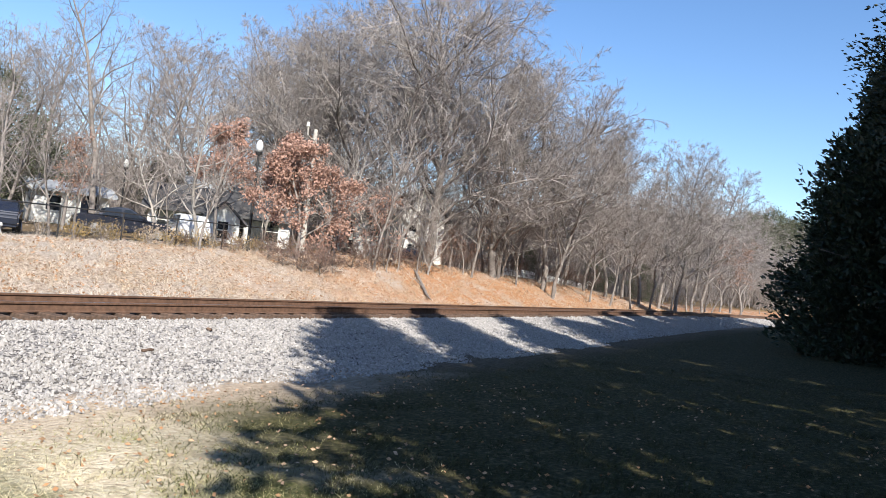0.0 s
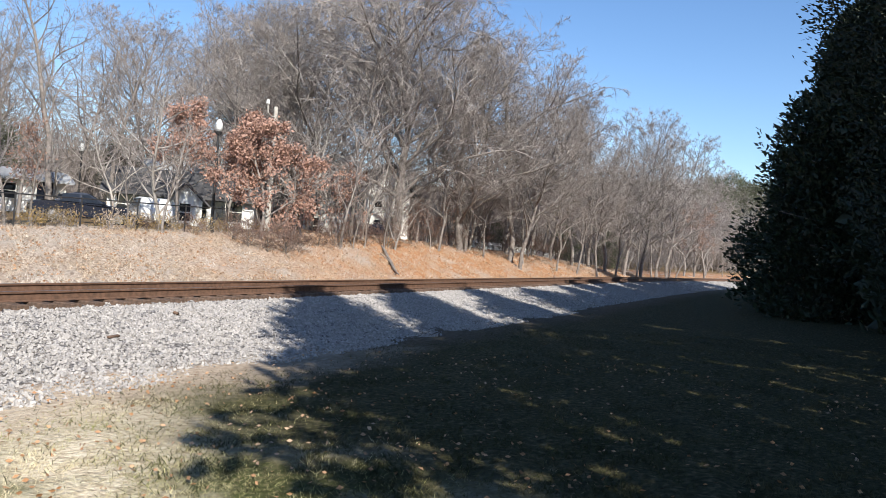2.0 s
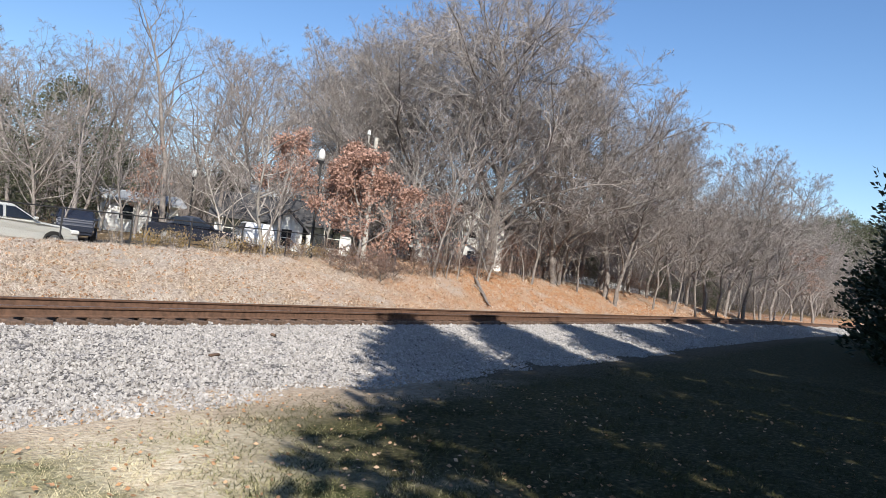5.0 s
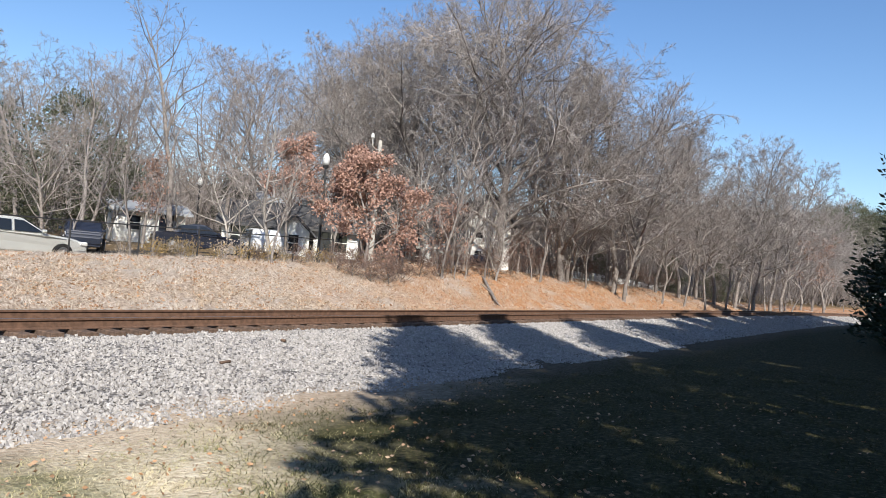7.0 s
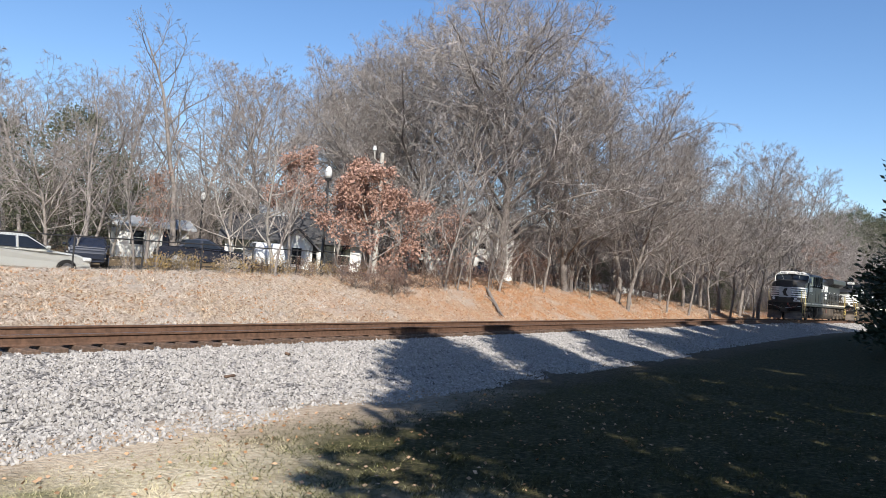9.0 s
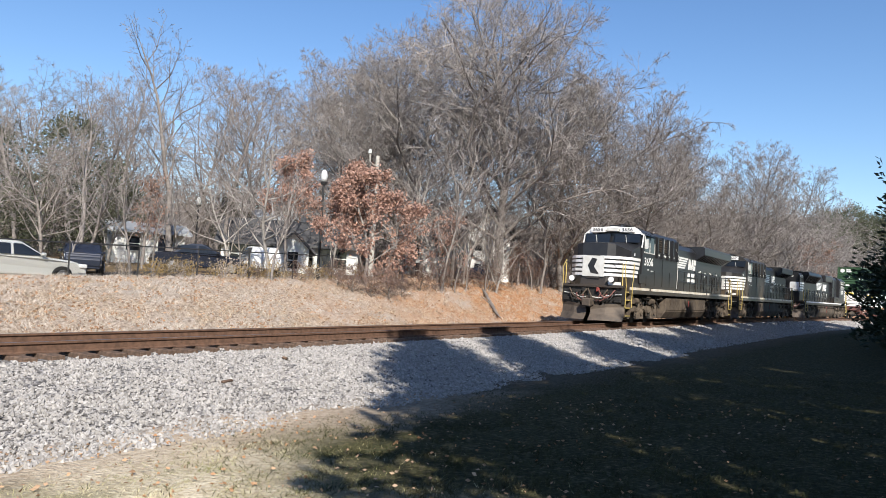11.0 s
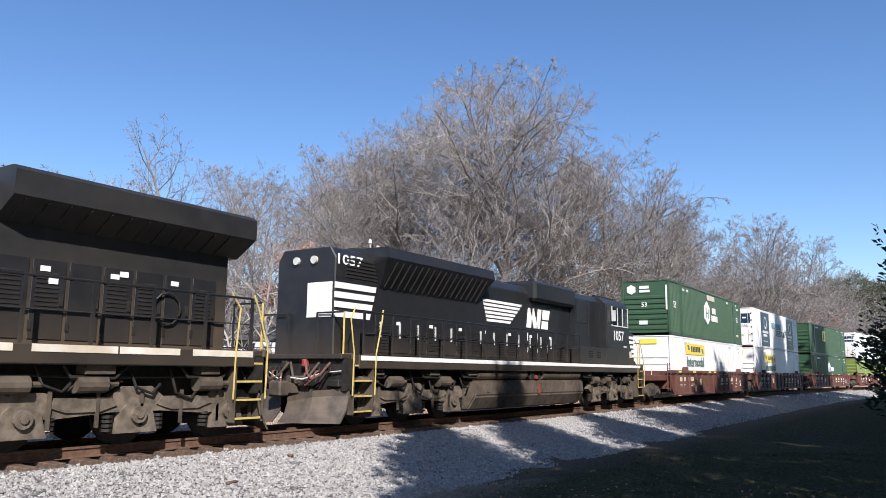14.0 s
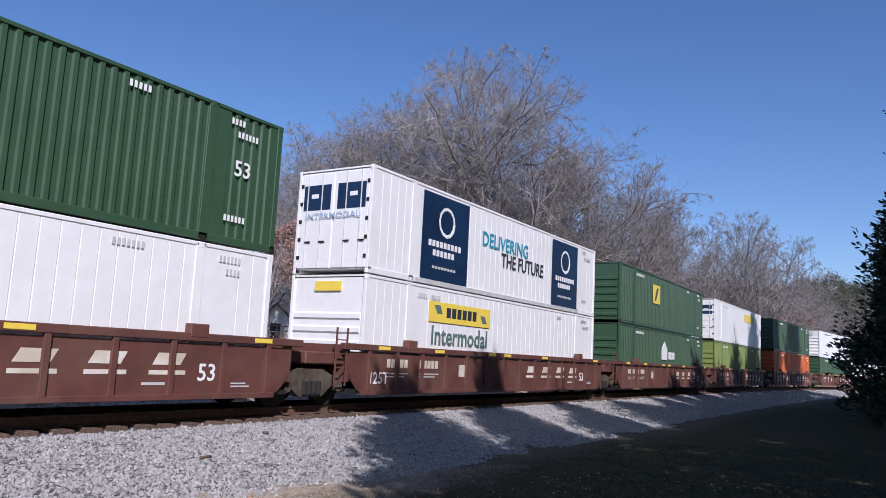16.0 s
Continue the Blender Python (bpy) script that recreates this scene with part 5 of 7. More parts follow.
def emd_loco(u0, number, L=19.85):
    """The third engine runs long hood first: flared radiators in front, the cab at the rear."""
    e = empty("diesel_locomotive", "black locomotive running hood first with flared radiators, numbered " + number, "locomotive", "locomotives of the train")
    sill(e, 0, L, 3, 5)
    part("white_line", boxes((0.05, L - 0.05, -1.54, -1.53, 1.585, 1.69)), M_WHITE, e, "white sill line")
    bm = prism(bmesh.new(), [(-0.98, 1.70), (-0.98, 4.1), (-0.8, 4.36), (0.8, 4.36), (0.98, 4.1), (0.98, 1.70)], -0.35, 13.4, "x")
    bmesh.ops.bevel(bm, geom=bm.edges[:], offset=0.03, segments=1, affect="EDGES")
    hood = part("engine_hood", bm, M_BLACK, e)
    # hood end: number, stripes, lamps
    lettering("road_number", number, 0.26, (-0.28, -0.992, 3.92), M_WHITE, hood, "white road number", width=0.95)
    for i in range(4):
        a = 2.62 + i * 0.235
        part("stripe", prism(bmesh.new(), [(-0.36, a), (1.0 + 0.07 * i, a), (1.04 + 0.07 * i, a + 0.15), (-0.36, a + 0.15)], -0.995, -0.98), M_WHITE, hood, "white stripe")
    part("end_panel", boxes((-0.375, -0.345, -0.9, -0.1, 2.62, 3.48)), M_WHITE, hood, "white end panel")
    for s in (-0.3, 0.3):
        part("end_lamp", cyl(bmesh.new(), (-0.38, s, 4.05), 0.1, 0.08, "x", 12), M_HORSE, hood)
    # flared radiators
    prof = [(-0.97, 3.45), (-1.5, 4.22), (-1.42, 4.5), (1.42, 4.5), (1.5, 4.22), (0.97, 3.45)]
    bm = prism(bmesh.new(), prof, 1.05, 6.6, "x")
    for v in bm.verts:
        if v.co.z < 3.6:
            v.co.x += 0.35 if v.co.x < 3 else -0.35
    rad = part("radiator", bm, M_BLACK, e, "flared radiator section")
    for k in range(17):
        a = 1.5 + k * 0.29
        part("radiator_slat", prism(bmesh.new(), [(-1.03, 3.52), (-1.46, 4.14), (-1.49, 4.12), (-1.06, 3.50)], a, a + 0.04, "x"), M_STEEL, rad)
    for k in range(3):
        part("fan_cover", cyl(bmesh.new(), (2.0 + k * 1.75, 0, 4.54), 0.72, 0.12, "z", 24), M_BLACK, rad)
    # doors
    door_panels(hood, 1.2, 12.9, 15, -0.98, 1.8, 2.75)
    for k in range(13):
        part("door_handle", boxes((1.4 + k * 0.85, 1.45 + k * 0.85, -1.03, -0.98, 2.2, 2.6)), M_HORSE, hood)
    for i in range(6):
        part("intake_louvre", boxes((0.05, 1.3, -1.0, -0.98, 3.62 + i * 0.09, 3.66 + i * 0.09)), M_STEEL, hood)
    yl, hz, lx = -0.985, 2.95, 6.75
    for i in range(6):
        a, b = hz + i * 0.125, hz + i * 0.125 + 0.085
        part("stripe", prism(bmesh.new(), [(lx + 0.2 - 0.05 * i, a), (lx + 1.75 + 0.16 * i, a), (lx + 1.83 + 0.16 * i, b), (lx + 0.18 - 0.05 * i, b)], yl - 0.012, yl), M_WHITE, hood, "white stripe")
    emblem(hood, lx + 2.95, hz - 0.05, yl, 1.4)
    # roof pieces
    part("exhaust_stack", boxes((8.7, 9.1, -0.3, 0.3, 4.35, 4.5)), M_STEEL, hood)
    bm = bmesh.new()
    for k in range(3):
        cyl(bm, (7.35 + 0.05 * k, -0.2 + 0.2 * k, 4.72), 0.06, 0.7, "x", 8, 0.13)
    box(bm, 7.2, 7.5, -0.15, 0.15, 4.34, 4.7)
    part("horn", bm, M_STEEL, hood)
    part("brake_hatch", boxes((9.9, 13.4, -1.25, 1.25, 3.85, 4.58), bev=0.1), M_BLACK, e)
    # inverter cabinet and cab
    bm = prism(bmesh.new(), [(-1.2, 1.70), (-1.2, 4.25), (-1.0, 4.48), (1.0, 4.48), (1.2, 4.25), (1.2, 1.70)], 13.4, 15.9, "x")
    cabinet = part("equipment_cabinet", bm, M_BLACK, e)
    part("access_panel", boxes((13.55, 14.5, -1.23, -1.19, 3.3, 4.2), (14.7, 15.6, -1.22, -1.19, 1.9, 4.0), bev=0.01), M_BLACK, cabinet)
    part("battery_box", boxes((13.2, 15.9, -1.5, -1.1, 1.7, 2.35), bev=0.03), M_BLACK, e)
    for k in range(4):
        part("vent_slit", boxes((14.0, 14.4, -1.515, -1.495, 1.95 + 0.07 * k, 1.98 + 0.07 * k), (14.8, 15.2, -1.515, -1.495, 1.95 + 0.07 * k, 1.98 + 0.07 * k)), M_TYRE, e)
    top = [(-1.5, 1.70), (-1.5, 4.22), (-1.2, 4.48), (-0.5, 4.6), (0.5, 4.6), (1.2, 4.48), (1.5, 4.22), (1.5, 1.70)]
    bm = prism(bmesh.new(), top, 15.9, 18.55, "x")
    bmesh.ops.bevel(bm, geom=bm.edges[:], offset=0.025, segments=1, affect="EDGES")
    cab = part("cab", bm, M_BLACK, e)
    side_window(cab, 16.55, 18.35, 3.36, 4.12, -1.505, 2, False)
    side_window(cab, 16.55, 18.35, 3.36, 4.12, 1.54, 2, False)
    part("cab_door", boxes((15.95, 16.35, -1.52, -1.49, 2.4, 4.1), bev=0.01), M_BLACK, cab)
    lettering("road_number", number, 0.42, (16.75, -1.502, 2.72), M_WHITE, cab, "white road number", width=1.15)
    part("small_print", boxes((17.85, 18.2, -1.51, -1.50, 2.45, 2.52)), M_HORSE, cab)
    for k in range(8):
        part("roof_cleat", boxes((16.1 + k * 0.3, 16.2 + k * 0.3, -0.95, -0.8, 4.52, 4.62)), M_BLACK, cab)
    plan = [(18.5, -1.46), (19.2, -1.46), (19.95, -1.0), (20.1, -0.6), (20.1, 0.6), (19.95, 1.0), (19.2, 1.46), (18.5, 1.46)]
    bm = prism(bmesh.new(), plan, 1.70, 3.25, "z")
    for v in bm.verts:
        if v.co.z > 2:
            v.co.z -= 0.12 * (v.co.x - 18.5)
    bmesh.ops.bevel(bm, geom=[x for x in bm.edges if min(v.co.z for v in x.verts) > 2.5], offset=0.07, segments=2, affect="EDGES")
    nose = part("nose", bm, M_BLACK, e)
    for i in range(5):
        a = 2.05 + 0.2 * i
        bm = bmesh.new()
        prism(bm, [(18.98 - 0.10 * i, -1.475), (19.2, -1.475), (19.96, -1.01), (19.9, -0.98), (19.19, -1.44), (18.98 - 0.10 * i, -1.44)], a, a + 0.125, "z")
        part("stripe", bm, M_WHITE, nose, "white nose stripe")
    part("cream_panel", boxes((18.55, 18.8, -1.512, -1.5, 2.02, 2.3)), M_SILLWHITE, cab)
    handrail(e, 0.2, 13.2, 12, -1.48)
    handrail(e, 0.2, 15.0, 12, 1.48)
    pilot(e, -0.45, -1)
    pilot(e, L + 0.35, 1)
    end_steps(e, 0.2, -1)
    end_steps(e, L + 0.05, 1)
    fuel_tank(e, 5.55, 13.5, 1.08, 0.2)
    for x0, x1 in ((5.7, 9.0), (10.1, 13.4)):
        bm = cyl(bmesh.new(), ((x0 + x1) / 2, -1.2, 1.29), 0.22, x1 - x0, "x", 16)
        bmesh.ops.bevel(bm, geom=[x for x in bm.edges if len(x.link_faces) == 2 and max(len(f.verts) for f in x.link_faces) > 6], offset=0.06, segments=2, affect="EDGES")
        part("air_reservoir", bm, M_GRIME, e, "dusty air reservoir")
    part("valve_box", boxes((9.2, 9.9, -1.4, -1.1, 1.1, 1.4), bev=0.02), M_STEEL, e)
    part("red_valve", cyl(bmesh.new(), (9.55, -1.42, 1.18), 0.07, 0.08, "y", 10), M_RED, e)
    loco_truck(e, 0.75, 1.9)
    loco_truck(e, L - 0.75 - 3.8, 1.9)
    TRAIN.append((e, u0))
    return e


LOCO_C = emd_loco(-25.3, "1057")
# ---------------------------------------------------------------- containers
CL, CH, CW = 16.15, 2.89, 1.295


def container(name, label, u, z, mat, style, group="containers on the train"):
    """A 53-foot container with its foot at z: walls, rails, posts and corner castings."""
    e = empty(name, label, "container", group)
    z1 = z + CH
    y = CW - 0.02
    pitch, deep = (0.245, 0.042) if style == "ribbed" else (0.36, 0.007)
    side = []
    x = 0.12
    while x < CL - 0.12 - pitch:
        if abs(x - 1.98) < pitch or abs(x - (CL - 1.98)) < pitch:
            side += [(x, 0.0), (x + pitch, 0.0)]
        elif style == "ribbed":
            side += [(x, 0.0), (x + pitch * 0.3, 0.0), (x + pitch * 0.42, deep), (x + pitch * 0.85, deep), (x + pitch * 0.97, 0.0)]
        else:
            side += [(x, 0.0), (x + pitch - 0.03, 0.0), (x + pitch - 0.02, deep), (x + pitch - 0.01, deep)]
        x += pitch
    side.append((CL - 0.1, 0.0))
    plan = [(a, -y + b) for a, b in side] + [(a, y - b) for a, b in side[::-1]]
    part("shell", prism(bmesh.new(), plan, z + 0.12, z1 - 0.08, "z"), mat, e)
    for s in (-1, 1):
        yo, yi = s * CW, s * (CW - 0.1)
        part("top_rail", boxes((0, CL, min(yo, yi), max(yo, yi), z1 - 0.09, z1 - 0.01), bev=0.01), mat, e)
        part("bottom_rail", boxes((0, CL, min(yo, yi), max(yo, yi), z + 0.01, z + 0.17), bev=0.01), mat, e)
        for c in (0.07, 1.98, CL - 1.98, CL - 0.07):
            part("post", boxes((c - 0.07 if c < 1 or c > 15 else c - 0.11, c + 0.07 if c < 1 or c > 15 else c + 0.11, min(yo, yi), max(yo, yi), z + 0.02, z1 - 0.02), bev=0.008), mat, e)
            for q in (z, z1 - 0.13):
                part("corner_casting", boxes((c - 0.085, c + 0.085, min(s * (CW + 0.004), yi), max(s * (CW + 0.004), yi), q, q + 0.125), bev=0.015), M_STEEL if style == "ribbed" and q == z else mat, e)
    part("roof", boxes((0.02, CL - 0.02, -CW + 0.05, CW - 0.05, z1 - 0.06, z1 - 0.015)), mat, e)
    part("end_wall", boxes((0.05, 0.11, -CW + 0.1, CW - 0.1, z + 0.12, z1 - 0.08)), mat, e)
    part("end_wall", boxes((CL - 0.11, CL - 0.05, -CW + 0.1, CW - 0.1, z + 0.12, z1 - 0.08)), mat, e)
    TRAIN.append((e, u))
    return e


def end_ribs(e, z, mat, n=7, top=0.75):
    for i in range(n):
        a = z + 0.25 + i * (CH - 0.3 - top) / n
        part("end_rib", prism(bmesh.new(), [(0.05, a), (0.0, a + 0.05), (0.0, a + 0.16), (0.05, a + 0.21)], -CW + 0.16, CW - 0.16), mat, e)


def end_doors(e, z):
    for s in (-1, 1):
        y0, y1 = sorted((s * 0.03, s * (CW - 0.12)))
        d = part("door", boxes((0.015, 0.05, y0, y1, z + 0.15, z + CH - 0.12), bev=0.01), M_WHITE, e, "white container door")
        for k in (0.33, 0.72):
            part("lock_rod", tube(bmesh.new(), [(0.0, s * CW * k, z + 0.15), (0.0, s * CW * k, z + CH - 0.13)], 0.018, 6), M_HORSE, d)
            part("handle", boxes((-0.02, 0.0, s * CW * k - 0.18, s * CW * k + 0.02, z + 0.85, z + 0.89)), M_STEEL, d)
        part("navy_panel", boxes((0.006, 0.014, min(s * 0.12, s * 1.08), max(s * 0.12, s * 1.08), z + 1.75, z + 2.45)), M_NAVY, d)
        part("panel_mark", boxes((0.0, 0.006, min(s * 0.55, s * 0.80), max(s * 0.55, s * 0.80), z + 2.08, z + 2.2)), M_WHITE, d)
        for k in range(5):
            part("hinge", boxes((0.0, 0.04, s * 1.16 - 0.05, s * 1.16 + 0.05, z + 0.4 + k * 0.5, z + 0.5 + k * 0.5)), M_STEEL, d)


def plate(name, e, x0, x1, z0, z1, mat, y=-CW - 0.004, t=0.006, label=""):
    return part(name, boxes((x0, x1, y - t, y, z0, z1)), mat, e, label)


def yellow_sign(e, x0, x1, z):
    s = plate("yellow_sign", e, x0, x1, z, z + 0.6, M_SIGNYELLOW, label="yellow carrier sign with dark bars")
    w = x1 - x0
    slant_parts("sign_bar", M_CHAR, s, 6, x0 + w * 0.26, z + 0.16, w * 0.065, 0.30, w * 0.02, -CW - 0.01, 0.0, 0.004)
    part("sign_corner", prism(bmesh.new(), [(x0 + w * 0.07, z + 0.5), (x0 + w * 0.16, z + 0.5), (x0 + w * 0.2, z + 0.25), (x0 + w * 0.12, z + 0.25)], -CW - 0.014, -CW - 0.01), M_GREYTXT, s)
    part("sign_corner", prism(bmesh.new(), [(x0 + w * 0.86, z + 0.12), (x0 + w * 0.94, z + 0.12), (x0 + w * 0.9, z + 0.36), (x0 + w * 0.82, z + 0.36)], -CW - 0.014, -CW - 0.01), M_GREYTXT, s)


def small_print(e, z, mat, seed):
    rs = random.Random(seed)
    for x, h in ((2.4, 2.5), (3.1, 2.5), (CL - 1.5, 2.55), (CL - 1.3, 2.3), (12.2, 2.55), (CL - 1.5, 0.5)):
        n = rs.randint(4, 7)
        for k in range(n):
            plate("print_bar", e, x + k * 0.1, x + k * 0.1 + 0.06, z + h, z + h + 0.13, mat, t=0.004)


LOW, UP = 0.46, 3.37
# first car
c = container("intermodal_container", "white 53-foot container with a yellow carrier sign", 0, LOW, M_WHITE, "smooth")
yellow_sign(c, 2.62, 6.4, LOW + 1.96)
lettering("lettering", "Intermodal", 0.56, (2.8, -CW - 0.004, LOW + 1.3), M_GREYTXT, c, "grey-green lettering", width=3.4)
end_ribs(c, LOW, M_WHITE, 5, 0.8)
small_print(c, LOW, M_HORSE, 1)
part("end_sign", boxes((0.0, 0.04, -0.55, 0.35, LOW + 2.45, LOW + 2.7)), M_SIGNYELLOW, c)
c = container("intermodal_container", "ribbed green 53-foot container with a white hexagon emblem", 0, UP, M_GREEN, "ribbed")
bm = bmesh.new()
prism(bm, [(7.38 + 0.72 * math.sin(k * math.pi / 3) * 0.95, 4.98 + 0.72 * math.cos(k * math.pi / 3)) for k in range(6)], -CW - 0.012, -CW + 0.02)
hx = part("hexagon", bm, M_WHITE, c, "white hexagon emblem")
part("hexagon_mark", boxes((7.1, 7.2, -CW - 0.018, -CW - 0.012, 4.7, 5.3), (7.55, 7.65, -CW - 0.018, -CW - 0.012, 4.65, 5.25), (7.2, 7.55, -CW - 0.018, -CW - 0.012, 4.93, 5.02)), M_GREYTXT, hx)
slant_parts("name_bar", M_WHITE, c, 3, 8.55, 5.02, 0.24, 0.36, 0.06, -CW + 0.01, 0.0)
slant_parts("name_bar", M_WHITE, c, 5, 8.35, 4.55, 0.24, 0.36, 0.06, -CW + 0.01, 0.0)
lettering("lettering", "53", 0.36, (0.74, -CW + 0.012, 4.82), M_WHITE, c)
lettering("lettering", "53", 0.34, (CL - 1.3, -CW + 0.012, 4.85), M_WHITE, c)
lettering("lettering", "53", 0.24, (-0.008, 0.2, 4.85), M_WHITE, c, flip=True)
end_ribs(c, UP, M_GREEN, 7, 0.7)
small_print(c, UP, M_WHITE, 2)
plate("rust_patch", c, 7.55, 9.3, UP + 2.42, UP + 2.72, M_SILLWHITE, y=-CW + 0.018)
bm = bmesh.new()
prism(bm, [(0.75 + 0.26 * math.sin(k * math.pi / 3), UP + 2.42 + 0.26 * math.cos(k * math.pi / 3)) for k in range(6)], -0.006, 0.05, "x")
part("end_emblem", bm, M_WHITE, c)
part("end_bar", boxes((-0.006, 0.05, -0.2, 0.3, UP + 2.45, UP + 2.6), (-0.006, 0.05, -0.25, 0.3, UP + 2.25, UP + 2.38), (-0.006, 0.05, -0.1, 0.35, UP + 0.55, UP + 0.75), (-0.006, 0.05, -1.18, -1.1, UP + 1.3, UP + 2.6)), M_WHITE, c)
# second car
U = 19.53
c = container("intermodal_container", "white 53-foot container with a yellow carrier sign", U, LOW, M_WHITE, "smooth")
yellow_sign(c, 3.0, 6.7, LOW + 1.86)
lettering("lettering", "Intermodal", 0.56, (3.2, -CW - 0.004, LOW + 1.2), M_GREYTXT, c, "grey-green lettering", width=3.35)
end_ribs(c, LOW, M_WHITE, 5, 0.8)
small_print(c, LOW, M_HORSE, 3)
part("end_sign", boxes((0.0, 0.04, -0.45, 0.45, LOW + 2.45, LOW + 2.7)), M_SIGNYELLOW, c)
c = container("refrigerated_container", "white refrigerated container with navy panels and a slogan", U, UP, M_WHITE, "smooth")
for x0, x1 in ((2.42, 5.05), (11.55, 14.1)):
    p = plate("navy_panel", c, x0, x1, UP + 0.16, UP + 2.72, M_NAVY, label="dark blue printed panel")
    bm = tube(bmesh.new(), [((x0 + x1) / 2 + 0.42 * math.cos(k * 0.5236), -CW - 0.016, UP + 1.95 + 0.42 * math.sin(k * 0.5236)) for k in range(13)], 0.06, 4)
    for v in bm.verts:
        v.co.y = -CW - 0.012 if v.co.y > -CW - 0.016 else -CW - 0.02
    part("round_mark", bm, M_WHITE, p)
    slant_parts("panel_bar", M_WHITE, p, 9, x0 + 0.35, UP + 1.15, 0.15, 0.18, 0.06, -CW - 0.010, 0.0, 0.005)
    slant_parts("panel_bar", M_WHITE, p, 6, x0 + 0.6, UP + 0.88, 0.15, 0.18, 0.06, -CW - 0.010, 0.0, 0.005)
    slant_parts("panel_bar", M_HORSE, p, 8, x0 + 0.6, UP + 0.5, 0.12, 0.08, 0.05, -CW - 0.010, 0.0, 0.005)
lettering("lettering", "DELIVERING", 0.48, (6.0, -CW - 0.004, UP + 1.62), M_TEAL, c, "teal slogan", width=3.4)
lettering("lettering", "THE FUTURE", 0.48, (7.35, -CW - 0.004, UP + 1.08), M_CHAR, c, "dark slogan", width=3.4)
end_doors(c, UP)
lettering("lettering", "INTERMODAL", 0.17, (-0.022, 0.95, UP + 1.5), M_PALEBLUE, c, "pale blue lettering", width=1.9, flip=True)
plate("lower_band", c, 2.2, 14.2, UP + 0.02, UP + 0.14, M_HORSE)
small_print(c, UP, M_HORSE, 4)
# the others behind
REST = [(M_GREEN, M_GREEN, "green"), (M_LIME, M_WHITE, "lime"), (M_ORANGE, M_GREEN, "orange"), (M_GREEN, M_WHITE, "green"), (M_WHITE, M_GREEN, "white"), (M_GREEN, M_GREEN, "green"), (M_WHITE, M_WHITE, "white")]
NAME = {M_GREEN: "green", M_LIME: "lime-green", M_WHITE: "white", M_ORANGE: "orange"}
for k, (lo, hi, _) in enumerate(REST):
    for z, mt in ((LOW, lo), (UP, hi)):
        c = container("intermodal_container", NAME[mt] + " 53-foot container in the double stack", U * (k + 2), z, mt, "ribbed" if mt is not M_WHITE else "smooth")
        small_print(c, z, M_HORSE if mt is M_WHITE else M_WHITE, 9 + k)
        end_ribs(c, z, mt, 6, 0.5)
        if k == 0 and z == UP:
            p = plate("yellow_sign", c, 5.2, 6.5, UP + 1.35, UP + 2.35, M_SIGNYELLOW)
            part("sign_mark", prism(bmesh.new(), [(5.5, UP + 1.5), (5.75, UP + 1.5), (6.2, UP + 2.2), (5.9, UP + 2.2)], -CW - 0.016, -CW - 0.01), M_CHAR, p)
        if k == 0 and z == LOW:
            part("house_mark", prism(bmesh.new(), [(7.0, LOW + 1.3), (8.0, LOW + 1.3), (8.0, LOW + 1.9), (7.5, LOW + 2.3), (7.0, LOW + 1.9)], -CW - 0.012, -CW + 0.02), M_WHITE, c)
            slant_parts("name_bar", M_WHITE, c, 4, 8.3, LOW + 1.35, 0.24, 0.4, 0.08, -CW + 0.01, 0.0)
        if k == 1 and z == UP:
            p = plate("yellow_sign", c, 9.5, 13.0, UP + 1.9, UP + 2.5, M_SIGNYELLOW)
            end_doors(c, UP)


# ---------------------------------------------------------------- well cars
def car_truck(e, x):
    tr = new("truck")
    tr.parent = e
    tr["label"] = "two-axle freight truck"
    for s in (-1, 1):
        a, b = sorted((s * 1.0, s * 1.16))
        bm = prism(bmesh.new(), [(x - 1.15, 0.55), (x - 1.05, 0.74), (x - 0.7, 0.76), (x - 0.35, 0.9), (x + 0.35, 0.9), (x + 0.7, 0.76), (x + 1.05, 0.74), (x + 1.15, 0.55), (x + 0.75, 0.5), (x + 0.4, 0.25), (x - 0.4, 0.25), (x - 0.75, 0.5)], a, b)
        part("side_frame", bm, M_GRIME, tr)
        for k in range(4):
            part("spring", cyl(bmesh.new(), (x - 0.24 + 0.16 * k, s * 1.17, 0.45), 0.07, 0.3, "z", 8), M_STEEL, tr)
        for d in (-0.89, 0.89):
            part("bearing_cap", cyl(bmesh.new(), (x + d, s * 1.2, 0.483), 0.13, 0.14, "y", 12), M_GRIME, tr)
    part("bolster", boxes((x - 0.25, x + 0.25, -1.1, 1.1, 0.5, 0.85)), M_STEEL, tr)
    for d in (-0.89, 0.89):
        wheelset(tr, x + d, 0.483)


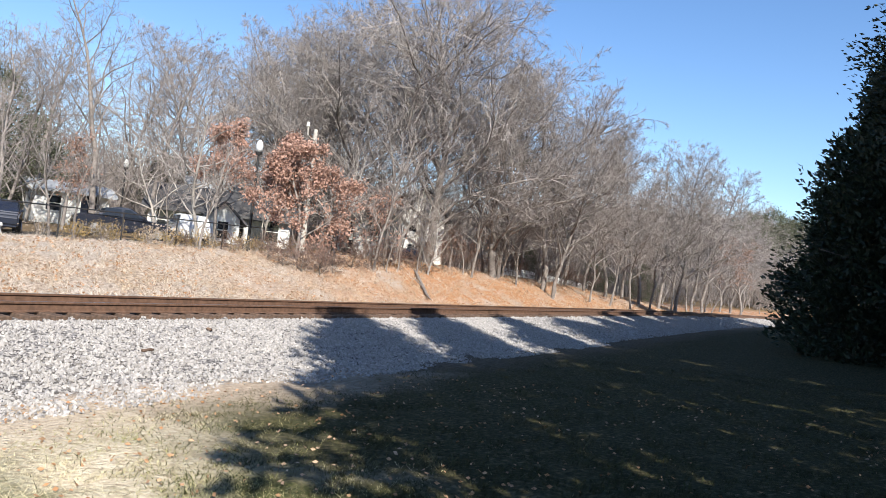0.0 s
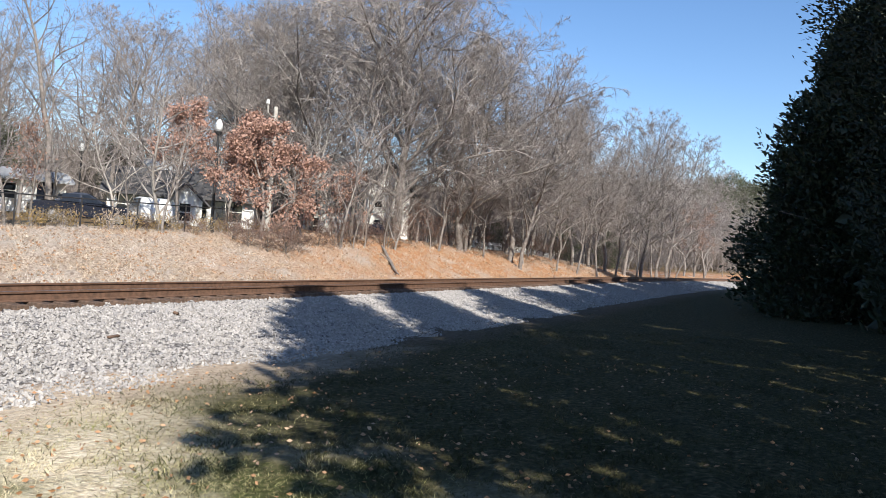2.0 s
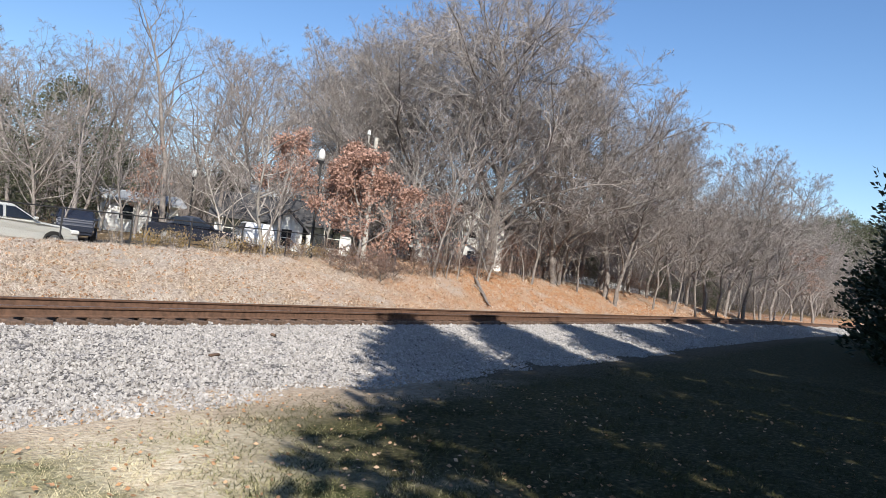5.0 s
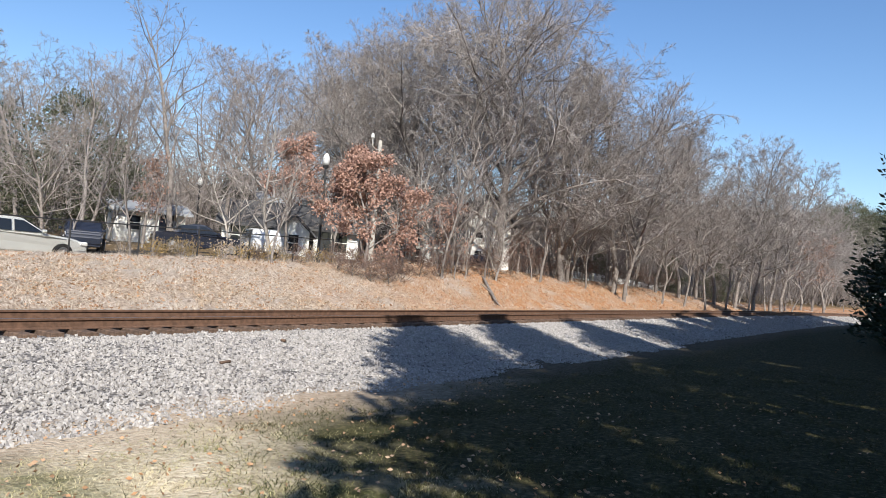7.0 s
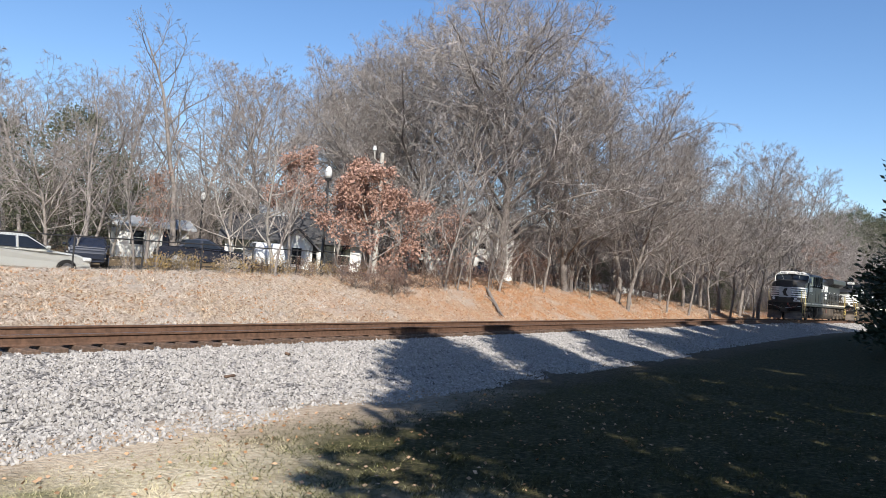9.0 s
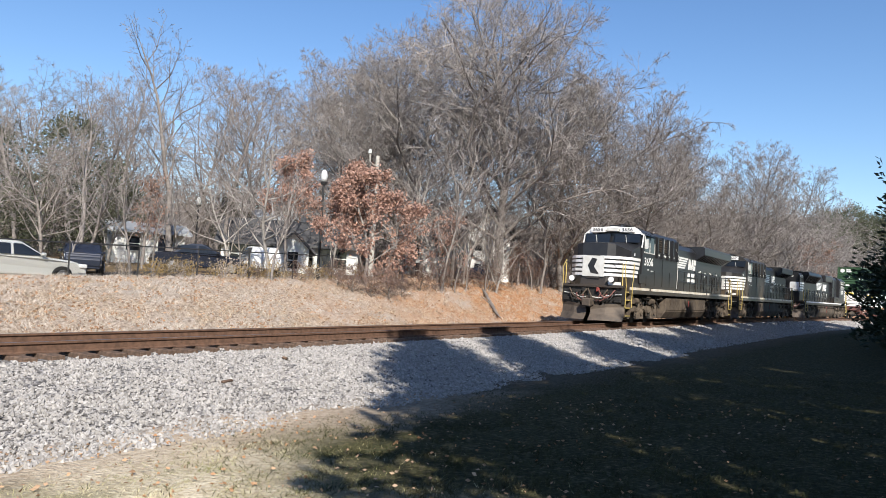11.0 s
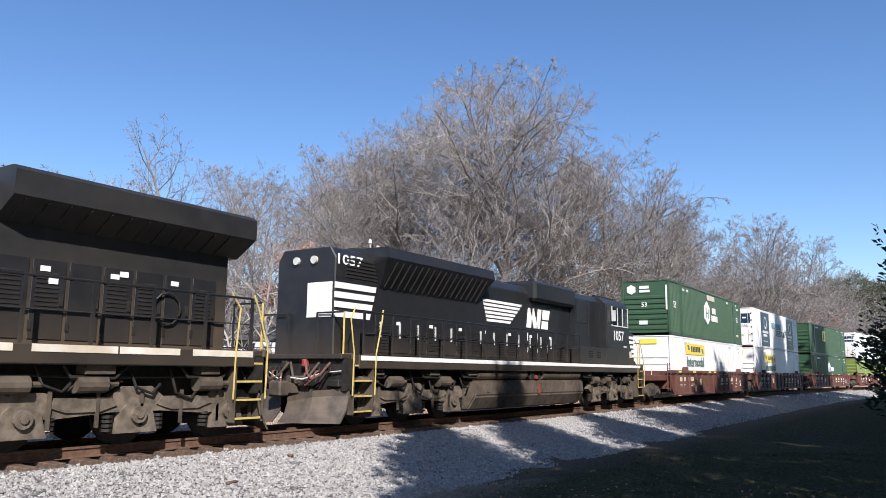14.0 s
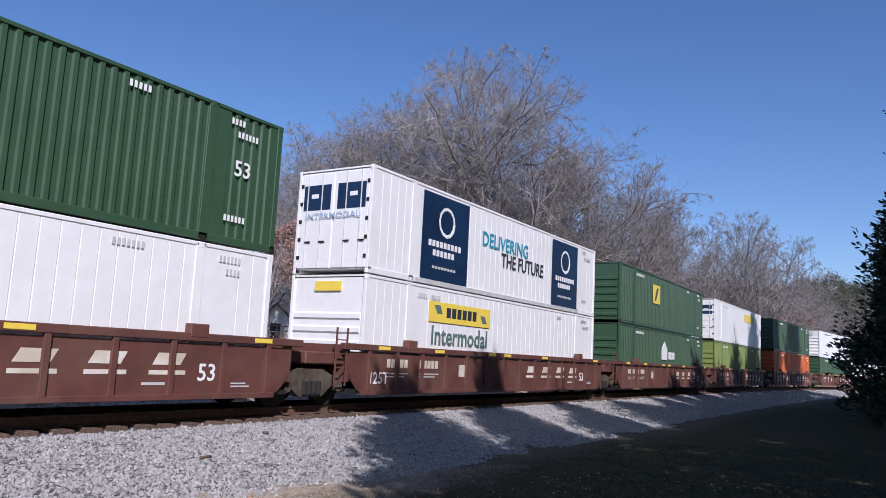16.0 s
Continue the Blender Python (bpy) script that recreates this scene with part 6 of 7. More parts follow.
def well_car(u, first=False, marks=False):
    e = empty("well_car", "rust-brown articulated well car with ribbed sides", "well car", "well cars of the train")
    x0, x1 = -0.66, 16.8
    for s in (-1, 1):
        a, b = sorted((s * 1.40, s * 1.44))
        bm = prism(bmesh.new(), [(x0, 0.95), (x0 + 0.12, 0.62), (x0 + 0.35, 0.40), (x0 + 0.55, 0.33), (x1 - 0.55, 0.33), (x1 - 0.35, 0.40), (x1 - 0.12, 0.62), (x1, 0.95), (x1, 1.34), (x0, 1.34)], a, b)
        sd = part("side_panel", bm, M_WELL, e)
        a, b = sorted((s * 1.36, s * 1.52))
        part("top_chord", boxes((x0 - 0.3, x1 + 0.3, a, b, 1.38, 1.54), bev=0.015), M_WELL, sd)
        part("bottom_chord", boxes((x0 + 0.5, x1 - 0.5, *sorted((s * 1.36, s * 1.5)), 0.27, 0.38), bev=0.01), M_WELL, sd)
        for i in range(14):
            c = x0 + 0.75 + i * (x1 - x0 - 1.5) / 13
            part("rib", boxes((c - 0.06, c + 0.06, *sorted((s * 1.43, s * 1.505)), 0.36, 1.385), bev=0.008), M_WELL, sd)
        for c in (1.98, CL - 1.98):
            part("container_guide", boxes((c - 0.25, c + 0.2, *sorted((s * 1.33, s * 1.53)), 1.45, 1.72), bev=0.02), M_WELL, sd)
        if s < 0:
            for k, c in enumerate((0.4, 3.1, 6.3, 7.4, 10.4, 15.6)):
                part("reflector", boxes((c, c + 0.5, -1.528, -1.519, 1.42, 1.51)), M_SIGNYELLOW, sd, "yellow reflector")
            for c, w, z in ((0.9, 1.0, 0.72), (2.45, 1.0, 0.72)):
                slant_parts("mark_bar", M_SILLWHITE, sd, 5, c, z + 0.25, 0.14, 0.22, 0.06, -1.44, 0.0)
                part("mark_line", boxes((c, c + w, -1.446, -1.44, z + 0.08, z + 0.11)), M_HORSE, sd)
                part("mark_line", boxes((c, c + w * 0.8, -1.446, -1.44, z, z + 0.03)), M_HORSE, sd)
            for k in range(4):
                c = 9.35 + k * 1.28
                part("name_bar", prism(bmesh.new(), [(c, 0.92), (c + 0.62, 0.92), (c + 0.74, 1.14), (c + 0.12, 1.14)], -1.45, -1.44), M_SILLWHITE, sd)
                part("name_line", boxes((c - 0.06, c + 0.75, -1.45, -1.44, 0.74, 0.82)), M_SILLWHITE, sd)
            lettering("lettering", "53", 0.34, (14.25, -1.442, 0.62), M_WHITE, sd)
            for a, b, z0, z1 in ((15.1, 15.6, 0.5, 0.53), (15.1, 15.5, 0.56, 0.59), (13.0, 13.5, 0.55, 0.6)):
                part("mark_line", boxes((a, b, -1.446, -1.44, z0, z1)), M_HORSE, sd)
            if marks:
                lettering("lettering", "125T", 0.3, (0.2, -1.442, 0.55), M_WHITE, sd)
            if first:
                lettering("lettering", "B", 0.24, (7.5, -1.442, 0.85), M_WHITE, sd)
            part("data_panel", boxes((4.6, 5.1, -1.446, -1.44, 0.75, 1.1)), M_SILLWHITE, sd)
    part("well_floor", boxes((x0, x1, -1.38, 1.38, 0.33, 0.42)), M_STEEL, e)
    xt = -2.9 if first else -1.69
    part("end_platform", boxes((xt - 1.6 if first else xt - 0.4, x0 + 0.1, -1.3, 1.3, 1.0, 1.3), bev=0.03), M_WELL, e)
    part("end_bulkhead", boxes((x0 - 0.05, x0 + 0.05, -1.4, 1.4, 0.6, 1.5)), M_WELL, e)
    part("end_bulkhead", boxes((x1 - 0.05, x1 + 0.05, -1.4, 1.4, 0.6, 1.5)), M_WELL, e)
    part("end_platform", boxes((x1 - 0.1, x1 + 0.6, -1.2, 1.2, 1.05, 1.3), bev=0.03), M_WELL, e)
    for s in (-1, 1):
        ld = part("ladder", boxes((x0 - 0.55, x0 - 0.52, *sorted((s * 1.42, s * 1.46)), 0.5, 1.9), (x0 - 0.15, x0 - 0.12, *sorted((s * 1.42, s * 1.46)), 0.5, 1.9)), M_WELL, e)
        for k in range(4):
            part("rung", boxes((x0 - 0.52, x0 - 0.15, *sorted((s * 1.43, s * 1.45)), 0.6 + k * 0.33, 0.63 + k * 0.33)), M_WELL, ld)
    if first:
        part("coupler", boxes((xt - 2.4, xt - 1.5, -0.15, 0.15, 0.75, 1.05), bev=0.03), M_STEEL, e)
        for s in (-1, 1):
            part("hand_rail", tube(bmesh.new(), [(xt - 1.2, s * 1.25, 1.3), (xt - 1.2, s * 1.25, 2.0), (xt - 0.2, s * 1.25, 2.0), (xt - 0.2, s * 1.25, 1.3)], 0.018, 5), M_HORSE, e)
        part("brake_wheel", cyl(bmesh.new(), (xt - 1.3, -0.6, 1.75), 0.28, 0.04, "x", 16), M_STEEL, e)
    car_truck(e, xt)
    TRAIN.append((e, u))


for k in range(9):
    well_car(U * k, k == 0, k == 1)
# ---------------------------------------------------------------- beyond the fence: road, houses, cars
M_ASPHALT = surface("asphalt", (0.055, 0.054, 0.052), (0.04, 0.04, 0.04), 30, 0.9, bump=0.3, bscale=120, c=(0.08, 0.075, 0.07), cscale=0.4)
M_SIDING = surface("white_siding", (0.78, 0.78, 0.76), (0.72, 0.72, 0.70), 2, 0.6, c=(0.6, 0.58, 0.54), cscale=0.5, camount=0.3)
M_ROOF = surface("grey_shingle", (0.10, 0.10, 0.105), (0.07, 0.07, 0.072), 12, 0.9, bump=0.4, bscale=40)
M_ROOFPALE = surface("pale_metal_roof", (0.42, 0.44, 0.46), (0.36, 0.38, 0.4), 3, 0.5)
M_SILVER = surface("silver_car_paint", (0.62, 0.63, 0.60), (0.60, 0.61, 0.58), 3, 0.3, 0.35, coat=0.5)
M_DARKCAR = surface("dark_blue_car_paint", (0.015, 0.02, 0.035), (0.018, 0.022, 0.035), 3, 0.25, coat=0.6)
M_WHITECAR = surface("white_car_paint", (0.75, 0.75, 0.74), (0.72, 0.72, 0.72), 3, 0.3, coat=0.5)
M_CHROME = surface("alloy", (0.55, 0.55, 0.55), (0.45, 0.45, 0.45), 6, 0.35, 0.9)
M_POLE = surface("black_lamp_post", (0.02, 0.02, 0.022), (0.03, 0.03, 0.03), 5, 0.5)
M_GLOBE = surface("frosted_globe", (0.62, 0.63, 0.62), (0.55, 0.56, 0.55), 5, 0.35)
M_WEATHERED = surface("weathered_pole", (0.50, 0.48, 0.44), (0.38, 0.36, 0.32), 5, 0.8, bump=0.3, bscale=30)


def road():
    xs, rows = np.arange(-40, 75, 1.5), (27.0, 28.5, 30, 31.5, 33)
    v = [(x, y, float(ground_z(x, y)) + 0.03) for x in xs for y in rows]
    n = len(rows)
    f = np.array([(i * n + j, (i + 1) * n + j, (i + 1) * n + j + 1, i * n + j + 1) for i in range(len(xs) - 1) for j in range(n - 1)])
    tagged(mesh_np("road", np.array(v), f, M_ASPHALT, smooth=True), "narrow asphalt road behind the fence", "road", kind="structure")


road()


def house(at, w, d, h, rise, roof_mat, label, windows=(), chimney=False, gable_front=False, door=None):
    """A gabled house; its front faces local -y. windows: (x, z, width, height)."""
    e = empty("house", label, "house", "houses behind the road", at)
    if gable_front:
        bm = prism(bmesh.new(), [(-w / 2, -0.3), (w / 2, -0.3), (w / 2, h), (0, h + rise), (-w / 2, h)], 0, d)
        part("wall", bm, M_SIDING, e, "white clapboard walls")
        bm = bmesh.new()
        for s in (-1, 1):
            prism(bm, [(0, h + rise + 0.02), (s * (w / 2 + 0.4), h - 0.4 * rise / (w / 2) + 0.02), (s * (w / 2 + 0.4), h - 0.4 * rise / (w / 2) + 0.16), (0, h + rise + 0.16)], -0.4, d + 0.4)
        part("roof", bm, roof_mat, e)
    else:
        bm = prism(bmesh.new(), [(0, -0.3), (d, -0.3), (d, h), (d / 2, h + rise), (0, h)], -w / 2, w / 2, "x")
        part("wall", bm, M_SIDING, e, "white clapboard walls")
        bm = bmesh.new()
        k = rise / (d / 2)
        prism(bm, [(d / 2, h + rise + 0.02), (-0.5, h - 0.5 * k + 0.02), (-0.5, h - 0.5 * k + 0.16), (d / 2, h + rise + 0.16)], -w / 2 - 0.4, w / 2 + 0.4, "x")
        prism(bm, [(d / 2, h + rise + 0.02), (d + 0.5, h - 0.5 * k + 0.02), (d + 0.5, h - 0.5 * k + 0.16), (d / 2, h + rise + 0.16)], -w / 2 - 0.4, w / 2 + 0.4, "x")
        part("roof", bm, roof_mat, e)
    for i in range(int(h / 0.22)):
        part("clapboard", boxes((-w / 2, w / 2, -0.012, 0.0, 0.1 + i * 0.22, 0.12 + i * 0.22)), M_SIDING, e)
    for x, z, ww, hh in windows:
        wd = part("window", boxes((x - ww / 2, x + ww / 2, -0.02, 0.02, z, z + hh)), M_WINDOW, e)
        part("frame", boxes((x - ww / 2 - 0.08, x - ww / 2, -0.05, 0.02, z - 0.08, z + hh + 0.08), (x + ww / 2, x + ww / 2 + 0.08, -0.05, 0.02, z - 0.08, z + hh + 0.08), (x - ww / 2, x + ww / 2, -0.05, 0.02, z + hh, z + hh + 0.08),
                             (x - ww / 2, x + ww / 2, -0.05, 0.02, z - 0.08, z), (x - ww / 2, x + ww / 2, -0.035, 0.02, z + hh / 2 - 0.025, z + hh / 2 + 0.025)), M_SIDING, wd)
    if door is not None:
        part("door", boxes((door - 0.45, door + 0.45, -0.03, 0.02, 0, 2.05), bev=0.01), M_DARKCAR, e)
    if chimney:
        part("chimney", boxes((w * 0.2, w * 0.2 + 0.7, d / 2 - 0.35, d / 2 + 0.35, h, h + rise + 0.9), bev=0.02), surface("brick_chimney", (0.25, 0.1, 0.07), (0.2, 0.09, 0.06), 14, 0.9), e)
    return e


def facing(az, r, turn=0.0, dz=0.0):
    x, y = r * math.sin(radians(az)), r * math.cos(radians(az))
    return pose(x, y, float(ground_z(x, y)) + dz, 0, 0, -az + turn)


house(facing(35.6, 53, 8, -0.1), 4.4, 4.0, 2.15, 0.55, M_ROOFPALE, "small white outbuilding with a pale metal roof", ((-1.0, 0.9, 0.8, 0.9),), door=1.0)
house(facing(43.6, 49, -4, -0.5), 5.4, 6.0, 2.3, 1.5, M_ROOF, "low white house with a grey shingle roof", ((-1.7, 0.9, 0.9, 1.2), (0.2, 0.9, 0.9, 1.2), (1.8, 0.9, 0.9, 1.2)), door=-0.8)
house(facing(45.6, 46.5, 6, -0.5), 1.9, 5.5, 2.0, 0.9, M_ROOF, "narrow white gabled wing of a house", ((0.0, 0.8, 0.6, 1.0),), gable_front=True)
house(facing(48.0, 48, -4, -0.4), 4.0, 5.0, 2.2, 1.2, M_ROOF, "white cottage with a porch and grey roof", ((-1.2, 0.8, 0.8, 1.2), (0.9, 0.8, 0.8, 1.2)), door=0.0)
house(facing(45.4, 60, 10, 0.0), 4.5, 5.0, 2.6, 1.8, M_ROOFPALE, "house with a pale grey roof behind the cottages", ((0.0, 1.0, 0.9, 1.2),))
house(facing(56.6, 57, -10, -0.2), 5.4, 6.0, 3.2, 1.3, M_ROOF, "white two-storey house behind bare trees", ((-2.0, 1.9, 0.9, 1.3), (0.0, 1.9, 0.9, 1.3), (2.0, 1.9, 0.9, 1.3), (-2.0, 0.2, 0.9, 1.2), (1.2, 0.2, 0.9, 1.2)), chimney=True)
house(facing(60.2, 53, 14, -0.2), 3.0, 6.5, 3.7, 1.7, M_ROOF, "tall white gabled house front among the trees", ((-0.75, 2.4, 0.5, 0.95), (0.75, 2.4, 0.5, 0.95), (-0.75, 0.5, 0.5, 1.0), (0.75, 0.5, 0.5, 1.0)), gable_front=True)


def car(at, paint, label, length=4.7, wagon=True, detail=True):
    e = empty("car", label, "car", "cars parked along the road", at)
    L, hw = length / 2, 0.86
    prof = [(-L, 0.35), (-L, 0.72), (-L + 0.08, 0.92), (-L + 0.5, 0.98), (L - 1.55, 0.96), (L - 0.5, 0.86), (L - 0.1, 0.70), (L, 0.50), (L - 0.05, 0.26), (-L + 0.1, 0.26)]
    bm = bmesh.new()
    prism(bm, prof, -hw, hw)
    for v in bm.verts:
        if v.co.x > L - 0.6 or v.co.x < -L + 0.4:
            v.co.y *= 0.86
    bmesh.ops.bevel(bm, geom=bm.edges[:], offset=0.07, segments=3, affect="EDGES")
    part("body", bm, paint, e, smooth=False)
    rear = -L + (0.25 if wagon else 0.9)
    top = [(rear, 0.94), (rear + (0.25 if wagon else 0.75), 1.40), (rear + 0.9 if wagon else rear + 1.0, 1.46), (L - 2.35, 1.45), (L - 1.45, 0.93)]
    bm = bmesh.new()
    prism(bm, top, -hw + 0.08, hw - 0.08)
    for v in bm.verts:
        if v.co.z > 1.2:
            v.co.y *= 0.84
    bmesh.ops.bevel(bm, geom=bm.edges[:], offset=0.04, segments=2, affect="EDGES")
    part("roof", bm, paint, e)
    for s in (-1, 1):
        gy = [(0.79, 0.99), (0.685, 1.36)]
        for a0, a1, b0, b1 in ((rear + 0.25, rear + 0.42, -0.35, -0.35), (-0.25, -0.25, L - 1.65, L - 2.3)):
            bm = bmesh.new()
            q = [bm.verts.new((a0, s * gy[0][0], gy[0][1])), bm.verts.new((b0, s * gy[0][0], gy[0][1])), bm.verts.new((b1, s * gy[1][0], gy[1][1])), bm.verts.new((a1, s * gy[1][0], gy[1][1]))]
            f = bm.faces.new(q)
            r = bmesh.ops.extrude_face_region(bm, geom=[f])
            for v in [x for x in r["geom"] if isinstance(x, bmesh.types.BMVert)]:
                v.co.y += s * 0.03
            bmesh.ops.recalc_face_normals(bm, faces=bm.faces[:])
            part("side_window", bm, M_WINDOW, e)
        hl = part("headlight", boxes((L - 0.35, L - 0.05, *sorted((s * 0.45, s * 0.80)), 0.62, 0.78), bev=0.04), M_GLOBE, e)
        part("mirror", boxes((L - 1.75, L - 1.6, *sorted((s * 0.85, s * 1.0)), 0.98, 1.1), bev=0.03), paint, e)
        for x in (-L + 0.9, L - 0.95):
            wh = new("wheel")
            wh.parent = e
            wh.matrix_basis = pose(x, s * (hw - 0.08), 0.33)
            bm = cyl(bmesh.new(), (0, 0, 0), 0.335, 0.2, "y", 24)
            part("tyre", bm, M_TYRE, wh)
            bm = cyl(bmesh.new(), (0, s * 0.10, 0), 0.21, 0.02, "y", 20)
            for k in range(5):
                a = k * 1.2566
                tube(bm, [(0, s * 0.118, 0), (math.cos(a) * 0.2, s * 0.113, math.sin(a) * 0.2)], 0.03, 4)
            part("rim", bm, M_CHROME, wh)
    bm = bmesh.new()
    prism(bm, [(L - 1.50, 0.95), (L - 2.28, 1.42), (L - 2.25, 1.44), (L - 1.44, 0.97)], -0.62, 0.62)
    part("windshield", bm, M_WINDOW, e)
    part("grille", boxes((L - 0.06, L + 0.01, -0.35, 0.35, 0.55, 0.70), bev=0.02), M_TYRE, e)
    part("number_plate", boxes((L - 0.02, L + 0.02, -0.16, 0.16, 0.38, 0.5)), M_GLOBE, e)
    return e


def parked(x, y, turn, paint, label, **kw):
    return car(pose(x, y, float(ground_z(x, y)) + 0.02, 0, 0, turn), paint, label, **kw)


parked(13.9, 27.0, -6, M_SILVER, "silver station wagon parked behind the chain-link fence")
parked(19.9, 32.6, 60, M_DARKCAR, "dark blue car parked beside the wagon", wagon=False, length=4.4)
parked(25.2, 31.0, -30, M_DARKCAR, "dark blue sedan parked behind low shrubs", wagon=False)
parked(29.2, 31.2, 60, M_WHITECAR, "white car parked beside the cottages", wagon=True, length=4.3)
parked(46.6, 27.3, 20, M_DARKCAR, "dark car parked under the large tree", wagon=False)
parked(8.2, 29.5, 3, M_WHITECAR, "white car parked along the road", wagon=False)


def fence():
    e = empty("chain_link_fence", "chain-link fence with dark posts and top rail", "fence")
    xs = [4 + 2.7 * i for i in range(10)]
    tops = [(x, 25.0, float(ground_z(x, 25.0)) + 1.2) for x in xs]
    part("top_rail", tube(bmesh.new(), tops, 0.024, 6), M_POLE, e)
    for x, y, z in tops:
        part("post", cyl(bmesh.new(), (x, y, z - 0.6), 0.03, 1.3, "z", 8), M_POLE, e)
    v, f = [], []
    for i in range(int((xs[-1] - xs[0]) / 0.09)):
        x = xs[0] + i * 0.09
        for s in (-1, 1):
            x2 = min(max(x + s * 1.15, xs[0]), xs[-1])
            z0, z1 = float(ground_z(x, 25.0)), float(ground_z(x2, 25.0)) + 1.18
            n = len(v)
            v += [(x - 0.002, 25, z0), (x + 0.002, 25, z0), (x, 25.003, z0), (x2 - 0.002, 25, z1), (x2 + 0.002, 25, z1), (x2, 25.003, z1)]
            f += [(n, n + 1, n + 4, n + 3), (n + 1, n + 2, n + 5, n + 4), (n + 2, n, n + 3, n + 5)]
    ob = mesh_np("wire_mesh", np.array(v), np.array(f), M_POLE, e)
    ob["kind"] = "stuff"


fence()


def lamp_post(az, r, h):
    e = empty("street_lamp", "black street lamp post with a white acorn globe", "street lamp", "street lamps along the road", on_ground(az, r, 0, -0.05))
    part("post", tube(bmesh.new(), [(0, 0, 0), (0, 0, 0.5), (0, 0, 0.6), (0, 0, h - 0.75)], [0.13, 0.12, 0.075, 0.055], 12), M_POLE, e)
    part("collar", cyl(bmesh.new(), (0, 0, h - 0.7), 0.13, 0.14, "z", 12, 0.17), M_POLE, e)
    bm = bmesh.new()
    tube(bm, [(0, 0, h - 0.63), (0, 0, h - 0.5), (0, 0, h - 0.3), (0, 0, h - 0.12), (0, 0, h - 0.04)], [0.11, 0.165, 0.175, 0.11, 0.04], 14)
    part("globe", bm, M_GLOBE, e, "white acorn globe", smooth=True)
    part("finial", cyl(bmesh.new(), (0, 0, h + 0.04), 0.03, 0.16, "z", 8, 0.01), M_POLE, e)


lamp_post(47.5, 37.5, 5.5)
lamp_post(38.7, 57, 4.9)
x, y = 46 * math.sin(radians(51.4)), 46 * math.cos(radians(51.4))
pole = empty("utility_pole", "weathered grey utility pole with a bracket lamp", "utility pole", at=pose(x, y, float(ground_z(x, y)) - 0.2))
part("pole", tube(bmesh.new(), [(0, 0, 0), (0, 0, 4), (0, 0, 7.6)], [0.17, 0.15, 0.12], 10), M_WEATHERED, pole)
part("bracket", tube(bmesh.new(), [(0, 0, 7.0), (-0.5, -0.1, 6.95), (-0.9, -0.15, 7.1), (-0.95, -0.15, 7.6)], 0.045, 6), M_WEATHERED, pole)
part("bracket_lamp", cyl(bmesh.new(), (-0.95, -0.15, 7.72), 0.12, 0.25, "z", 10, 0.08), M_GLOBE, pole)


def picket_fence():
    e = empty("picket_fence", "low white picket fence along the top of the bank", "fence")
    a, b = Vector((62, 27.0, 0)), Vector((86, 26.4, 0))
    pts = [a.lerp(b, i / 80) for i in range(81)]
    for p in pts:
        p.z = float(ground_z(p.x, p.y))
    first = None
    for p in pts:
        if first is None:
            first = part("picket", prism(bmesh.new(), [(-0.06, 0.05), (0.06, 0.05), (0.06, 0.85), (0, 0.95), (-0.06, 0.85)], -0.012, 0.012), M_SIDING, e)
            ob = first
        else:
            ob = new("picket", first.data)
            ob.parent = e
        ob.matrix_basis = pose(*p)
    for h in (0.3, 0.7):
        part("fence_rail", tube(bmesh.new(), [(p.x, p.y + 0.03, p.z + h) for p in pts[::8]], 0.035, 4), M_SIDING, e)


picket_fence()
x, y = 84.0, 25.6
sg = empty("white_sign", "small white sign on a post on the bank", "sign", at=pose(x, y, float(ground_z(x, y)), 0, 0, -60))
part("post", cyl(bmesh.new(), (0, 0.02, 0.6), 0.03, 1.3, "z", 6), M_WEATHERED, sg)
part("board", boxes((-0.35, 0.35, -0.03, -0.005, 0.8, 1.3), bev=0.01), M_WHITE, sg)

# a fallen limb on the bank and a dark scrap on the ballast
bm = bmesh.new()
p0 = [(39.0 - 0.9 * k, 22.6 - 0.75 * k, float(ground_z(39.0 - 0.9 * k, 22.6 - 0.75 * k)) + 0.12 + 0.05 * (k % 2)) for k in range(6)]
tube(bm, p0, [0.05, 0.09, 0.1, 0.09, 0.07, 0.03], 7)
tube(bm, [p0[3], (p0[3][0] - 0.3, p0[3][1] + 0.6, p0[3][2] + 0.5)], [0.05, 0.015], 5)
tagged(part("fallen_limb", bm, M_BARK), "dark fallen limb lying across the bank", "branch")
x, y = 9.3, 9.15
bm = boxes((-0.09, 0.09, -0.05, 0.05, 0.0, 0.06), bev=0.02)
ob = tagged(part("tie_scrap", bm, M_TIE), "dark scrap of tie wood on the ballast", "wood scrap")
ob.matrix_basis = pose(11.1, 10.9, float(ground_z(11.1, 10.9)) + 0.02, 10, 8, 35)
ob = tagged(part("tie_scrap", boxes((-0.14, 0.14, -0.03, 0.03, 0.0, 0.04), bev=0.012), M_TIE), "dark scrap of tie wood on the ballast", "wood scrap")
ob.matrix_basis = pose(8.6, 9.7, float(ground_z(8.6, 9.7)) + 0.02, 6, 0, 15)

# ---------------------------------------------------------------- ballast stones, lawn
M_STONE = surface("ballast_stone", (0.25, 0.238, 0.228), (0.36, 0.345, 0.33), 18, 0.85, bump=0.3, bscale=50, per=0.5)


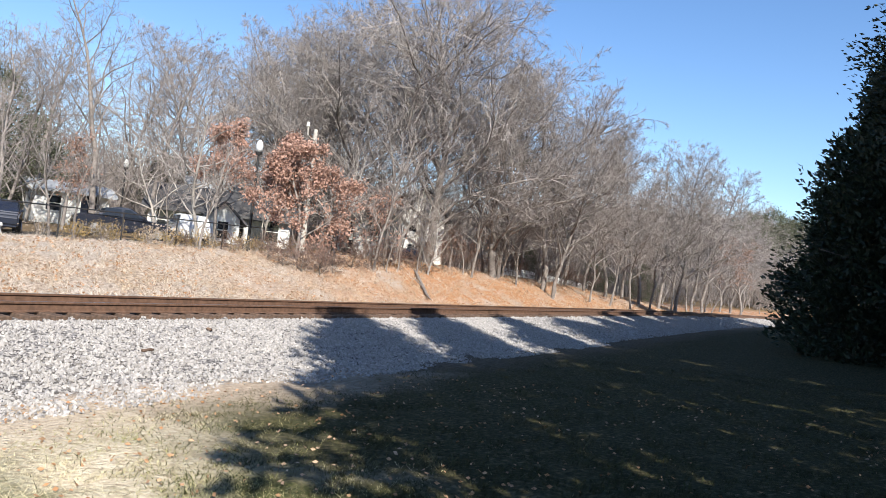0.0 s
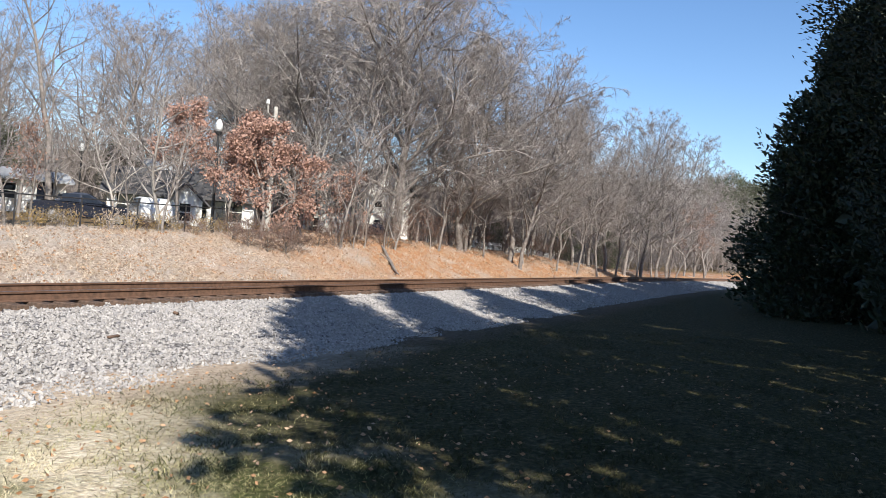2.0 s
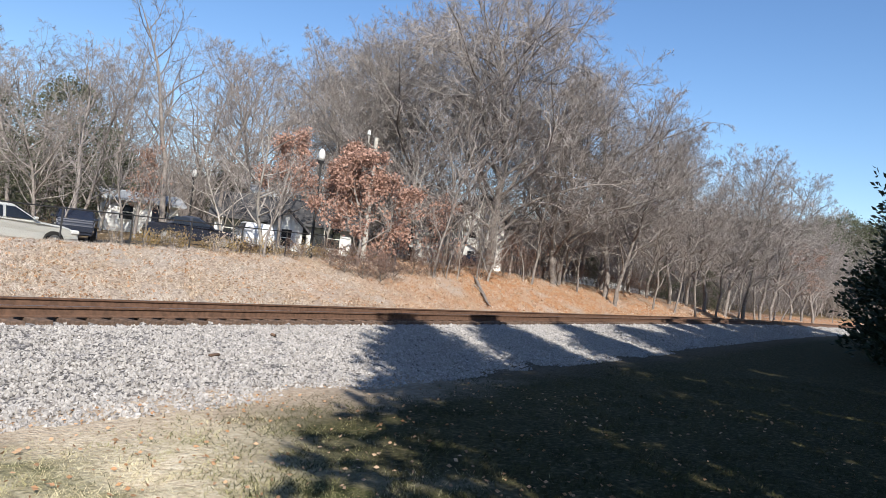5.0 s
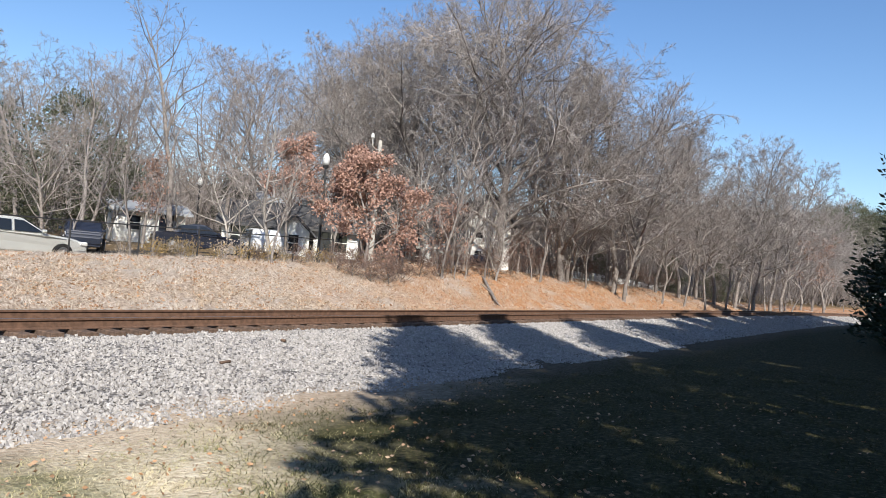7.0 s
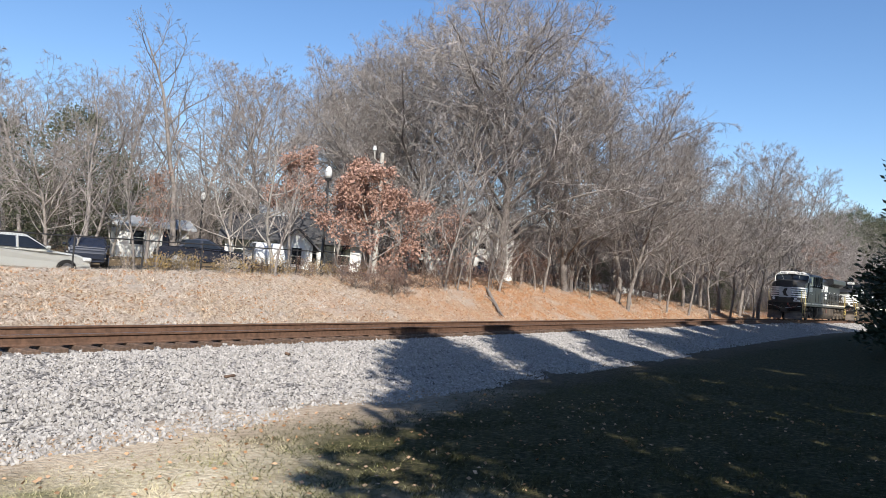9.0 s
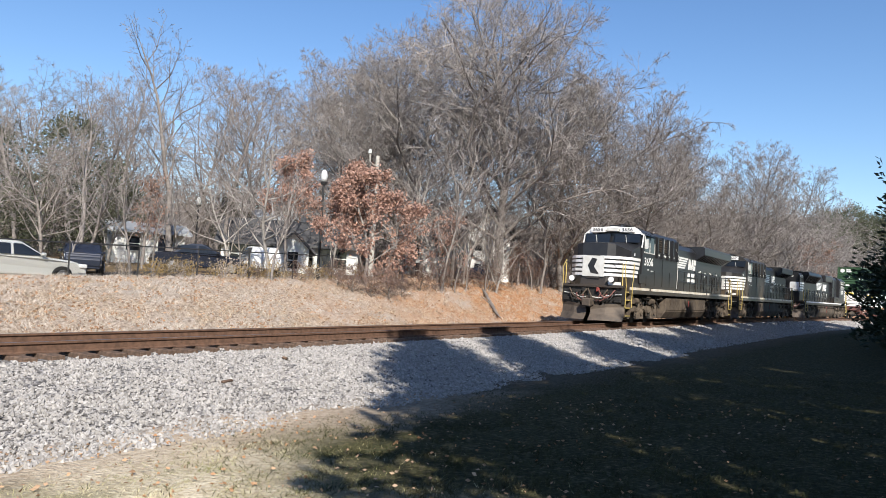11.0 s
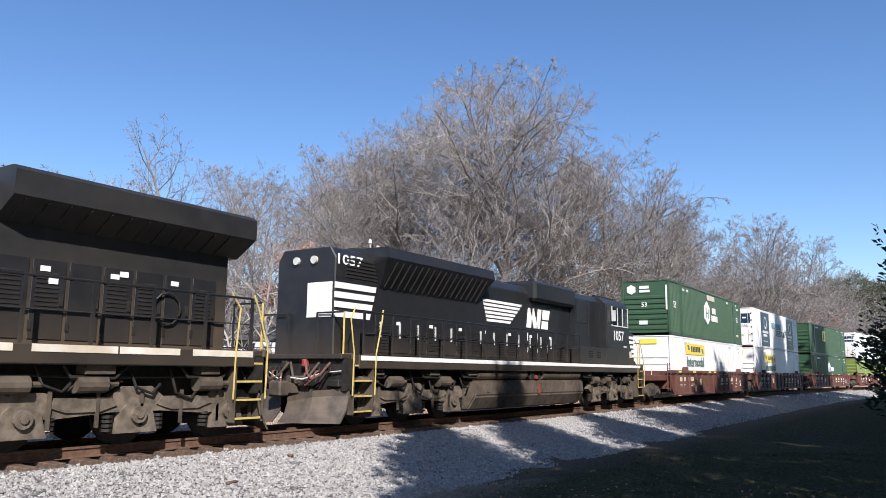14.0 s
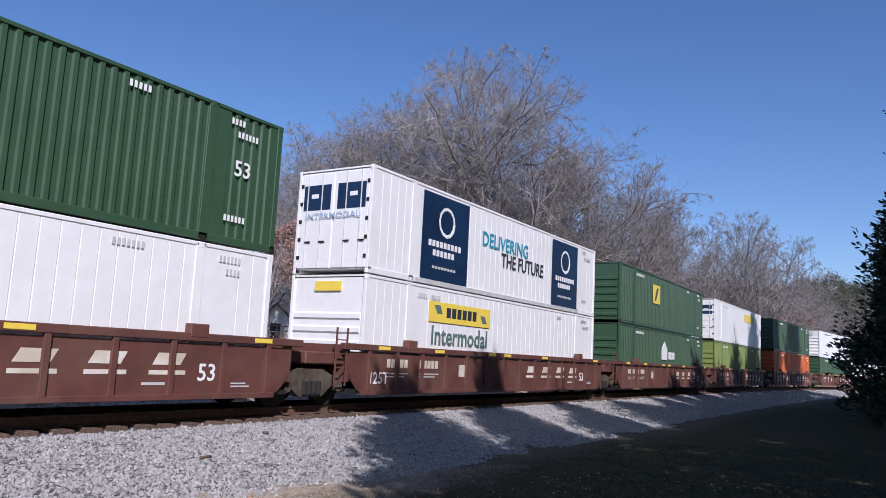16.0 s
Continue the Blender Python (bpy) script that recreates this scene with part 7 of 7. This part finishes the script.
def stones(seed, n, x0, x1, r0, r1, size):
    rng = np.random.default_rng(seed)
    x = rng.uniform(x0, x1, n)
    r = rng.uniform(r0, r1, n)
    ragged = 7.65 + 0.35 * np.sin(x * 0.9) + 0.25 * np.sin(x * 2.3 + 1)
    keep = r > ragged + rng.exponential(0.35, n) - 0.55
    x, r = x[keep], r[keep]
    n = len(x)
    y = r - bend(x)
    z = ground_z(x, y)
    lump = np.array([(1, 0, 0), (-1, 0, 0), (0, 1, 0), (0, -1, 0), (0, 0, 1), (0, 0, -1)], float) * 0.66
    s = size * rng.uniform(0.6, 1.35, (n, 1, 1)) * rng.uniform(0.7, 1.2, (n, 1, 3))
    v = (lump[None] * rng.uniform(0.75, 1.15, (n, 6, 1)) + rng.normal(0, 0.16, (n, 6, 3))) * s
    a, b = rng.random(n) * 6.28, rng.normal(0, 0.7, n)
    ca, sa, cb, sb = np.cos(a), np.sin(a), np.cos(b), np.sin(b)
    R = np.stack([np.stack([ca, -sa * cb, sa * sb], 1), np.stack([sa, ca * cb, -ca * sb], 1), np.stack([np.zeros(n), sb, cb], 1)], 1)
    v = np.einsum("nij,nkj->nki", R, v) + np.stack([x, y, z + size * 0.12], 1)[:, None]
    q = np.array([(0, 2, 4), (2, 1, 4), (1, 3, 4), (3, 0, 4), (2, 0, 5), (1, 2, 5), (3, 1, 5), (0, 3, 5)])
    f = (np.arange(n)[:, None, None] * 6 + q[None]).reshape(-1, 3)
    return v.reshape(-1, 3), f


sets = [stones(1, 50000, 2.5, 27, 7.2, 12.0, 0.046), stones(2, 16000, 27, 62, 7.6, 12.0, 0.07), stones(3, 3000, 62, 110, 7.8, 12.1, 0.12), stones(4, 2500, 0, 40, 12.05, 15.4, 0.06)]
base, vs, fs = 0, [], []
for v, f in sets:
    vs.append(v)
    fs.append(f + base)
    base += len(v)
tagged(mesh_np("ballast", np.concatenate(vs), np.concatenate(fs), M_STONE), "pale grey crushed stone ballast beside the track", "ballast", kind="stuff")

n = 210000
az = np.radians(g.uniform(24, 96, n))
rr = 3.6 + 17 * g.random(n) ** 1.5
p = np.stack([rr * np.sin(az), rr * np.cos(az)], 1)
ok = p[:, 1] < 7.4 + 0.5 * np.sin(p[:, 0] * 1.1) - 1.2 * g.random(n)
tuft = np.sin(p[:, 0] * 5 + np.sin(p[:, 1] * 4) * 2) * np.sin(p[:, 1] * 6 + 1) + g.normal(0, 0.6, n)
p = p[ok & (tuft > -0.5)]
# blades on the shaded side of the lawn get the darkened green
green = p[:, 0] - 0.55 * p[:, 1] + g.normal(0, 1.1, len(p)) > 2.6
blades("lawn_grass", "short dry winter lawn with green patches", 12, p[~green], 0.042, 0.0032, M_LAWN, 1.0)
blades("lawn_turf", "short green winter turf, its colour darkened to stand for shade", 13, p[green], 0.05, 0.005, M_SHADED_TURF, 1.0)
n = 1500
az = np.radians(24 + 72 * g.random(n) ** 1.6)
rr = 3.8 + 10 * g.random(n)
p = np.stack([rr * np.sin(az), rr * np.cos(az)], 1)
p = p[p[:, 1] < 8.0]
z = ground_z(p[:, 0], p[:, 1])
v, f = leaves_np(g, np.stack([p[:, 0], p[:, 1], z + 0.03], 1), g.normal(0, 1, (len(p), 3)) * np.array([1, 1, 0.2]), 0.052, 0.6)
tagged(mesh_np("lawn_leaves", v, f, M_FALLEN), "brown leaves scattered over the lawn", "leaves", kind="stuff")
# ---------------------------------------------------------------- what moves
SPEED = 21.8


def train_x(t):
    """Where the front of the first container stands along the track."""
    return 13.35 + SPEED * (15.2 - t)


def motions():
    for thing, u in TRAIN:
        walk(thing, [(t, track_pose(train_x(t) + u)) for t in [0.5 * i for i in range(33)]])
    turns = [i / FPS for i in range(16 * FPS + 1)]
    for ws, x, r in WHEELS:
        walk(ws, [(t, pose(x, 0, r, 0, -math.degrees(SPEED * t / r) % 360, 0)) for t in turns])


motions()
